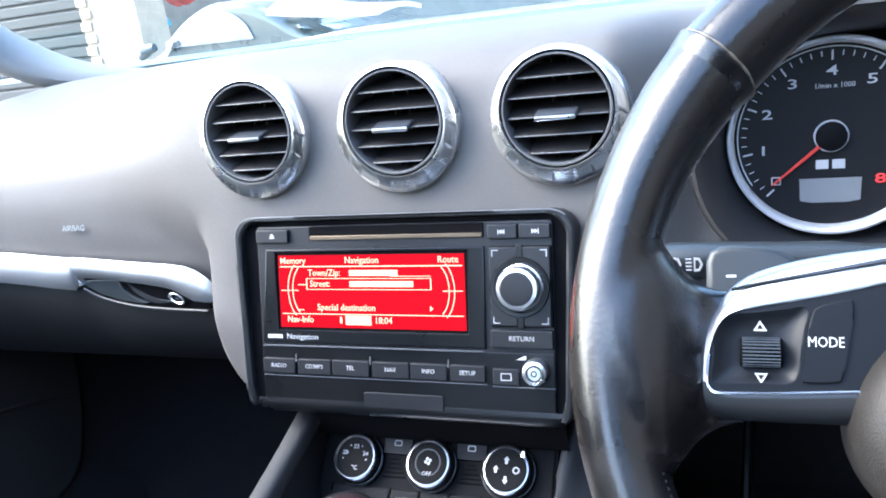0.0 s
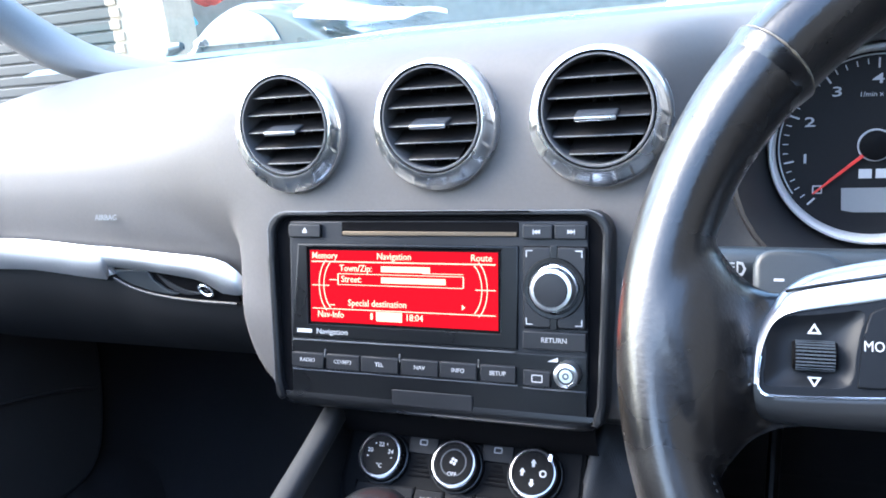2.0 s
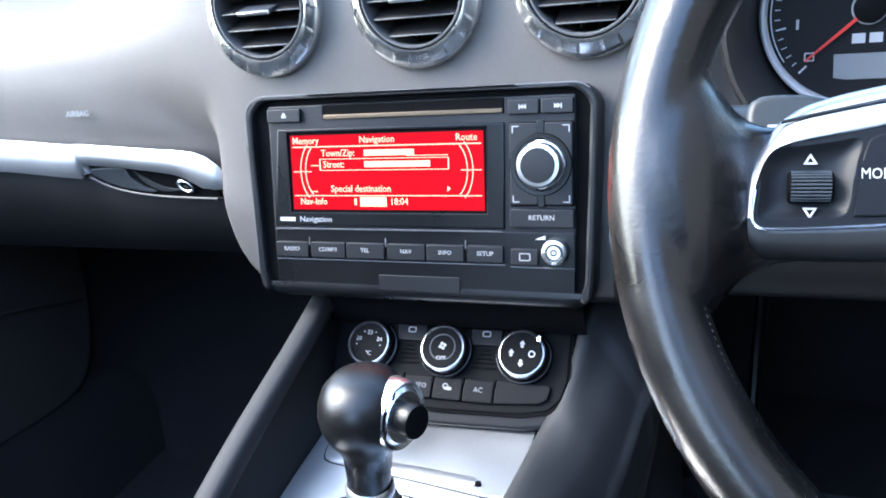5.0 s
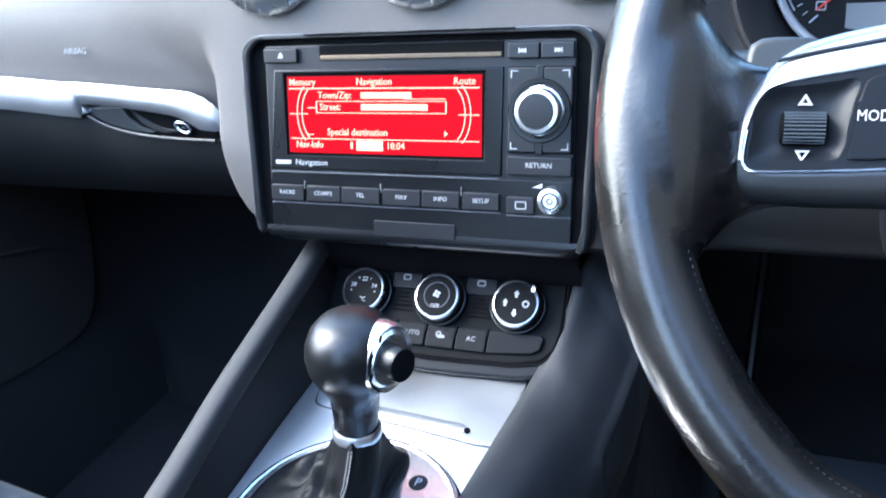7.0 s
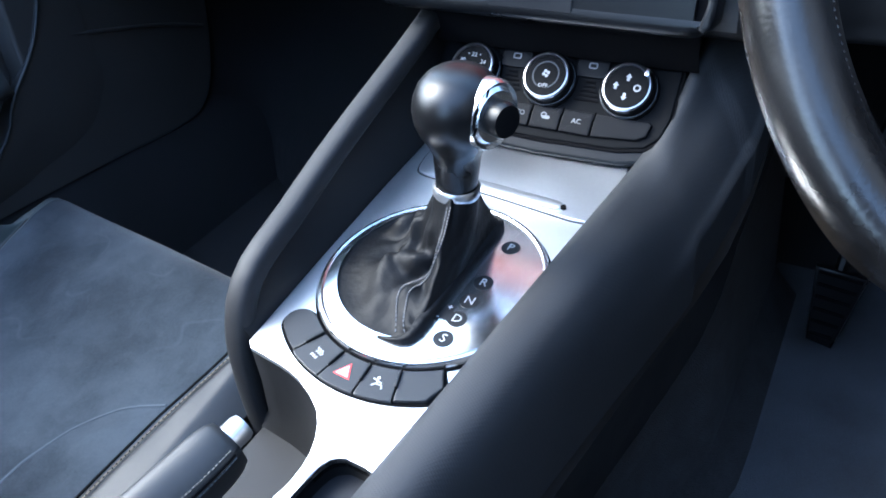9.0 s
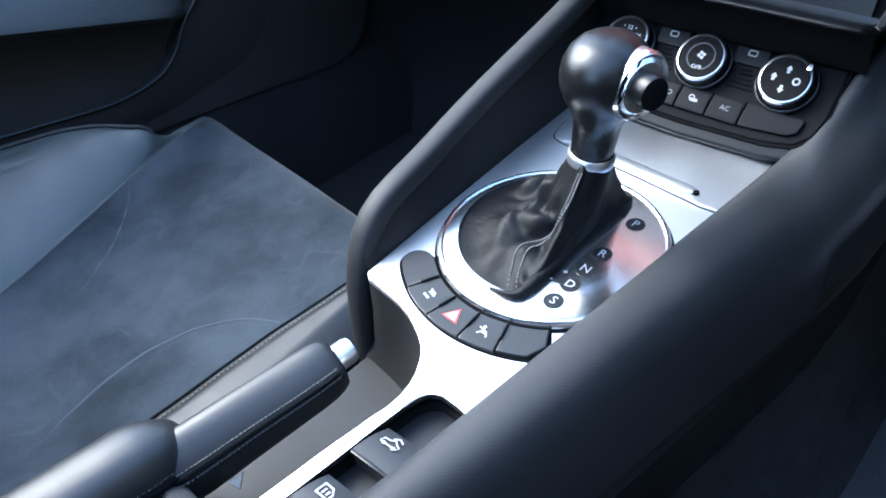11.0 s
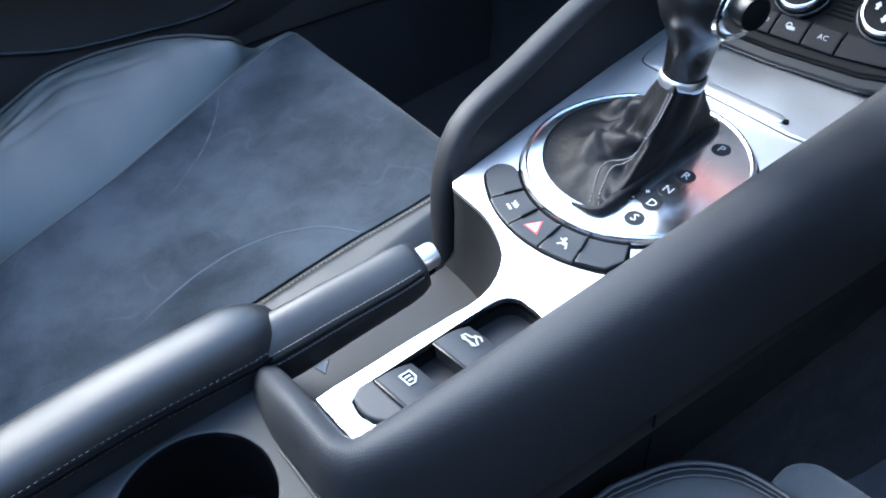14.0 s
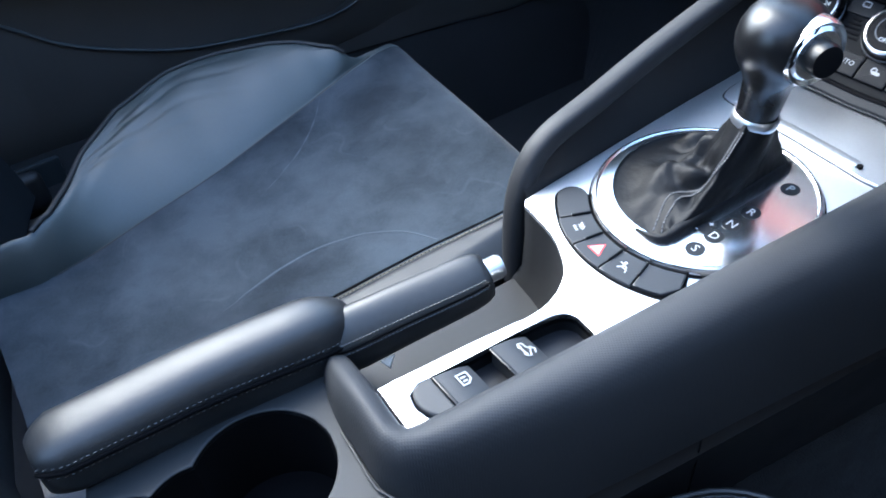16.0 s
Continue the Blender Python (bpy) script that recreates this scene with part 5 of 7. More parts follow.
for y in np.linspace(-0.32, 0.80, 40):
    x, z, w = interp(y, EY, EX), interp(y, EY, EZ), interp(y, EY, EW)
    if y < 0:
        x, z, w = 0.0150, 0.432 + 0.06 * y, 0.034
    x0 = x + w * 0.82 + 0.006
    rows.append([(x0 - 0.024, y, z - 0.055), (x0 - 0.014, y, z - 0.085), (x0 + 0.001, y, z - 0.106), (x0 - 0.004, y, z - 0.15), (x0 - 0.010, y, z - 0.205)])
part("side_panel_driver", grid_bm(rows), DARK, con, "dark grained side panel")
part("panel_joint", tube([(0.0855, 0.196, 0.372), (0.0865, 0.196, 0.350), (0.0860, 0.196, 0.300)], 0.0005, 0.0008, 8, up=(0, 1, 0)), VOID, con)
part("tunnel_carpet", grid_bm([[(r[-1][0] - 0.003, r[-1][1], r[-1][2] + 0.01), (r[-1][0] - 0.002, r[-1][1], r[-1][2] - 0.05), (r[-1][0] + 0.012, r[-1][1], 0.13), (r[-1][0] + 0.05, r[-1][1], 0.085)] for r in rows]), TUNNEL, con, "black carpet on the tunnel side")
rows = []
for y in np.linspace(-0.32, 0.80, 30):
    top = 0.36 if y < 0.19 else 0.42 + 0.25 * (y - 0.19)
    rows.append([(-0.105, y, min(top, 0.56)), (-0.112, y, 0.30), (-0.125, y, 0.16), (-0.16, y, 0.08)])
part("side_panel_passenger", grid_bm(rows), DARK, con, "dark grained side panel")

# left-hand grab rail
rail = spline([(-0.101, 0.199, 0.25), (-0.101, 0.198, 0.30), (-0.101, 0.197, 0.36), (-0.101, 0.197, 0.41), (-0.101, 0.203, 0.450), (-0.101, 0.222, 0.4765), (-0.101, 0.270, 0.4925), (-0.101, 0.330, 0.5115), (-0.101, 0.430, 0.5380), (-0.104, 0.52, 0.562)], 44)
part("grab_rail", tube(rail + np.array([0.0016, 0, 0]), 0.0085, 0.0088, 18, 3.0, up=(1, 0, 0)), RAIL, con, "padded grey-black grab rail")
rows = []
for y in np.linspace(0.198, 0.50, 30):
    zt = interp(y, [0.197, 0.205, 0.215, 0.226, 0.27, 0.33, 0.43, 0.5], [0.440, 0.455, 0.468, 0.478, 0.4925, 0.5115, 0.538, 0.556])
    rows.append([(-0.098, y, max(zt - 0.004, zp(y) - 0.01)), (-0.0945, y, zp(y) + 0.008), (-0.0875, y, zp(y) - 0.004)])
part("rail_panel", grid_bm(rows), DARK, con, "dark panel under the rail")

# well for the handbrake, following the curved edge of the plate
curve = plate[3:28]
rows = [[PLATE @ Vector((a, b, -0.0035)), PLATE @ Vector((a - 0.001, b - 0.001, -0.03)), PLATE @ Vector((a - 0.004, b - 0.004, -0.065)), PLATE @ Vector((a - 0.012, b - 0.008, -0.078))] for a, b in curve]
well = part("handbrake_well", grid_bm(rows), DARK, con, "dark hollow beside the handbrake")
bmw = box((-0.0445, 0.1085, 0.372), (0.094, 0.203, 0.004), 0.001)
part("well_floor", bmw, DARK, well)
part("well_clip", prism([(-0.004, -0.004), (0.004, -0.004), (0.001, 0.005)], -0.003, 0.0, 0.0006, pose(-0.0563, 0.0586, 0.4060, 25, 15, 20)), material("cream_clip", (0.30, 0.26, 0.21), 0.6, bump=0), well, "pale plastic clip in the well")

# switch recess: two rocker switches and the hollows behind them
part("switch_tray", prism([(a, b) for a, b in sw_hole], -0.018, -0.015, 0, PLATE), KEY, con)
rows = [[PLATE @ Vector((a, b, -0.001)), PLATE @ Vector((a, b, -0.021))] for a, b in sw_hole + sw_hole[:1]]
part("switch_tray_wall", grid_bm(rows), PIANO, con)


def sw_x(y):
    return interp(y, [0.04, 0.05, 0.08, 0.11, 0.145], [-0.003, -0.0036, 0.0004, 0.0038, 0.011]), interp(y, [0.04, 0.056, 0.1, 0.148], [0.022, 0.0285, 0.0345, 0.040])


def rocker(y0, y1, dip, name, label):
    rows = []
    for k in range(7):
        y = y0 + (y1 - y0) * k / 6
        a, b = sw_x(y)
        h = 0.0012 - dip * (k / 6) ** 2.2
        rows.append([(a + 0.0008, y, -0.018), (a + 0.0008, y, h - 0.0012), (a + 0.0020, y, h), ((a + b) / 2, y, h + 0.0006), (b - 0.002, y, h), (b - 0.0008, y, h - 0.0012), (b - 0.0008, y, -0.018)])
    bm = grid_bm(rows, close_u=True, caps=True)
    bm.transform(PLATE)
    return part(name, bm, CKEY, con, label)


part("switch_blank", prism([(-0.0026, 0.0575), (0.0280, 0.0575)] + [tuple(p[:2]) for p in spline([(0.0262, 0.0530, 0), (0.0225, 0.0470, 0), (0.0165, 0.0428, 0), (0.0090, 0.0414, 0), (0.0020, 0.0426, 0), (-0.0022, 0.0462, 0), (-0.0034, 0.0525, 0)], 22)], -0.018, 0.0012, 0.0016, PLATE, segs=3), CKEY, con, "blank switch cover")
s1 = rocker(0.0590, 0.0800, 0.0045, "window_switch", "window rocker switch")
s2 = rocker(0.0960, 0.1180, 0.0045, "roof_switch", "roof rocker switch")
part("switch_rib", box((0, 0, 0), (0.0265, 0.0022, 0.0025), 0.0008, at(PLATE, 0.0128, 0.0582, 0.0012)), PIANO, con)
part("switch_rib", box((0, 0, 0), (0.0275, 0.0022, 0.0025), 0.0008, at(PLATE, 0.0182, 0.0948, 0.0012)), PIANO, con)
I1, I2 = at(PLATE, 0.0112, 0.0712, 0.0007) @ pose(0, 0, 0, -14), at(PLATE, 0.0172, 0.1105, 0.0004) @ pose(0, 0, 0, -14)
part("window_symbol", join(prism([(-0.0045, -0.0035), (0.0045, -0.0035), (0.0045, 0.001), (0.0015, 0.0042), (-0.0045, 0.0042)], 0, 0.0003, 0, I1, holes=([(-0.0035, -0.0025), (0.0035, -0.0025), (0.0035, 0.0006), (0.001, 0.0032), (-0.0035, 0.0032)],)), box((-0.0012, 0, 0.0002), (0.0012, 0.0035, 0.0003), 0, I1), box((0.0014, 0, 0.0002), (0.0012, 0.0028, 0.0003), 0, I1)), WHITE, s1)
part("roof_symbol", join(tube([I2 @ Vector(p) for p in ((-0.0055, -0.002, 0.0002), (-0.005, 0.0008, 0.0002), (-0.0015, 0.0012, 0.0002), (0.001, 0.0028, 0.0002), (0.003, 0.001, 0.0002), (0.0055, 0.0, 0.0002), (0.005, -0.002, 0.0002), (-0.0055, -0.002, 0.0002))], 0.0005, 0.0003, 6), tube([I2 @ Vector(p) for p in ((-0.001, 0.003, 0.0002), (0.002, 0.005, 0.0002), (0.005, 0.0035, 0.0002))], 0.0005, 0.0003, 6), prism(circle(-0.0032, -0.0022, 0.0012, 10), 0, 0.0004, 0, I2), prism(circle(0.0032, -0.0022, 0.0012, 10), 0, 0.0004, 0, I2)), WHITE, s2)

# curved row of keys round the gear gate
RC = (-0.004, 0.2800)


def sector(r0, r1, a0, a1, n=8):
    return circle(RC[0], RC[1], r1, n, a0, a1) + circle(RC[0], RC[1], r0, n, a0, a1)[::-1]


def capped(r0, r1, a0, a1, n=9):
    """Ring sector whose first end is round."""
    rm, hw = (r0 + r1) / 2, (r1 - r0) / 2
    da = math.degrees(hw / rm)
    cap = [(rm - hw * math.cos(radians(f)), a0 + da - da * math.sin(radians(f))) for f in range(15, 180, 15)]
    return circle(*RC, r1, n, a0 + da, a1) + circle(*RC, r0, n, a0 + da, a1)[::-1] + [(RC[0] + r * math.cos(radians(a)), RC[1] + r * math.sin(radians(a))) for r, a in cap]


part("key_bed", prism(capped(0.0740, 0.0975, 219, 305, 24), -0.002, 0.0006, 0, PLATE), VOID, con)
marks = []
for i, (a0, a1) in enumerate(((220, 240), (240.6, 256), (256.6, 271.4), (272, 285.6), (286.2, 304))):
    r1 = 0.0965 if 0 < i < 4 else 0.0955
    pts = sector(0.0750, r1, a0, a1, 9)
    if i == 0:
        pts = capped(0.0750, r1, a0, a1)
    if i == 4:
        pts = circle(*RC, r1, 7, a0, a1 - 7) + [(RC[0] + 0.088 * math.cos(radians(a1 - 1)), RC[1] + 0.088 * math.sin(radians(a1 - 1)))] + circle(*RC, 0.0750, 9, a0, a1)[::-1]
    k = part("console_key", prism(pts, 0.0, 0.0032, 0.0009, PLATE), CKEY, con, "grey-black console key")
    am = radians((a0 + a1) / 2)
    K = at(PLATE, RC[0] + 0.0855 * math.cos(am), RC[1] + 0.0855 * math.sin(am), 0.0032) @ pose(0, 0, 0, 0, 0, math.degrees(am) + 90)
    if i == 1:
        part("stability_symbol", join(*[tube([K @ Vector((x + 0.0012 * math.sin(q * 1.6), 0.0012 + q * 0.0011 - 0.002, 0.0002)) for q in range(4)], 0.0005, 0.0002, 6) for x in (-0.002, 0.0, 0.002)], *[box((x, -0.0034, 0.0002), (0.0012, 0.0018, 0.0003), 0, K) for x in (-0.002, 0, 0.002)]), WHITE, k)
    if i == 2:
        part("hazard_triangle", prism([(-0.0058, -0.0042), (0.0058, -0.0042), (0, 0.0058)], 0, 0.0003, 0, K), REDP, k, "red hazard triangle")
        part("hazard_inner", prism([(-0.0042, -0.0034), (0.0042, -0.0034), (0, 0.0040)], 0.0002, 0.0006, 0, K), WHITE, k)
    if i == 3:
        part("belt_symbol", join(prism(circle(-0.001, 0.0028, 0.0011, 10), 0, 0.0003, 0, K), tube([K @ Vector(p) for p in ((-0.001, 0.0014, 0.0002), (-0.0005, -0.0015, 0.0002), (0.0025, -0.0018, 0.0002), (0.0032, -0.0042, 0.0002))], 0.0006, 0.0003, 6), tube([K @ Vector(p) for p in ((-0.0038, 0.002, 0.0002), (0.002, -0.0005, 0.0002))], 0.0005, 0.0003, 6), tube([K @ Vector(p) for p in ((-0.0035, -0.003, 0.0002), (-0.0012, -0.001, 0.0002))], 0.0006, 0.0003, 6)), WHITE, k)
for a in (240.3, 256.3, 271.7, 285.9):
    A = radians(a)
    part("key_rib", box((0, 0, 0), (0.0125, 0.0016, 0.0026), 0.0006, at(PLATE, RC[0] + 0.0815 * math.cos(A), RC[1] + 0.0815 * math.sin(A), 0.0036) @ pose(0, 0, 0, 0, 0, a)), PIANO, con)

# ---- gear selector ----
gear = thing("gear_selector", (0.003, 0.285, 0.452), "black gear selector with a leather boot in a silver ring", "gear lever")
RG = at(PLATE, RC[0], RC[1], 0)
part("gate_ring", lathe([(0.0732, 0.0), (0.0730, 0.0042), (0.0718, 0.0058), (0.0700, 0.0060), (0.0688, 0.0052), (0.0680, 0.0050)], 80, RG), BRIGHT, gear, "polished outer ring")
part("ring_shadow_gap", lathe([(0.0748, 0.0004), (0.0746, 0.0008), (0.0732, 0.0008), (0.0730, 0.0004)], 80, RG), VOID, gear)
part("ring_groove", lathe([(0.0694, 0.0057), (0.0688, 0.0050), (0.0682, 0.0054)], 80, RG), VOID, gear)


def boot_outline(s=1.0, n=96):
    """Circle with one straight side, corners eased."""
    pts = []
    for k in range(360):
        a = 2 * math.pi * k / 360
        x, y = 0.0598 * s * math.cos(a) - 0.0040, 0.0598 * s * math.sin(a) + 0.0048
        pts.append(Vector((min(x, 0.0195 * s + 0.052 * y), y)))
    run = np.r_[0, np.cumsum([(pts[(k + 1) % 360] - pts[k]).length for k in range(360)])]
    px, py = [p[0] for p in pts] + [pts[0][0]], [p[1] for p in pts] + [pts[0][1]]
    q = [Vector((interp(d, run, px), interp(d, run, py))) for d in np.linspace(0, run[-1], n, endpoint=False)]
    for r in range(3):
        q = [(q[k - 1] + q[k] * 2 + q[(k + 1) % n]) / 4 for k in range(n)]
    return [(p[0], p[1]) for p in q]


gate = part("gate_plate", prism(circle(0, 0, 0.0685, 72), 0.0, 0.0056, 0, RG, holes=(boot_outline(1.0, 72),)), GATE, gear, "brushed aluminium gate plate")
top = Vector((0.0042, 0.3046, 0.5120))
rows = []
base_loop = boot_outline(1.012, 120)
corner = min(range(120), key=lambda k: (Vector(base_loop[k]) - Vector((0.0110, -0.0555))).length)


def seam_at(u):
    """Where the sewn ridge crosses the boot: it leaves the corner, swings out and comes back to the lever."""
    return corner - 9.0 * math.sin(math.pi * min(1, u / 0.75)) * (1 - 0.5 * u) + 2.0 * u


for i in range(49):
    u = i / 48
    row = []
    for k, (x, y) in enumerate(base_loop):
        a = math.atan2(y, x)
        P0 = RG @ Vector((x, y, 0.0035))
        P1 = top + Vector((0.0138 * math.cos(a), 0.0138 * math.sin(a), 0))
        lw = smooth01(0.021, -0.004, x)
        rw = 1 - lw
        v = max(0, (u - 0.14) / 0.86)
        w_left = u ** 0.62
        w_right = 0.03 * smooth01(0, 0.14, u) + 0.97 * v ** 0.85
        w = w_left * lw + w_right * rw
        roll = 0.0072 * math.sin(math.pi * min(u * 1.9, 1)) * lw
        z_left = u ** 2.3
        z_right = 0.16 * smooth01(0, 0.10, u) - 0.045 * math.exp(-((u - 0.19) / 0.035) ** 2) + 0.84 * v ** 1.35
        mid = math.sin(math.pi * min(1, u * 1.03)) ** 0.8
        warp = noise.noise((2.2 * math.cos(a), 2.2 * math.sin(a), 2.4 * u))
        fold = 0.0050 * math.sin(3 * a + 6 * u + 0.4 + 1.8 * warp) + 0.0030 * math.sin(6 * a - 8 * u + 1.0 + 2 * warp) + 0.0026 * math.sin(22 * u + 2.0 * a + 3.0 * warp) * smooth01(0.25, 0.5, u)
        fold += 0.0044 * (abs(noise.noise((2.6 * math.cos(a) + 4, 2.6 * math.sin(a), 3.5 * u))) ** 0.6 - 0.5)
        fold *= mid * (0.12 + 0.88 * lw)
        off = (k - seam_at(u) + 60) % 120 - 60
        fold = fold * (1 - 0.6 * math.exp(-(off / 4) ** 2)) + 0.0030 * math.exp(-(off / 3.2) ** 2) * min(1, 4 * u)
        p = P0.lerp(P1, w)
        p.z = P0.z + (P1.z - P0.z) * (z_left * lw + z_right * rw) + roll
        p += Vector((0.35 * math.cos(a), 0.35 * math.sin(a), 0.9)) * fold
        row.append(p)
    rows.append(row)


def on_boot(i, kk):
    k0 = math.floor(kk)
    return rows[i][k0 % 120].lerp(rows[i][(k0 + 1) % 120], kk - k0)


boot = part("boot", grid_bm(rows, close_u=True), material("boot_leather", (0.0034, 0.0036, 0.0043), 0.56, spec=0.16, var=0.35, fine=90, bump=0.55, bump_scale=150, dist=0.0012), gear, "creased black leather boot", sharp=80)
flange = spline([(-0.004, -0.0578, 0), (0.006, -0.0572, 0), (0.0128, -0.0545, 0), (0.0153, -0.0480, 0), (0.0164, -0.030, 0), (0.0180, 0.0, 0), (0.0196, 0.030, 0), (0.0206, 0.050, 0), (0.0190, 0.0585, 0), (0.012, 0.0620, 0), (0.002, 0.0635, 0)], 50)
taper = [0.0008 + 0.0030 * min(1, 5 * min(i, 49 - i) / 49) for i in range(50)]
part("boot_rim", tube([RG @ Vector((p[0], p[1], 0.0052)) for p in flange], taper, [1.9 * q for q in taper], 14, 3.2), boot.data.materials[0], boot, "raised black rim along the gate")
tops = []
for off in (-1.6, 1.6):
    for i in range(1, 46):
        c_ = seam_at(i / 48)
        p, q = on_boot(i, c_ + off), on_boot(i + 1, seam_at((i + 1) / 48) + off)
        nv = (on_boot(i + 1, c_) - on_boot(i, c_)).cross(on_boot(i, c_ + 2) - on_boot(i, c_ - 2)).normalized()
        nv = nv if nv.z > 0 else -nv
        tops.append(box((0, 0, 0), (0.0008, 0.0008, min(0.0020, (q - p).length * 0.72)), 0, Matrix.Translation(p.lerp(q, 0.5) + nv * 0.0004) @ (q - p).to_track_quat("Z", "Y").to_matrix().to_4x4()))
part("boot_stitching", join(*tops), material("dark_grey_thread", (0.075, 0.075, 0.08), 0.8, bump=0), boot, "two rows of grey stitching")
axis = (Vector((0.0125, 0.3060, 0.596)) - top).normalized()
K = local(tuple(top), tuple(Vector((0, 1, 0)) - axis * axis.y), tuple(axis))
part("collar", lathe([(0.0135, -0.004), (0.0145, -0.002), (0.0145, 0.0025), (0.0132, 0.0045)], 36, K), ALU, gear, "chrome collar")
kn = part("knob", lathe([(0.0124, 0.0026), (0.0130, 0.0085), (0.0138, 0.0187), (0.0144, 0.0263), (0.0180, 0.0340), (0.0223, 0.0408), (0.0252, 0.0476), (0.0263, 0.0544), (0.0257, 0.0612), (0.0232, 0.0680), (0.0187, 0.0735), (0.0136, 0.0769), (0.0068, 0.0784), (0.0000, 0.0787)], 48, K, 0.98, 1.04), material("knob_leather", (0.0045, 0.0045, 0.005), 0.31, spec=0.40, var=0.15, bump=0.15, bump_scale=1200, cells=True, dist=0.0004), gear, "smooth black leather knob")
side = local((0.0335, 0.3005, 0.5685), (0.1605, 0.4880, 0.8580), (0.8797, -0.4651, 0.1000))
part("knob_bezel", lathe([(0.0138, -0.010), (0.0140, -0.001), (0.0130, 0.0022), (0.0115, 0.0012), (0.0100, 0.0030), (0.0, 0.003)], 44, side, 1.10, 1.42), CHROME, kn, "chrome side plate")
part("release_button", lathe([(0.0086, 0.002), (0.0086, 0.0115), (0.0078, 0.0137), (0.0, 0.0142)], 30, side, 1.0, 1.15), PIANO, kn, "black release button")
part("bezel_marks", join(*[box((0, 0, 0), (0.001, 0.004, 0.0006), 0, side @ Matrix.Translation((-0.0128 * math.cos(radians(a)), 0.0165 * math.sin(radians(a)), 0.0026))) for a in (-40, 0, 40)]), VOID, kn)
for text, x, y in (("P", 0.0314, 0.3201), ("R", 0.0296, 0.2849), ("N", 0.0287, 0.2679), ("D", 0.0285, 0.2520), ("S", 0.0283, 0.2355)):
    L = at(PLATE, x, y, 0.0056)
    dsk = part("gear_mark", lathe([(0.0060, 0), (0.0060, 0.0004), (0, 0.0005)], 24, L), KEY, gate, "round dark gear mark")
    letters("gear_letter", text, 0.0085, at(L, 0, 0, 0.0005), WHITE, dsk)
part("shift_marks", prism([(-0.0015, -0.0045), (0.0040, -0.0045), (0.0040, 0.0075), (-0.0020, 0.0075), (-0.0020, 0.0035), (-0.0045, 0.0015), (-0.0045, -0.0065), (-0.0015, -0.0065)], 0, 0.0004, 0, at(PLATE, 0.0195, 0.2535, 0.0056)), KEY, gate)
part("plus_minus", join(box((0.0010, 0.0055, 0.0006), (0.0028, 0.0007, 0.0003), 0, at(PLATE, 0.0195, 0.2535, 0.0056)), box((0.0010, 0.0055, 0.0006), (0.0007, 0.0028, 0.0003), 0, at(PLATE, 0.0195, 0.2535, 0.0056)), box((-0.0030, -0.0040, 0.0006), (0.0024, 0.0007, 0.0003), 0, at(PLATE, 0.0195, 0.2535, 0.0056))), WHITE, gate)

# ---- handbrake ----
hb = thing("handbrake", (-0.07, 0.06, 0.41), "black leather-bound handbrake lever, released", "handbrake")
hp = spline([(-0.0810, 0.028, 0.4150), (-0.0765, 0.047, 0.4170), (-0.0690, 0.080, 0.4230), (-0.0612, 0.115, 0.4285), (-0.0570, 0.1385, 0.4315)], 24)
GW = [0.0120, 0.0132, 0.0142] + [0.0148] * 15 + [0.0148, 0.0147, 0.0145, 0.0141, 0.0134, 0.0116]
GH = [0.0150, 0.0175, 0.0198, 0.0208] + [0.0212 - 0.0034 * i / 14 for i in range(15)] + [0.0177, 0.0175, 0.0170, 0.0161, 0.0138]
SEC = list(spline([(-0.96, 0.0, 0.10), (-0.93, 0.0, 0.58), (-0.72, 0.0, 0.92), (-0.35, 0.0, 1.0), (0.10, 0.0, 0.90), (0.55, 0.0, 0.66), (0.86, 0.0, 0.42)], 18)) + [Vector((0.92, 0, 0.34)), Vector((0.90, 0, 0.28)), Vector((0.96, 0, 0.22))]
SEC += list(spline([(0.99, 0.0, 0.10), (0.95, 0.0, -0.35), (0.80, 0.0, -0.80), (0.40, 0.0, -1.0), (-0.40, 0.0, -1.0), (-0.85, 0.0, -0.75), (-0.96, 0.0, -0.30)], 16))


def grip_at(i, x, z, out=0.0):
    p, t = Vector(hp[i]), (Vector(hp[min(i + 1, 23)]) - Vector(hp[max(i - 1, 0)])).normalized()
    s = t.cross(Vector((0, 0, 1))).normalized()
    return p + s * (x * GW[i] + out) + s.cross(t) * (z * GH[i] + out)


part("grip", grid_bm([[grip_at(i, float(q[0]), float(q[2])) for q in SEC] for i in range(24)], close_u=True, caps=True), GRIP, hb, "black leather grip", sharp=70)
d = (Vector(hp[-1]) - Vector(hp[-3])).normalized()
B = local(tuple(hp[-1]), tuple(Vector((0, 0, 1)) - d * d.z), tuple(d))
part("release_button", lathe([(0.0082, -0.002), (0.0082, 0.009), (0.0072, 0.0115), (0, 0.0120)], 28, at(B, 0, 0.003)), ALU, hb, "silver push button")
rr = []
for sx, sz in ((0.80, 0.475), (0.975, 0.165)):
    for i in range(2, 22):
        p, q = grip_at(i, sx, sz, 0.0003), grip_at(i + 1, sx, sz, 0.0003)
        for f in (0.25, 0.75):
            rr.append(box((0, 0, 0), (0.0010, 0.0016, 0.0008), 0, Matrix.Translation(p.lerp(q, f)) @ (q - p).to_track_quat("Y", "Z").to_matrix().to_4x4()))
tagged(part("stitching", join(*rr), SEAMT, hb, "grey stitched seam"), kind="stuff")
part("seam", tube([grip_at(i, 0.915, 0.285) for i in range(1, 23)], 0.0009, 0.0009, 8), VOID, hb)
part("lever_arm", tube(spline([(-0.0900, 0.036, 0.418), (-0.100, 0.015, 0.410), (-0.110, -0.01, 0.400)], 8), 0.008, 0.010, 14, 3), PIANO, hb)

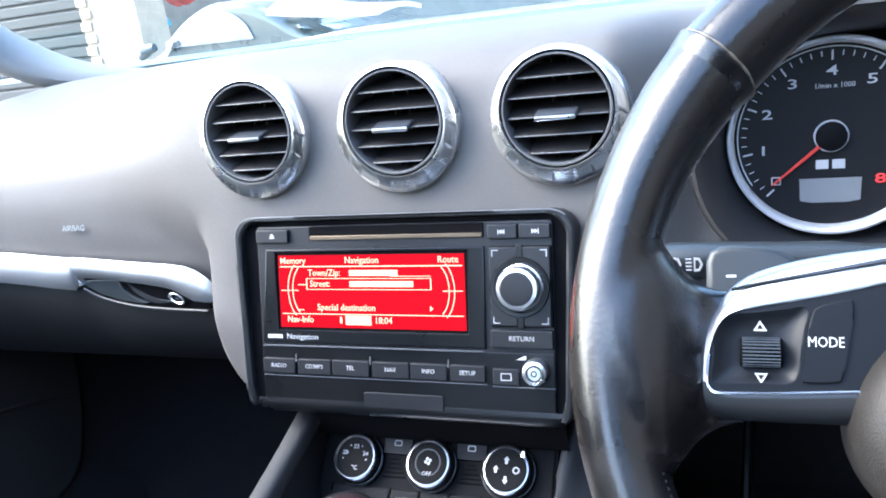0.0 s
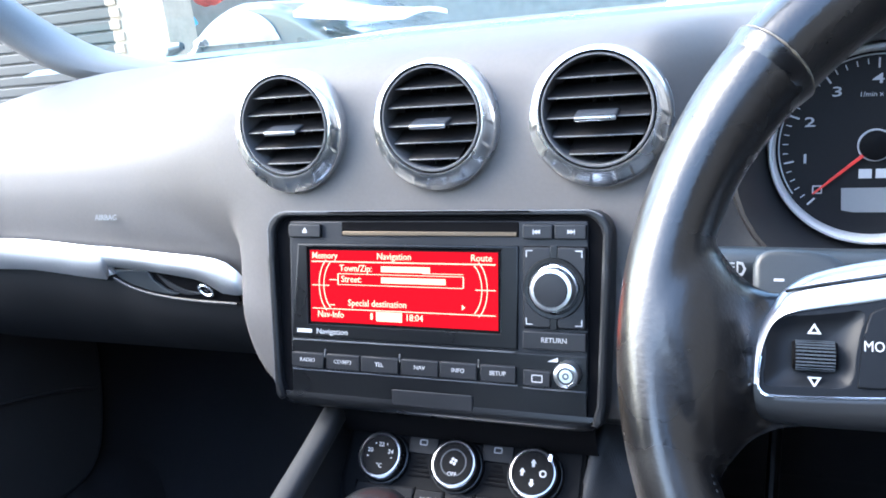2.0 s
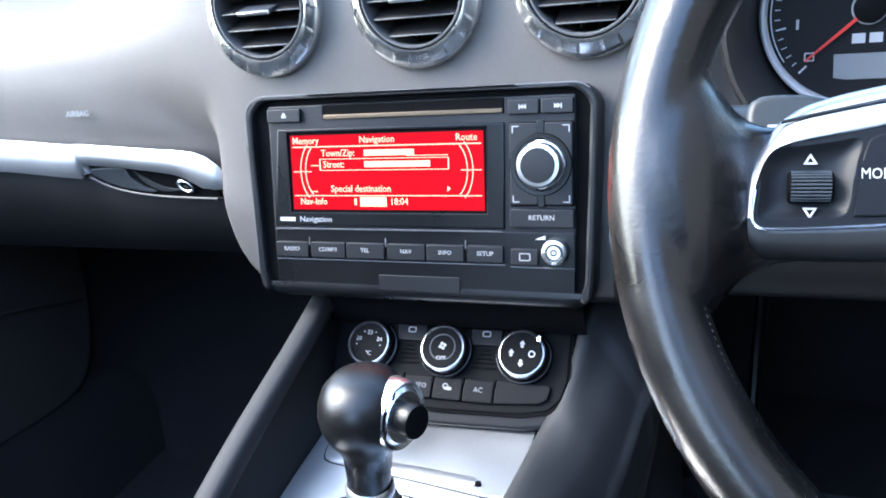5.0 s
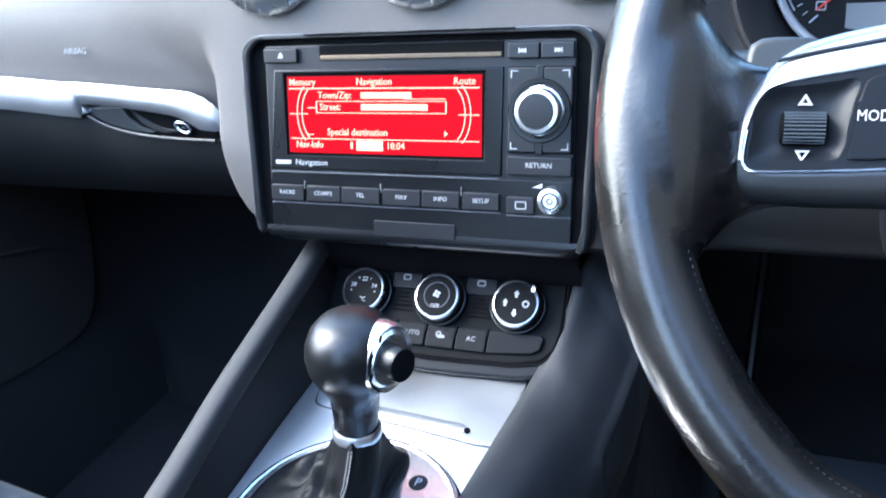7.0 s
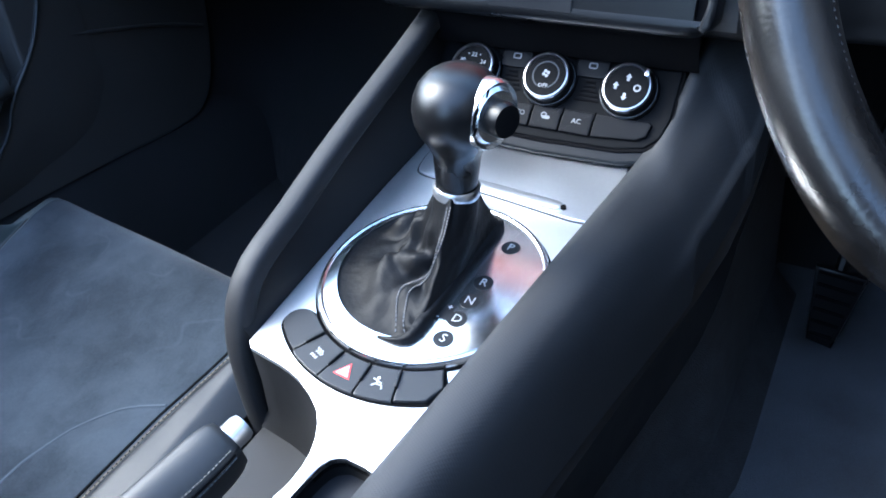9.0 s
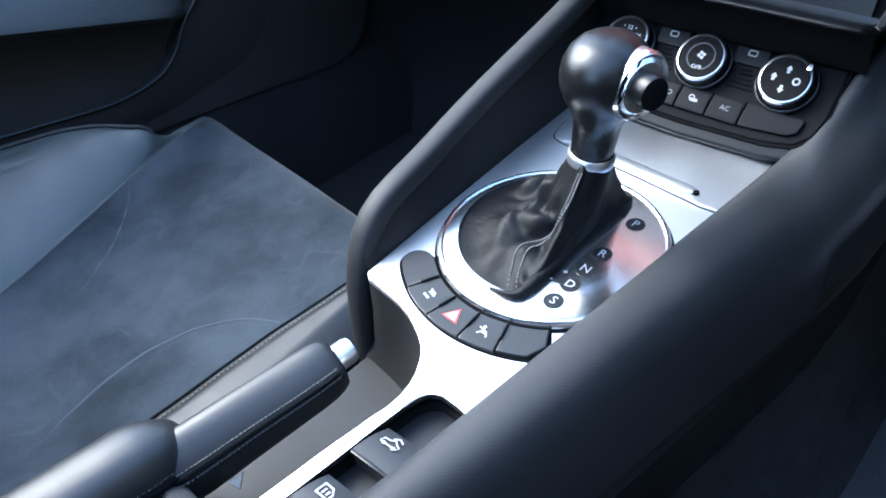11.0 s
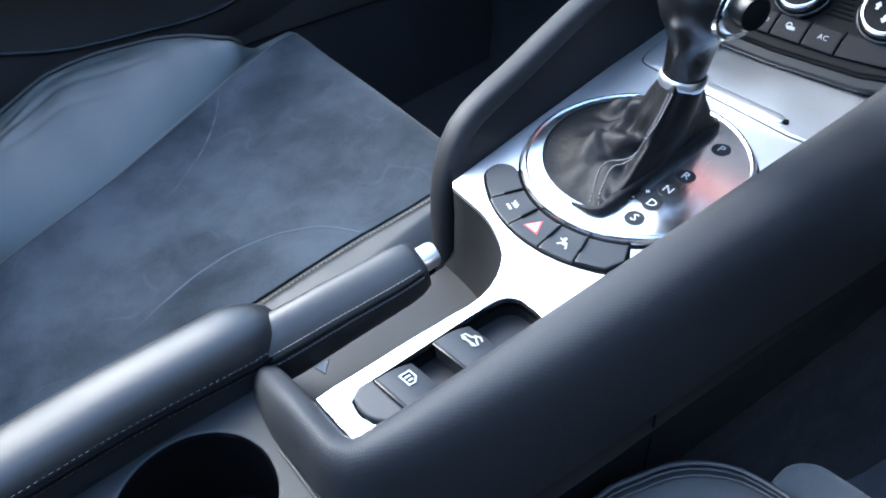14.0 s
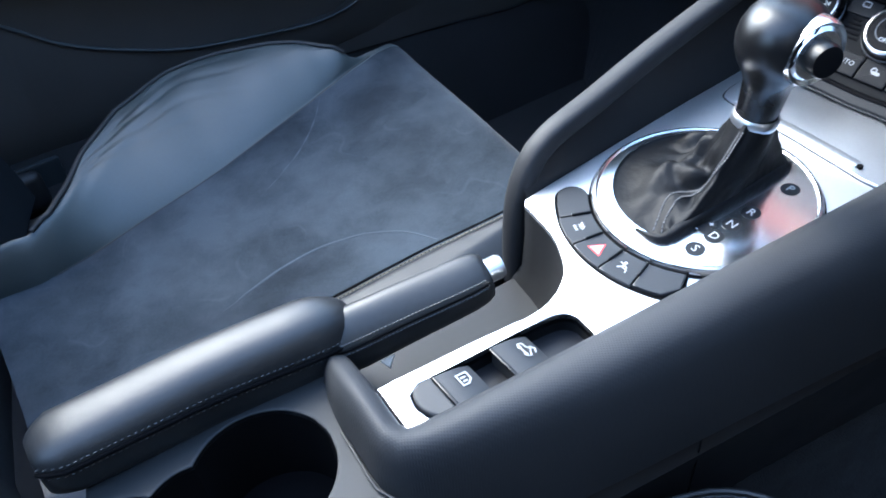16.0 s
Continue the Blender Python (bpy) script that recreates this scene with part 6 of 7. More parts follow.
# ---- cup holder deck and armrest ----
deck = thing("cup_holder", (-0.03, -0.08, 0.38), "grey-black plastic cup holder deck behind the console", "cup holder")
cups = [(0.0, 0.0425), (0.040, 0.031), (0.086, 0.038)]
ax, dirv = Vector((-0.0300, -0.0420)), Vector((0.0, -1.0))
nrm = Vector((dirv.y, -dirv.x))
ss = np.linspace(-0.0424, 0.1239, 90)
half = [max(max(0.0, r * r - (s - c) ** 2) for c, r in cups) ** 0.5 for s in ss]
hole = [tuple(ax + dirv * float(s) + nrm * h) for s, h in zip(ss, half)] + [tuple(ax + dirv * float(s) - nrm * h) for s, h in zip(ss[::-1], half[::-1])]
hole = [p for i, p in enumerate(hole) if (Vector(p) - Vector(hole[i - 1])).length > 2e-4]
dk = [(-0.115, 0.024), (0.046, 0.024), (0.047, -0.02), (0.047, -0.30), (-0.074, -0.30), (-0.077, -0.130), (-0.115, -0.120)]
DK = local((0, 0, 0.4075), (0, 1, 0.03), (0, -0.03, 1))
part("deck", prism(dk, -0.004, 0.0, 0.0015, DK, holes=(hole,)), material("grey_deck_plastic", (0.0110, 0.0128, 0.0146), 0.58, spec=0.3, bump=0.1, bump_scale=1500, dist=0.0003), deck, "smooth grey-black deck")
# Cup walls and floor hold the shade of the well in their colour.
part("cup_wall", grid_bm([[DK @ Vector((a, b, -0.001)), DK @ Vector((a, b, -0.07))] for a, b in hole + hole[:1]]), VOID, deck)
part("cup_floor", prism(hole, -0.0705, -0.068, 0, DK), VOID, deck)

arm = thing("armrest", (-0.118, -0.05, 0.40), "padded black leather centre armrest with stitched edge", "armrest")
rows = []
ay = np.r_[0.052, 0.0505, 0.047, 0.041, 0.034, 0.024, np.linspace(0.008, -0.115, 12), -0.129, -0.137, -0.1415, -0.1440]
for y in ay:
    e = min(1, max(0, (0.0525 - y) / 0.024)) ** 0.5
    e2 = min(1, max(0, (y + 0.1445) / 0.015)) ** 0.5
    f = max(0.05, min(e, e2))
    zs = 0.412 + 0.062 * (0.05 - y)
    cx, w, zt = -0.0965 - 0.030 * (0.04 - y) + 0.0070 * smooth01(-0.06, 0.045, y), 0.0232 * (0.45 + 0.55 * f), zs + (0.036 - 0.085 * (0.05 - y)) * (0.5 + 0.5 * f)
    row = []
    for k in range(28):
        a = 2 * math.pi * k / 28
        c, s = math.cos(a), math.sin(a)
        row.append((cx + w * math.copysign(abs(c) ** 0.8, c), y, zs + (zt - zs if s > 0 else 0.024) * math.copysign(abs(s) ** 0.72, s)))
    rows.append(row)
part("pad", grid_bm(rows, close_u=True, caps=True), GRIP, arm, "smooth padded black leather")
path = [Vector(r[1]) + Vector((0.0006, 0, 0)) for r in rows]
part("piping", tube(path, 0.0017, 0.0015, 8), VOID, arm)
st_ = []
for i in range(len(path) - 1):
    p, q = path[i], path[i + 1]
    m = max(1, int((q - p).length / 0.0032))
    for j in range(m):
        c = p.lerp(q, (j + 0.5) / m)
        for dz in (0.0035, -0.0035):
            st_.append(box((0, 0, 0), (0.0006, 0.0018, 0.0007), 0, Matrix.Translation(c + Vector((0.0002 - (0.0010 if dz > 0 else 0), 0, dz)))))
tagged(part("stitching", join(*st_), SEAMT, arm, "double row of stitches"), kind="stuff")

# ---- passenger seat ----
seat = thing("passenger_seat", (-0.40, 0.1, 0.08), "black leather passenger seat with a charcoal suede centre", "car seat")


SY_ = [-0.16, -0.113, -0.06, -0.005, 0.063, 0.126, 0.2, 0.289, 0.33, 0.37]
SX_ = [-0.450, -0.445, -0.457, -0.470, -0.483, -0.500, -0.519, -0.541, -0.553, -0.560]
CY_ = [-0.16, -0.106, -0.080, -0.056, -0.024, 0.030, 0.103, 0.166, 0.226, 0.262, 0.286, 0.312, 0.37]
CX_ = [-0.470, -0.466, -0.478, -0.508, -0.553, -0.605, -0.640, -0.634, -0.616, -0.594, -0.570, -0.553, -0.566]
seam_x = lambda y: interp(y, SY_, SX_)
crest_x = lambda y: min(interp(y, CY_, CX_), seam_x(y) - 0.006)


inn_x = lambda y: interp(y, [-0.14, 0.0, 0.08, 0.14, 0.20, 0.26, 0.34], [-0.239, -0.237, -0.234, -0.2295, -0.2220, -0.2120, -0.2000])


def front_y(x):
    return 0.392 - 0.12 * max(0, x + 0.56)


def seat_z(x, y):
    """Height of the cushion."""
    z = interp(y, [-0.17, -0.05, 0.10, 0.22, 0.30, 0.340, 0.40], [0.288, 0.290, 0.300, 0.314, 0.325, 0.328, 0.327])
    z -= 0.026 * max(0, 1 - (front_y(x) - y) / 0.030) ** 2.2
    z -= 0.006 * math.cos((x + 0.38) / 0.16 * math.pi * 0.5) * smooth01(0.33, 0.2, y)
    xs_, xc = seam_x(y), crest_x(y)
    if x < xs_:
        u = (xs_ - x) / (xs_ - xc)
        z += (0.048 * min(1, (xs_ - xc) / 0.024) ** 0.8) * interp(y, [0.13, 0.20, 0.25, 0.29, 0.32, 0.345], [1.0, 0.86, 0.74, 0.50, 0.24, 0.0]) * math.sin(min(u, 1.0) * math.pi * 0.5) ** 0.85
        if u > 1:
            z -= 2.2 * (xc - x) ** 1.05
        z += 0.0009 * math.sin(u * 14 - y * 70 + 4 * noise.noise((x * 9, y * 9, 0))) * smooth01(0.35, 0.8, u) * smooth01(1.05, 0.9, u) * smooth01(0.26, 0.05, y) * min(1, (xs_ - xc) / 0.05)
        fade = smooth01(0.24, 0.08, y) * smooth01(0, 0.06, xs_ - xc)
        for c0, slope, depth in ((0.80, 0.6, 0.0013), (0.66, 1.6, 0.0009), (0.52, 2.6, 0.0007), (0.88, -0.2, 0.0011)):
            z -= depth * fade * math.exp(-((u - c0 + slope * (y - 0.05) + 0.03 * math.sin(y * 45)) / 0.022) ** 2)
    inn = max(0, x - inn_x(y))
    z += 0.020 * smooth01(0, 0.03, inn) - 1.2 * max(0, x + 0.177) ** 1.2
    return z + 0.0014 * noise.noise((x * 12, y * 12, 0.3)) + 0.0004 * noise.noise((x * 45, y * 45, 1.3))


def patch(x0, x1, nx=40, ny=80, y_end=-0.165):
    rows = []
    for i in range(nx + 1):
        row = []
        for j in range(ny + 1):
            v = j / ny
            yy = 0.375 - v * (0.375 - y_end)
            a, b = x0(yy), x1(yy)
            x = a + (b - a) * i / nx
            y = front_y(x) - v * (front_y(x) - y_end)
            row.append((x, y, seat_z(x, y)))
        fx, fy, fz = row[0]
        row = [(fx, fy - 0.03, fz - 0.16), (fx, fy - 0.004, fz - 0.07), (fx, fy + 0.003, fz - 0.018)] + row
        rows.append(row)
    return grid_bm(rows)


part("centre_panel", patch(seam_x, inn_x, 60), SUEDE, seat, "charcoal suede centre panel", sharp=80)
part("outer_bolster", patch(lambda y: crest_x(y) - 0.05, seam_x, 70), BOLSTER, seat, "creased black leather side bolster", sharp=80)
part("inner_bolster", patch(inn_x, lambda y: -0.150, 24), LEATHER, seat, "black leather side bolster", sharp=80)


def over(xf, y0, y1, n, up):
    pts = []
    for k in range(n + 1):
        y = y0 + (y1 - y0) * k / n
        pts.append(Vector((xf(y), y, seat_z(xf(y), y) + up)))
    return pts


part("seam_line", tube(over(lambda y: seam_x(y) + 0.001, 0.33, -0.10, 60, 0.0), 0.0009, 0.0006, 8), DARK, seat)
part("piping", tube(over(lambda y: crest_x(y) + 0.001, 0.300, -0.10, 80, 0.0008), 0.0030, 0.0026, 10), DARK, seat)
part("seam_line", tube(over(lambda y: inn_x(y) - 0.0005, 0.34, -0.14, 60, 0.0004), 0.0014, 0.0010, 8), VOID, seat)
curve = spline([(-0.285, -0.15, 0), (-0.288, 0.000, 0), (-0.297, 0.042, 0), (-0.304, 0.078, 0), (-0.304, 0.112, 0), (-0.298, 0.135, 0), (-0.287, 0.160, 0), (-0.268, 0.182, 0), (-0.250, 0.195, 0), (-0.2255, 0.206, 0)], 90)
taper = np.array([0.0013 * smooth01(0.0, 0.06, p[1]) + 0.00005 for p in curve])
part("insert_seam", tube([Vector((p[0], p[1], seat_z(p[0], p[1]) + 0.0002)) for p in curve], taper, taper * 0.4, 8), NAP, seat, "pale seam line in the suede")
crease = spline([(-0.532, 0.2480, 0), (-0.4990, 0.2235, 0), (-0.4745, 0.2000, 0), (-0.4550, 0.1765, 0), (-0.4420, 0.1553, 0), (-0.4302, 0.1362, 0), (-0.4181, 0.1121, 0)], 50)
taper = np.array([0.0013 * math.sin(math.pi * (0.04 + 0.92 * k / 49)) * (0.55 + 0.45 * math.sin(k * 0.9)) + 0.00005 for k in range(50)])
part("crease", tube([Vector((p[0], p[1], seat_z(p[0], p[1]) + 0.0001)) for p in crease], taper, taper * 0.35, 8), NAP, seat, "pale crease in the suede")
pts = over(lambda y: inn_x(y) + 0.0088, 0.34, -0.14, 118, 0.0006) + over(lambda y: inn_x(y) + 0.0122, 0.34, -0.14, 118, 0.0006)
tagged(part("stitching", join(*[box((0, 0, 0), (0.0013, 0.0027, 0.0010), 0, Matrix.Translation(p)) for p in pts]), TAN, seat, "grey stitched seam"), kind="stuff")
part("seam_line", tube(over(lambda y: inn_x(y) + 0.0105, 0.34, -0.14, 60, 0.0004), 0.0010, 0.0007, 8), VOID, seat)
# Unseen backrest, set well forward so the rear of the cushion darkens.
rows = []
for z in np.linspace(0, 1, 14):
    row = []
    for x in np.linspace(-0.66, -0.15, 30):
        y = interp(x, [-0.66, -0.61, -0.55, -0.49, -0.44, -0.33, -0.25, -0.20, -0.15], [-0.05, -0.07, -0.09, -0.105, -0.125, -0.148, -0.162, -0.150, -0.14])
        row.append((x, y - 0.012 - 0.13 * z ** 0.9, 0.25 + 0.76 * z))
    rows.append(row)
bm = grid_bm(rows)
bmesh.ops.translate(bm, vec=(0, -0.02, 0), verts=bm.verts)
bmesh.ops.solidify(bm, geom=bm.faces[:], thickness=-0.08)
part("backrest", bm, LEATHER, seat, "black leather backrest added out of view to shade the cushion", sharp=80)
part("seat_lever", box((-0.668, -0.098, 0.252), (0.022, 0.062, 0.052), 0.0105, segs=4), DARK, seat, "rounded black seat lever")
part("seat_base", box((-0.41, 0.10, 0.165), (0.44, 0.44, 0.17), 0.02), DARK, seat)

# edge of the driver's seat
ds = thing("driver_seat", (0.42, -0.2, 0.08), "black leather driver's seat with piped bolster", "car seat")
rows = []
DSX = [(0.30, -0.35), (0.17, -0.30), (0.108, -0.18), (0.090, -0.05), (0.086, 0.06), (0.0912, 0.138), (0.0979, 0.161), (0.1092, 0.186), (0.1286, 0.205), (0.1524, 0.213), (0.20, 0.212), (0.30, 0.20)]
for p in spline([(a, b, 0.34) for a, b in DSX], 80):
    c = Vector((0.36, -0.05, 0.34))
    o = (Vector(p) - c)
    o.z = 0
    o.normalize()
    P = Vector(p)
    rows.append([P + o * 0.012 + Vector((0, 0, -0.16)), P + o * 0.012 + Vector((0, 0, -0.05)), P + o * 0.006 + Vector((0, 0, -0.012)), P, P - o * 0.012 + Vector((0, 0, 0.003)), P - o * 0.035 + Vector((0, 0, -0.004)), P - o * 0.07 + Vector((0, 0, -0.024)), P - o * 0.12 + Vector((0, 0, -0.03))])
for off in (0.004, 0.009):
    part("stitching", tube([r[3].lerp(r[4], off / 0.012) + Vector((0, 0, 0.0006)) for r in rows], 0.0006, 0.0006, 6), SEAMT, ds)
bm = prism(rrect(0.154, -0.20, 0.50, 0.253, 0.022, 6), 0.22, 0.340, 0.010, segs=4)
part("centre_panel", bm, SUEDE, ds, "charcoal suede centre panel")
part("cushion", grid_bm(rows), LEATHER, ds, sharp=80)
part("piping", tube([Vector(r[3]) + Vector((0, 0, 0.001)) for r in rows], 0.0022, 0.0022, 8), LEATHER, ds)

# Backrest out of view, added to block sky light from behind the driver's side.
rows = []
for z in np.linspace(0, 1, 12):
    rows.append([(x, -0.29 - 0.10 * z - 0.05 * (1 - ((x - 0.42) / 0.25) ** 2), 0.30 + 0.80 * z) for x in np.linspace(0.18, 0.66, 16)])
bm = grid_bm(rows)
bmesh.ops.solidify(bm, geom=bm.faces[:], thickness=-0.09)
part("backrest", bm, LEATHER, ds, sharp=80)

# ---- passenger door ----
door = thing("door_1", (-0.74, 0.2, 0.1), "black car door panel with a curved lip round its recessed pull", "car door", kind="structure")
LY = [-0.60, -0.10, -0.036, 0.011, 0.067, 0.151, 0.25, 0.33, 0.394, 0.427, 0.448, 0.508, 0.548, 0.58]
LZ = [0.52, 0.47, 0.437, 0.401, 0.374, 0.346, 0.331, 0.323, 0.332, 0.357, 0.388, 0.447, 0.537, 0.70]
lip = spline([(-0.695, a, b) for a, b in zip(LY, LZ)], 70)
rows = []
for p in lip:
    zb = interp(p[1], [0.4, 0.48, 0.6, 0.7], [0.262, 0.251, 0.236, 0.233])
    rows.append([(-0.735, p[1], zb - 0.03), (-0.712, p[1], zb), (-0.700, p[1], zb + (p[2] - zb) * 0.3), (-0.697, p[1], zb + (p[2] - zb) * 0.8), p, (-0.704, p[1], p[2] - 0.002), (-0.742, p[1], p[2] - 0.028), (-0.750, p[1], p[2] + 0.03), (-0.752, p[1], max(0.72, p[2] + 0.06)), (-0.765, p[1], max(0.742, p[2] + 0.08))])
part("panel", grid_bm(rows), DOOR, door, "dark grained door skin", sharp=50)
part("lip", tube(lip, 0.0024, 0.0024, 10), STALK, door, "smooth lip round the recess")
DP = Matrix(((0, 0, 1, -0.7075), (1, 0, 0, 0), (0, 1, 0, 0), (0, 0, 0, 1)))
edge = [tuple(p[:2]) for p in spline([(0.20, 0.266, 0), (0.36, 0.260, 0), (0.470, 0.252, 0), (0.565, 0.244, 0), (0.640, 0.235, 0), (0.695, 0.232, 0), (0.730, 0.240, 0), (0.757, 0.265, 0), (0.774, 0.308, 0), (0.788, 0.360, 0), (0.794, 0.420, 0), (0.790, 0.56, 0)], 56)]
part("front_panel", prism(edge + [(0.780, 0.66), (0.50, 0.66), (0.48, 0.40), (0.44, 0.34), (0.38, 0.31), (0.20, 0.31)], -0.03, 0.005, 0.0045, DP, segs=4), DOOR, door, "dark grained front of the door skin")
part("panel_edge", tube([(-0.7055, a - 0.002, b + 0.002) for a, b in edge[22:]], 0.0034, 0.0034, 8), STALK, door, "smooth rounded edge of the door skin")
rows3 = []
for y in np.linspace(-0.30, 0.452, 30):
    z, e = 0.452 - 0.235 * (y - 0.21), smooth01(0.455, 0.43, y)
    rows3.append([(-0.750, y, z - 0.010), (-0.700, y, z - 0.004), (-0.682 - 0.012 * (1 - e), y, z - 0.002), (-0.677 - 0.016 * (1 - e), y, z + 0.004), (-0.680 - 0.016 * (1 - e), y, z + 0.012), (-0.700, y, z + 0.034), (-0.722, y, z + 0.060), (-0.745, y, z + 0.095)])
part("door_armrest", grid_bm(rows3, caps=True), material("door_armrest_skin", (0.040, 0.043, 0.044), 0.55, bump=0.1, bump_scale=1400, dist=0.0003), door, "grey door armrest above the pocket", sharp=60)
part("panel_crease", tube(spline([(-0.701, 0.512, 0.437), (-0.7005, 0.60, 0.415), (-0.7005, 0.70, 0.385), (-0.702, 0.775, 0.355)], 14), 0.0025, 0.0025, 8), DOOR, door)
part("sill_trim", tube(spline([(-0.700, -0.5, 0.215), (-0.694, 0.0, 0.215), (-0.690, 0.24, 0.215)], 12), 0.018, 0.018, 14), STALK, door, "grey sill trim")
part("sill_plate", box((-0.693, -0.19, 0.232), (0.008, 0.30, 0.080), 0.003), STALK, door, "pale grey sill plate")
sill = []
for y in np.linspace(-0.55, 0.95, 40):
    z = interp(y, [-0.55, 0.2, 0.47, 0.66, 0.75, 0.95], [0.275, 0.274, 0.262, 0.246, 0.240, 0.240])
    sill.append([(-0.722, y, z + 0.02), (-0.712, y, z), (-0.700, y, z - 0.022), (-0.680, y, z - 0.050), (-0.662, y, 0.14), (-0.65, y, 0.075)])
part("sill_carpet", grid_bm(sill), CARPET, door)
door2 = thing("door_2", (0.74, 0.2, 0.1), "black driver's door panel", "car door", kind="structure")
part("panel", grid_bm([[(-p[0], p[1], p[2]) for p in r] for r in rows]), DARK, door2, sharp=70)

# ---- footwells ----
solid("floor_mat", box((0.36, 0.55, 0.088), (0.42, 0.62, 0.012), 0.004), material("blue_black_mat", (0.045, 0.052, 0.064), 0.97, var=0.4, fine=700, bump=0.9, bump_scale=1100, dist=0.002), (0.36, 0.55, 0.082), "dark pile mat in the driver's footwell", "floor mat")
ped = thing("brake_pedal", (0.22, 0.70, 0.10), "black rubber pedal in the driver's footwell", "pedal")
PD = local((0.2205, 0.70, 0.166), (0.08, 0.35, 1), (0.0, -1, 0.35))
part("pad", prism([(-0.012, -0.040), (0.016, -0.043), (0.027, 0.045), (-0.026, 0.045)], -0.006, 0.006, 0.003, PD), PIANO, ped)
part("arm", tube(spline([(0.222, 0.715, 0.19), (0.23, 0.78, 0.33), (0.24, 0.82, 0.50)], 8), 0.007, 0.010, 10), PIANO, ped)
part("pad_ribs", join(*[box((0.001, -0.030 + 0.014 * i, 0.0065), (0.024 + 0.004 * i, 0.004, 0.003), 0.001, PD) for i in range(6)]), VOID, ped)

# ---- windscreen edge, pillar, bonnet ----
pp = spline([(-0.40, 0.80, 0.797), (-0.47, 0.76, 0.803), (-0.54, 0.735, 0.822), (-0.60, 0.71, 0.865), (-0.66, 0.65, 0.95), (-0.70, 0.52, 1.12)], 24)
bm = tube(pp, np.linspace(0.05, 0.05, 24), np.linspace(0.008, 0.045, 24), 18, 2.4)
solid("pillar_trim", bm, material("pale_grey_pillar", (0.085, 0.09, 0.094), 0.55, bump=0.1), (-0.55, 0.74, 0.8), "pale grey windscreen pillar trim", "pillar", kind="structure")
rows = [[(x, 1.04 - 0.20 * (x / 0.7) ** 2, 0.808), (x, 1.065 - 0.20 * (x / 0.7) ** 2, 0.8145), (x, 1.10 - 0.20 * (x / 0.7) ** 2, 0.8135), (x, 1.13 - 0.20 * (x / 0.7) ** 2, 0.80)] for x in np.linspace(-0.74, 0.74, 24)]
solid("trim_windscreen", grid_bm(rows), material("teal_black_edge", (0.03, 0.10, 0.105), 0.3, bump=0), (0, 1.05, 0.81), "dark green edge at the foot of the windscreen", "windscreen edge", kind="structure")
GLASS = bpy.data.materials.new("windscreen_glass")
GLASS.use_nodes = True
gn, gl = GLASS.node_tree.nodes, GLASS.node_tree.links
gn.remove(gn["Principled BSDF"])
clear, gloss, mixg = gn.new("ShaderNodeBsdfTransparent"), gn.new("ShaderNodeBsdfGlossy"), gn.new("ShaderNodeMixShader")
clear.inputs["Color"].default_value, gloss.inputs["Roughness"].default_value = (0.90, 0.965, 0.95, 1), 0.02
mixg.inputs[0].default_value = 0.07
gl.new(clear.outputs[0], mixg.inputs[1])
gl.new(gloss.outputs[0], mixg.inputs[2])
gl.new(mixg.outputs[0], gn["Material Output"].inputs["Surface"])
rows = []
for k in range(13):
    u = k / 12
    hw = 0.715 - 0.105 * u
    rows.append([(hw * q, (1.085 - 0.195 * q * q) * (1 - u) + (0.395 + 0.03 * q * q) * u, 0.8155 + (1.172 - 0.8155) * u + 0.05 * math.sin(math.pi * u) - 0.012 * q * q * u) for q in np.linspace(-1, 1, 25)])
glass = solid("windscreen", grid_bm(rows), GLASS, (0, 0.9, 0.81), "clear faintly green windscreen glass", "windscreen", kind="structure")
glass.visible_shadow = False
rows = []
for x in np.linspace(-0.85, 0.85, 30):
    e = abs(x / 0.85)
    rows.append([(x, y, 0.79 + 0.018 * math.sin(math.pi * min(1, (y - 1.1) / 1.2)) - 0.10 * max(0, e - 0.55) ** 2 - 0.16 * max(0, y - 1.7) ** 2) for y in np.linspace(1.10 - 0.2 * e, 2.15, 20)])
solid("bonnet", grid_bm(rows), material("silver_paint", (0.6, 0.62, 0.64), 0.25, metal=0.3, coat=1.0, bump=0), (0, 1.5, 0.7), "pale silver bonnet of the car", "bonnet")

# ---- garage and parked car ahead ----
BRICK = material("pale_brick", (0.36, 0.29, 0.22), 0.9, var=0.25, fine=40, big=6, bump=0.4, bump_scale=60, dist=0.004)
RENDER = material("white_render", (0.75, 0.74, 0.70), 0.9, var=0.08, bump=0.2, bump_scale=40)
house = thing("garage", (-3.5, 5.2, -0.25), "pale brick garage with a grey roller door and an open bay", "garage")
part("wall", join(box((-4.18, 5.2, 0.95), (0.52, 0.34, 2.4)), box((-1.2, 5.2, 2.4), (8.4, 0.34, 0.6)), box((2.2, 5.2, 0.95), (3.0, 0.34, 2.4))), BRICK, house, "pale brick wall and pier")
for i in range(20):
    part("brick", box((-4.40 + 0.02 * (i % 2), 5.02, -0.1 + 0.09 * i), (0.10, 0.02, 0.066), 0.006), BRICK, house)
rd = part("roller_door", box((-5.7, 5.3, 0.95), (2.5, 0.04, 2.4)), material("roller_steel", (0.020, 0.024, 0.027), 0.5, bump=0.1), house, "dark grey slatted roller door")
for i in range(24):
    part("slat", box((-5.7, 5.27, -0.15 + 0.095 * i), (2.5, 0.03, 0.082), 0.012), rd.data.materials[0], rd)
part("bay_back", box((-2.9, 6.6, 0.95), (5.0, 0.1, 2.4)), material("grey_bay_wall", (0.10, 0.115, 0.125), 0.9, var=0.2), house, "pale back wall of the open bay")
part("bay_floor", box((-2.2, 6.8, -0.24), (3.6, 3.2, 0.04)), RENDER, house)
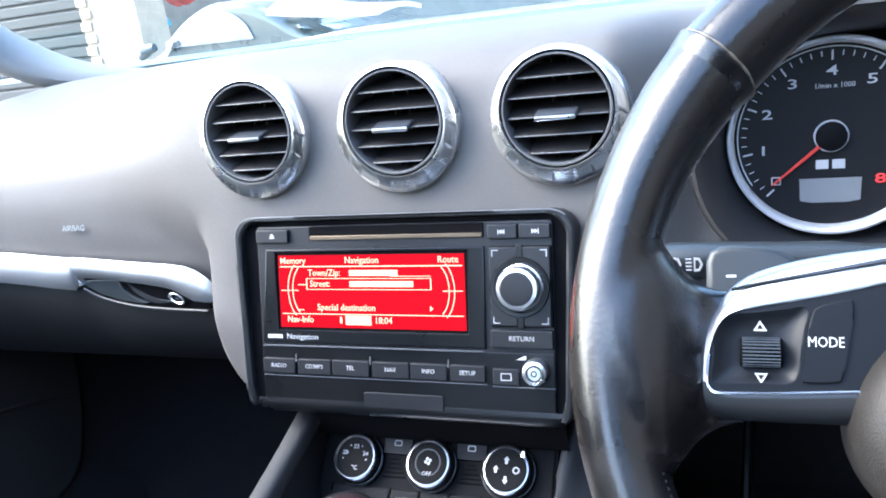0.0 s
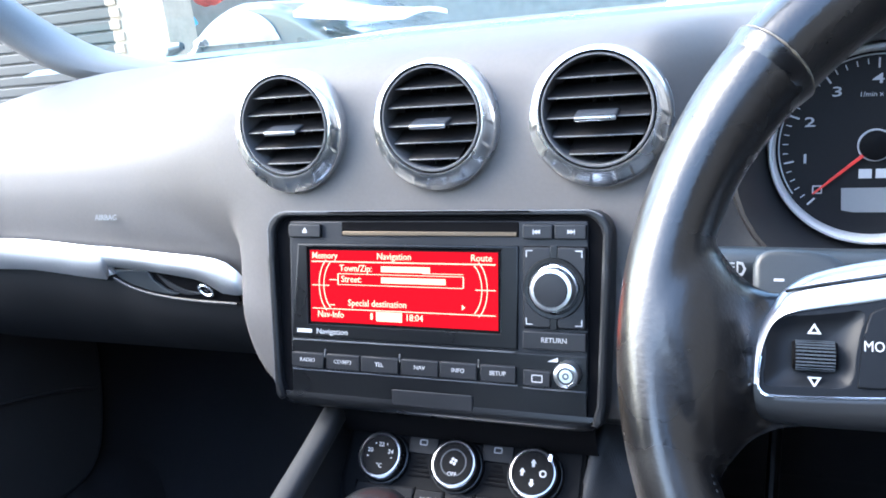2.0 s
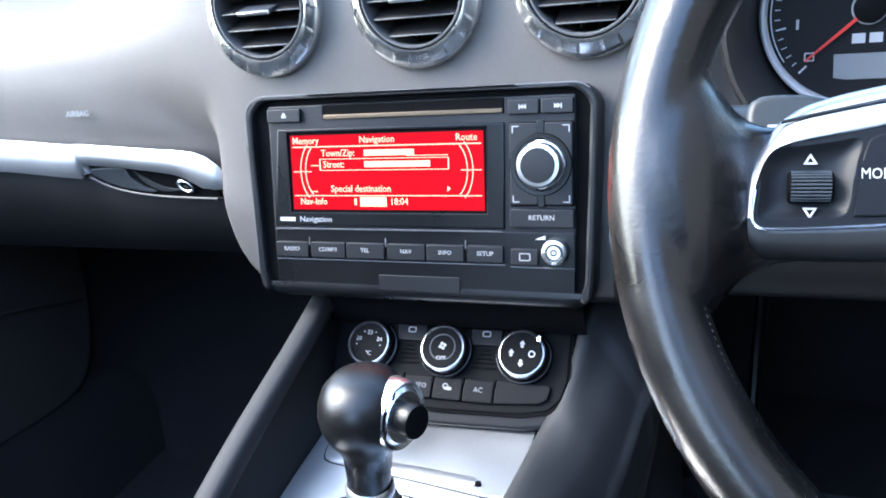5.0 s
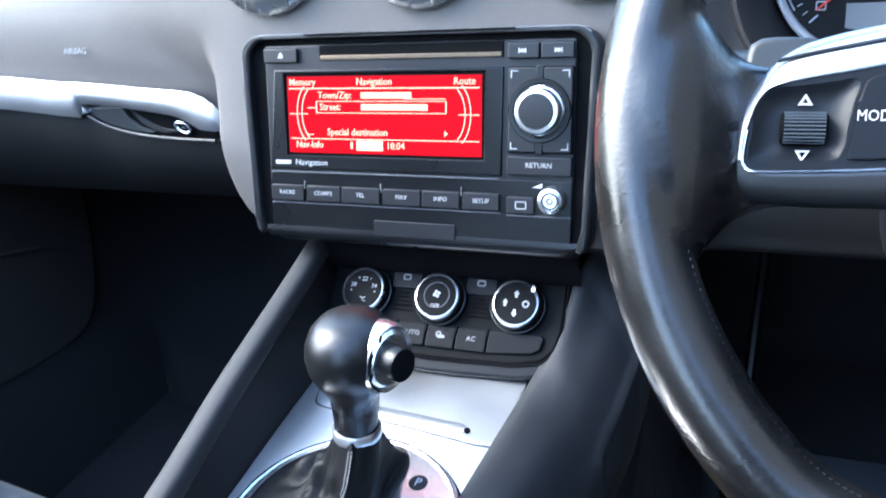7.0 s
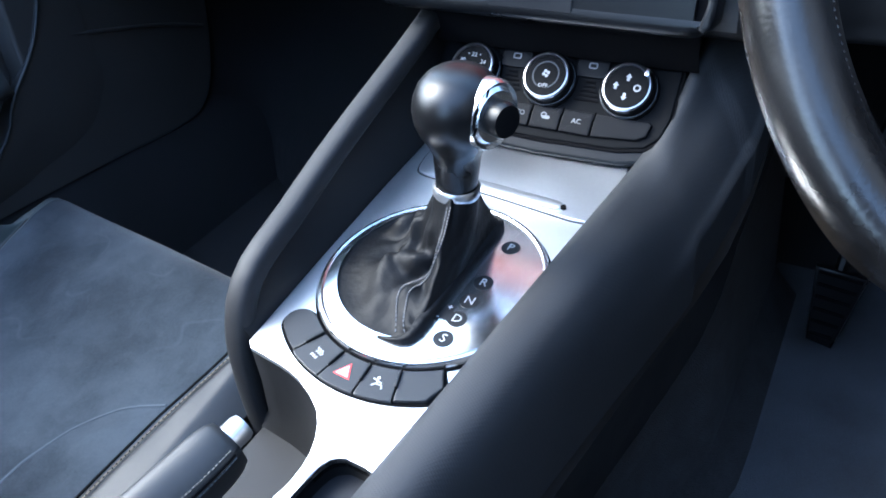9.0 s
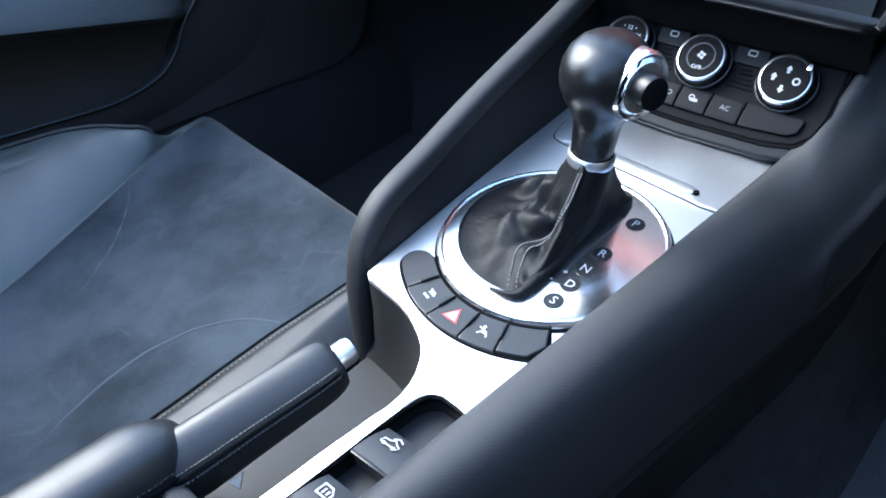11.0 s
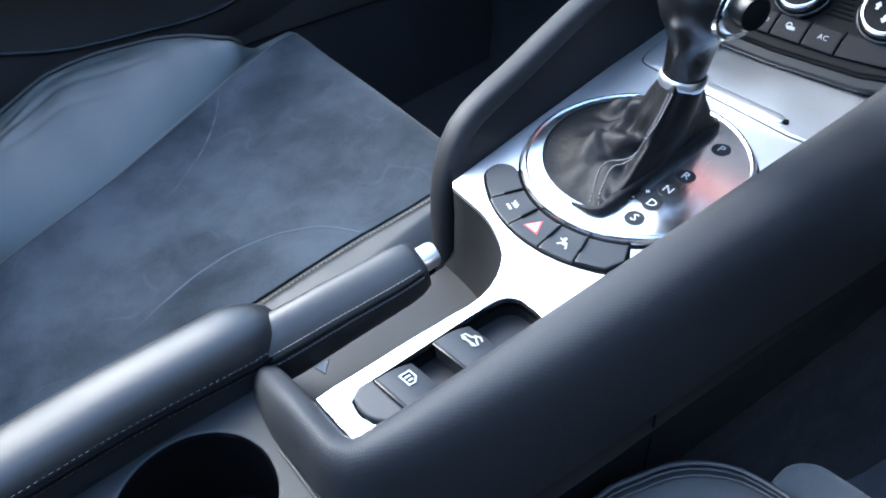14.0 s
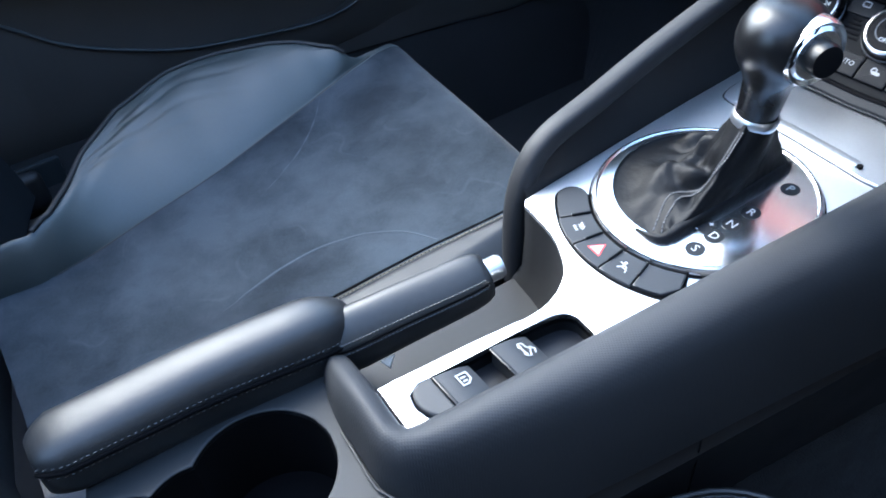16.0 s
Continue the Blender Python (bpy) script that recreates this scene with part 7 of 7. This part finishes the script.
BAY = [("storage_bag", (-4.60, 6.0, 1.10), 0.11, 0.10, (0.10, 0.20, 0.42), "faded blue bag hanging in the garage"), ("red_blanket", (-4.20, 6.0, 1.21), 0.24, 0.12, (0.60, 0.08, 0.07), "red blanket hung over a garage rail"), ("plastic_cone", (-4.40, 5.9, 1.02), 0.075, 0.10, (0.08, 0.42, 0.75), "bright blue plastic cone on a garage shelf")]
for name, c, rw, rh, col, lab in BAY:
    rows = []
    for i in range(13):
        u = i / 12
        wide = (1 - u) ** 0.9 if name == "plastic_cone" else math.sin(math.pi * min(0.98, 0.06 + 0.9 * u)) ** 0.6
        rows.append([(c[0] + rw * wide * math.cos(a) * (1 + 0.12 * math.sin(3 * a + 4 * u)), c[1] + 0.10 * wide * math.sin(a), c[2] - rh + 2 * rh * u + 0.02 * math.sin(2 * a)) for a in np.linspace(0, 2 * math.pi, 20, endpoint=False)])
    solid(name, grid_bm(rows, close_u=True, caps=True), material(name + "_cloth", col, 0.7, var=0.3, big=6), (c[0], c[1], c[2] - rh), lab, name.replace("_", " "))
solid("garden_tool", tube([(-4.52, 5.9, 0.72), (-4.47, 5.9, 0.86), (-4.50, 5.9, 0.95)], 0.018, 0.018, 8), material("dark_tool", (0.03, 0.03, 0.03), 0.6), (-4.5, 5.9, 0.72), "dark bent tool leaning in the garage", "garden tool")

pc = thing("parked_car", (-1.6, 3.6, -0.25), "grey parked car seen over the bonnet", "car")
roof = [(p[0], p[2]) for p in spline([(-2.32, 0, 0.735), (-2.2478, 0, 0.7784), (-2.1643, 0, 0.8579), (-2.0492, 0, 0.9221), (-1.9263, 0, 0.9542), (-1.7564, 0, 0.9400), (-1.6241, 0, 0.8800), (-1.5214, 0, 0.8129), (-1.40, 0, 0.775), (-1.10, 0, 0.76)], 40)]
prof = [(-2.60, -0.25), (-2.62, 0.55), (-2.55, 0.70)] + roof + [(-0.92, 0.60), (-0.90, -0.25)]
CP = Matrix(((1, 0, 0, 0), (0, 0, -1, 3.1), (0, 1, 0, 0), (0, 0, 0, 1)))
part("body", prism(prof[::-1], -1.2, 0.0, 0.04, CP, segs=3), material("dark_grey_paint", (0.035, 0.045, 0.052), 0.3, coat=0.8, bump=0), pc, "dark grey painted body")
part("window", prism([tuple(p[:2]) for p in spline([(-2.19, 0.785, 0), (-2.1547, 0.8319, 0), (-2.0456, 0.8972, 0), (-1.9532, 0.9278, 0), (-1.8466, 0.9082, 0), (-1.7766, 0.8609, 0), (-1.7485, 0.8102, 0), (-1.7368, 0.7802, 0)], 26)][::-1], 0.0, 0.012, 0.004, CP), material("window_glass_grey", (0.34, 0.36, 0.38), 0.08, metal=0.8, bump=0), pc, "pale reflecting side window")
part("mirror", tube([(-2.30, 3.02, 0.765), (-2.25, 3.0, 0.79), (-2.20, 3.0, 0.80)], [0.02, 0.035, 0.02], [0.02, 0.03, 0.018], 12), pc.children[0].data.materials[0], pc, "dark door mirror")
rows = []
for k in range(12):
    u = k / 11
    rows.append([(-1.5686 + 0.50 * u, 2.95 + 0.5 * v, 0.838 + 0.075 * (1 - u) ** 1.5 * (1 - (2 * v - 1) ** 2 * 0.3) + 0.02 * math.sin(math.pi * v)) for v in np.linspace(0, 1, 8)])
bm = grid_bm(rows)
bmesh.ops.solidify(bm, geom=bm.faces[:], thickness=0.02)
part("bonnet", bm, material("white_paint", (0.8, 0.8, 0.8), 0.3, coat=0.8, bump=0), pc, "white sunlit panel")
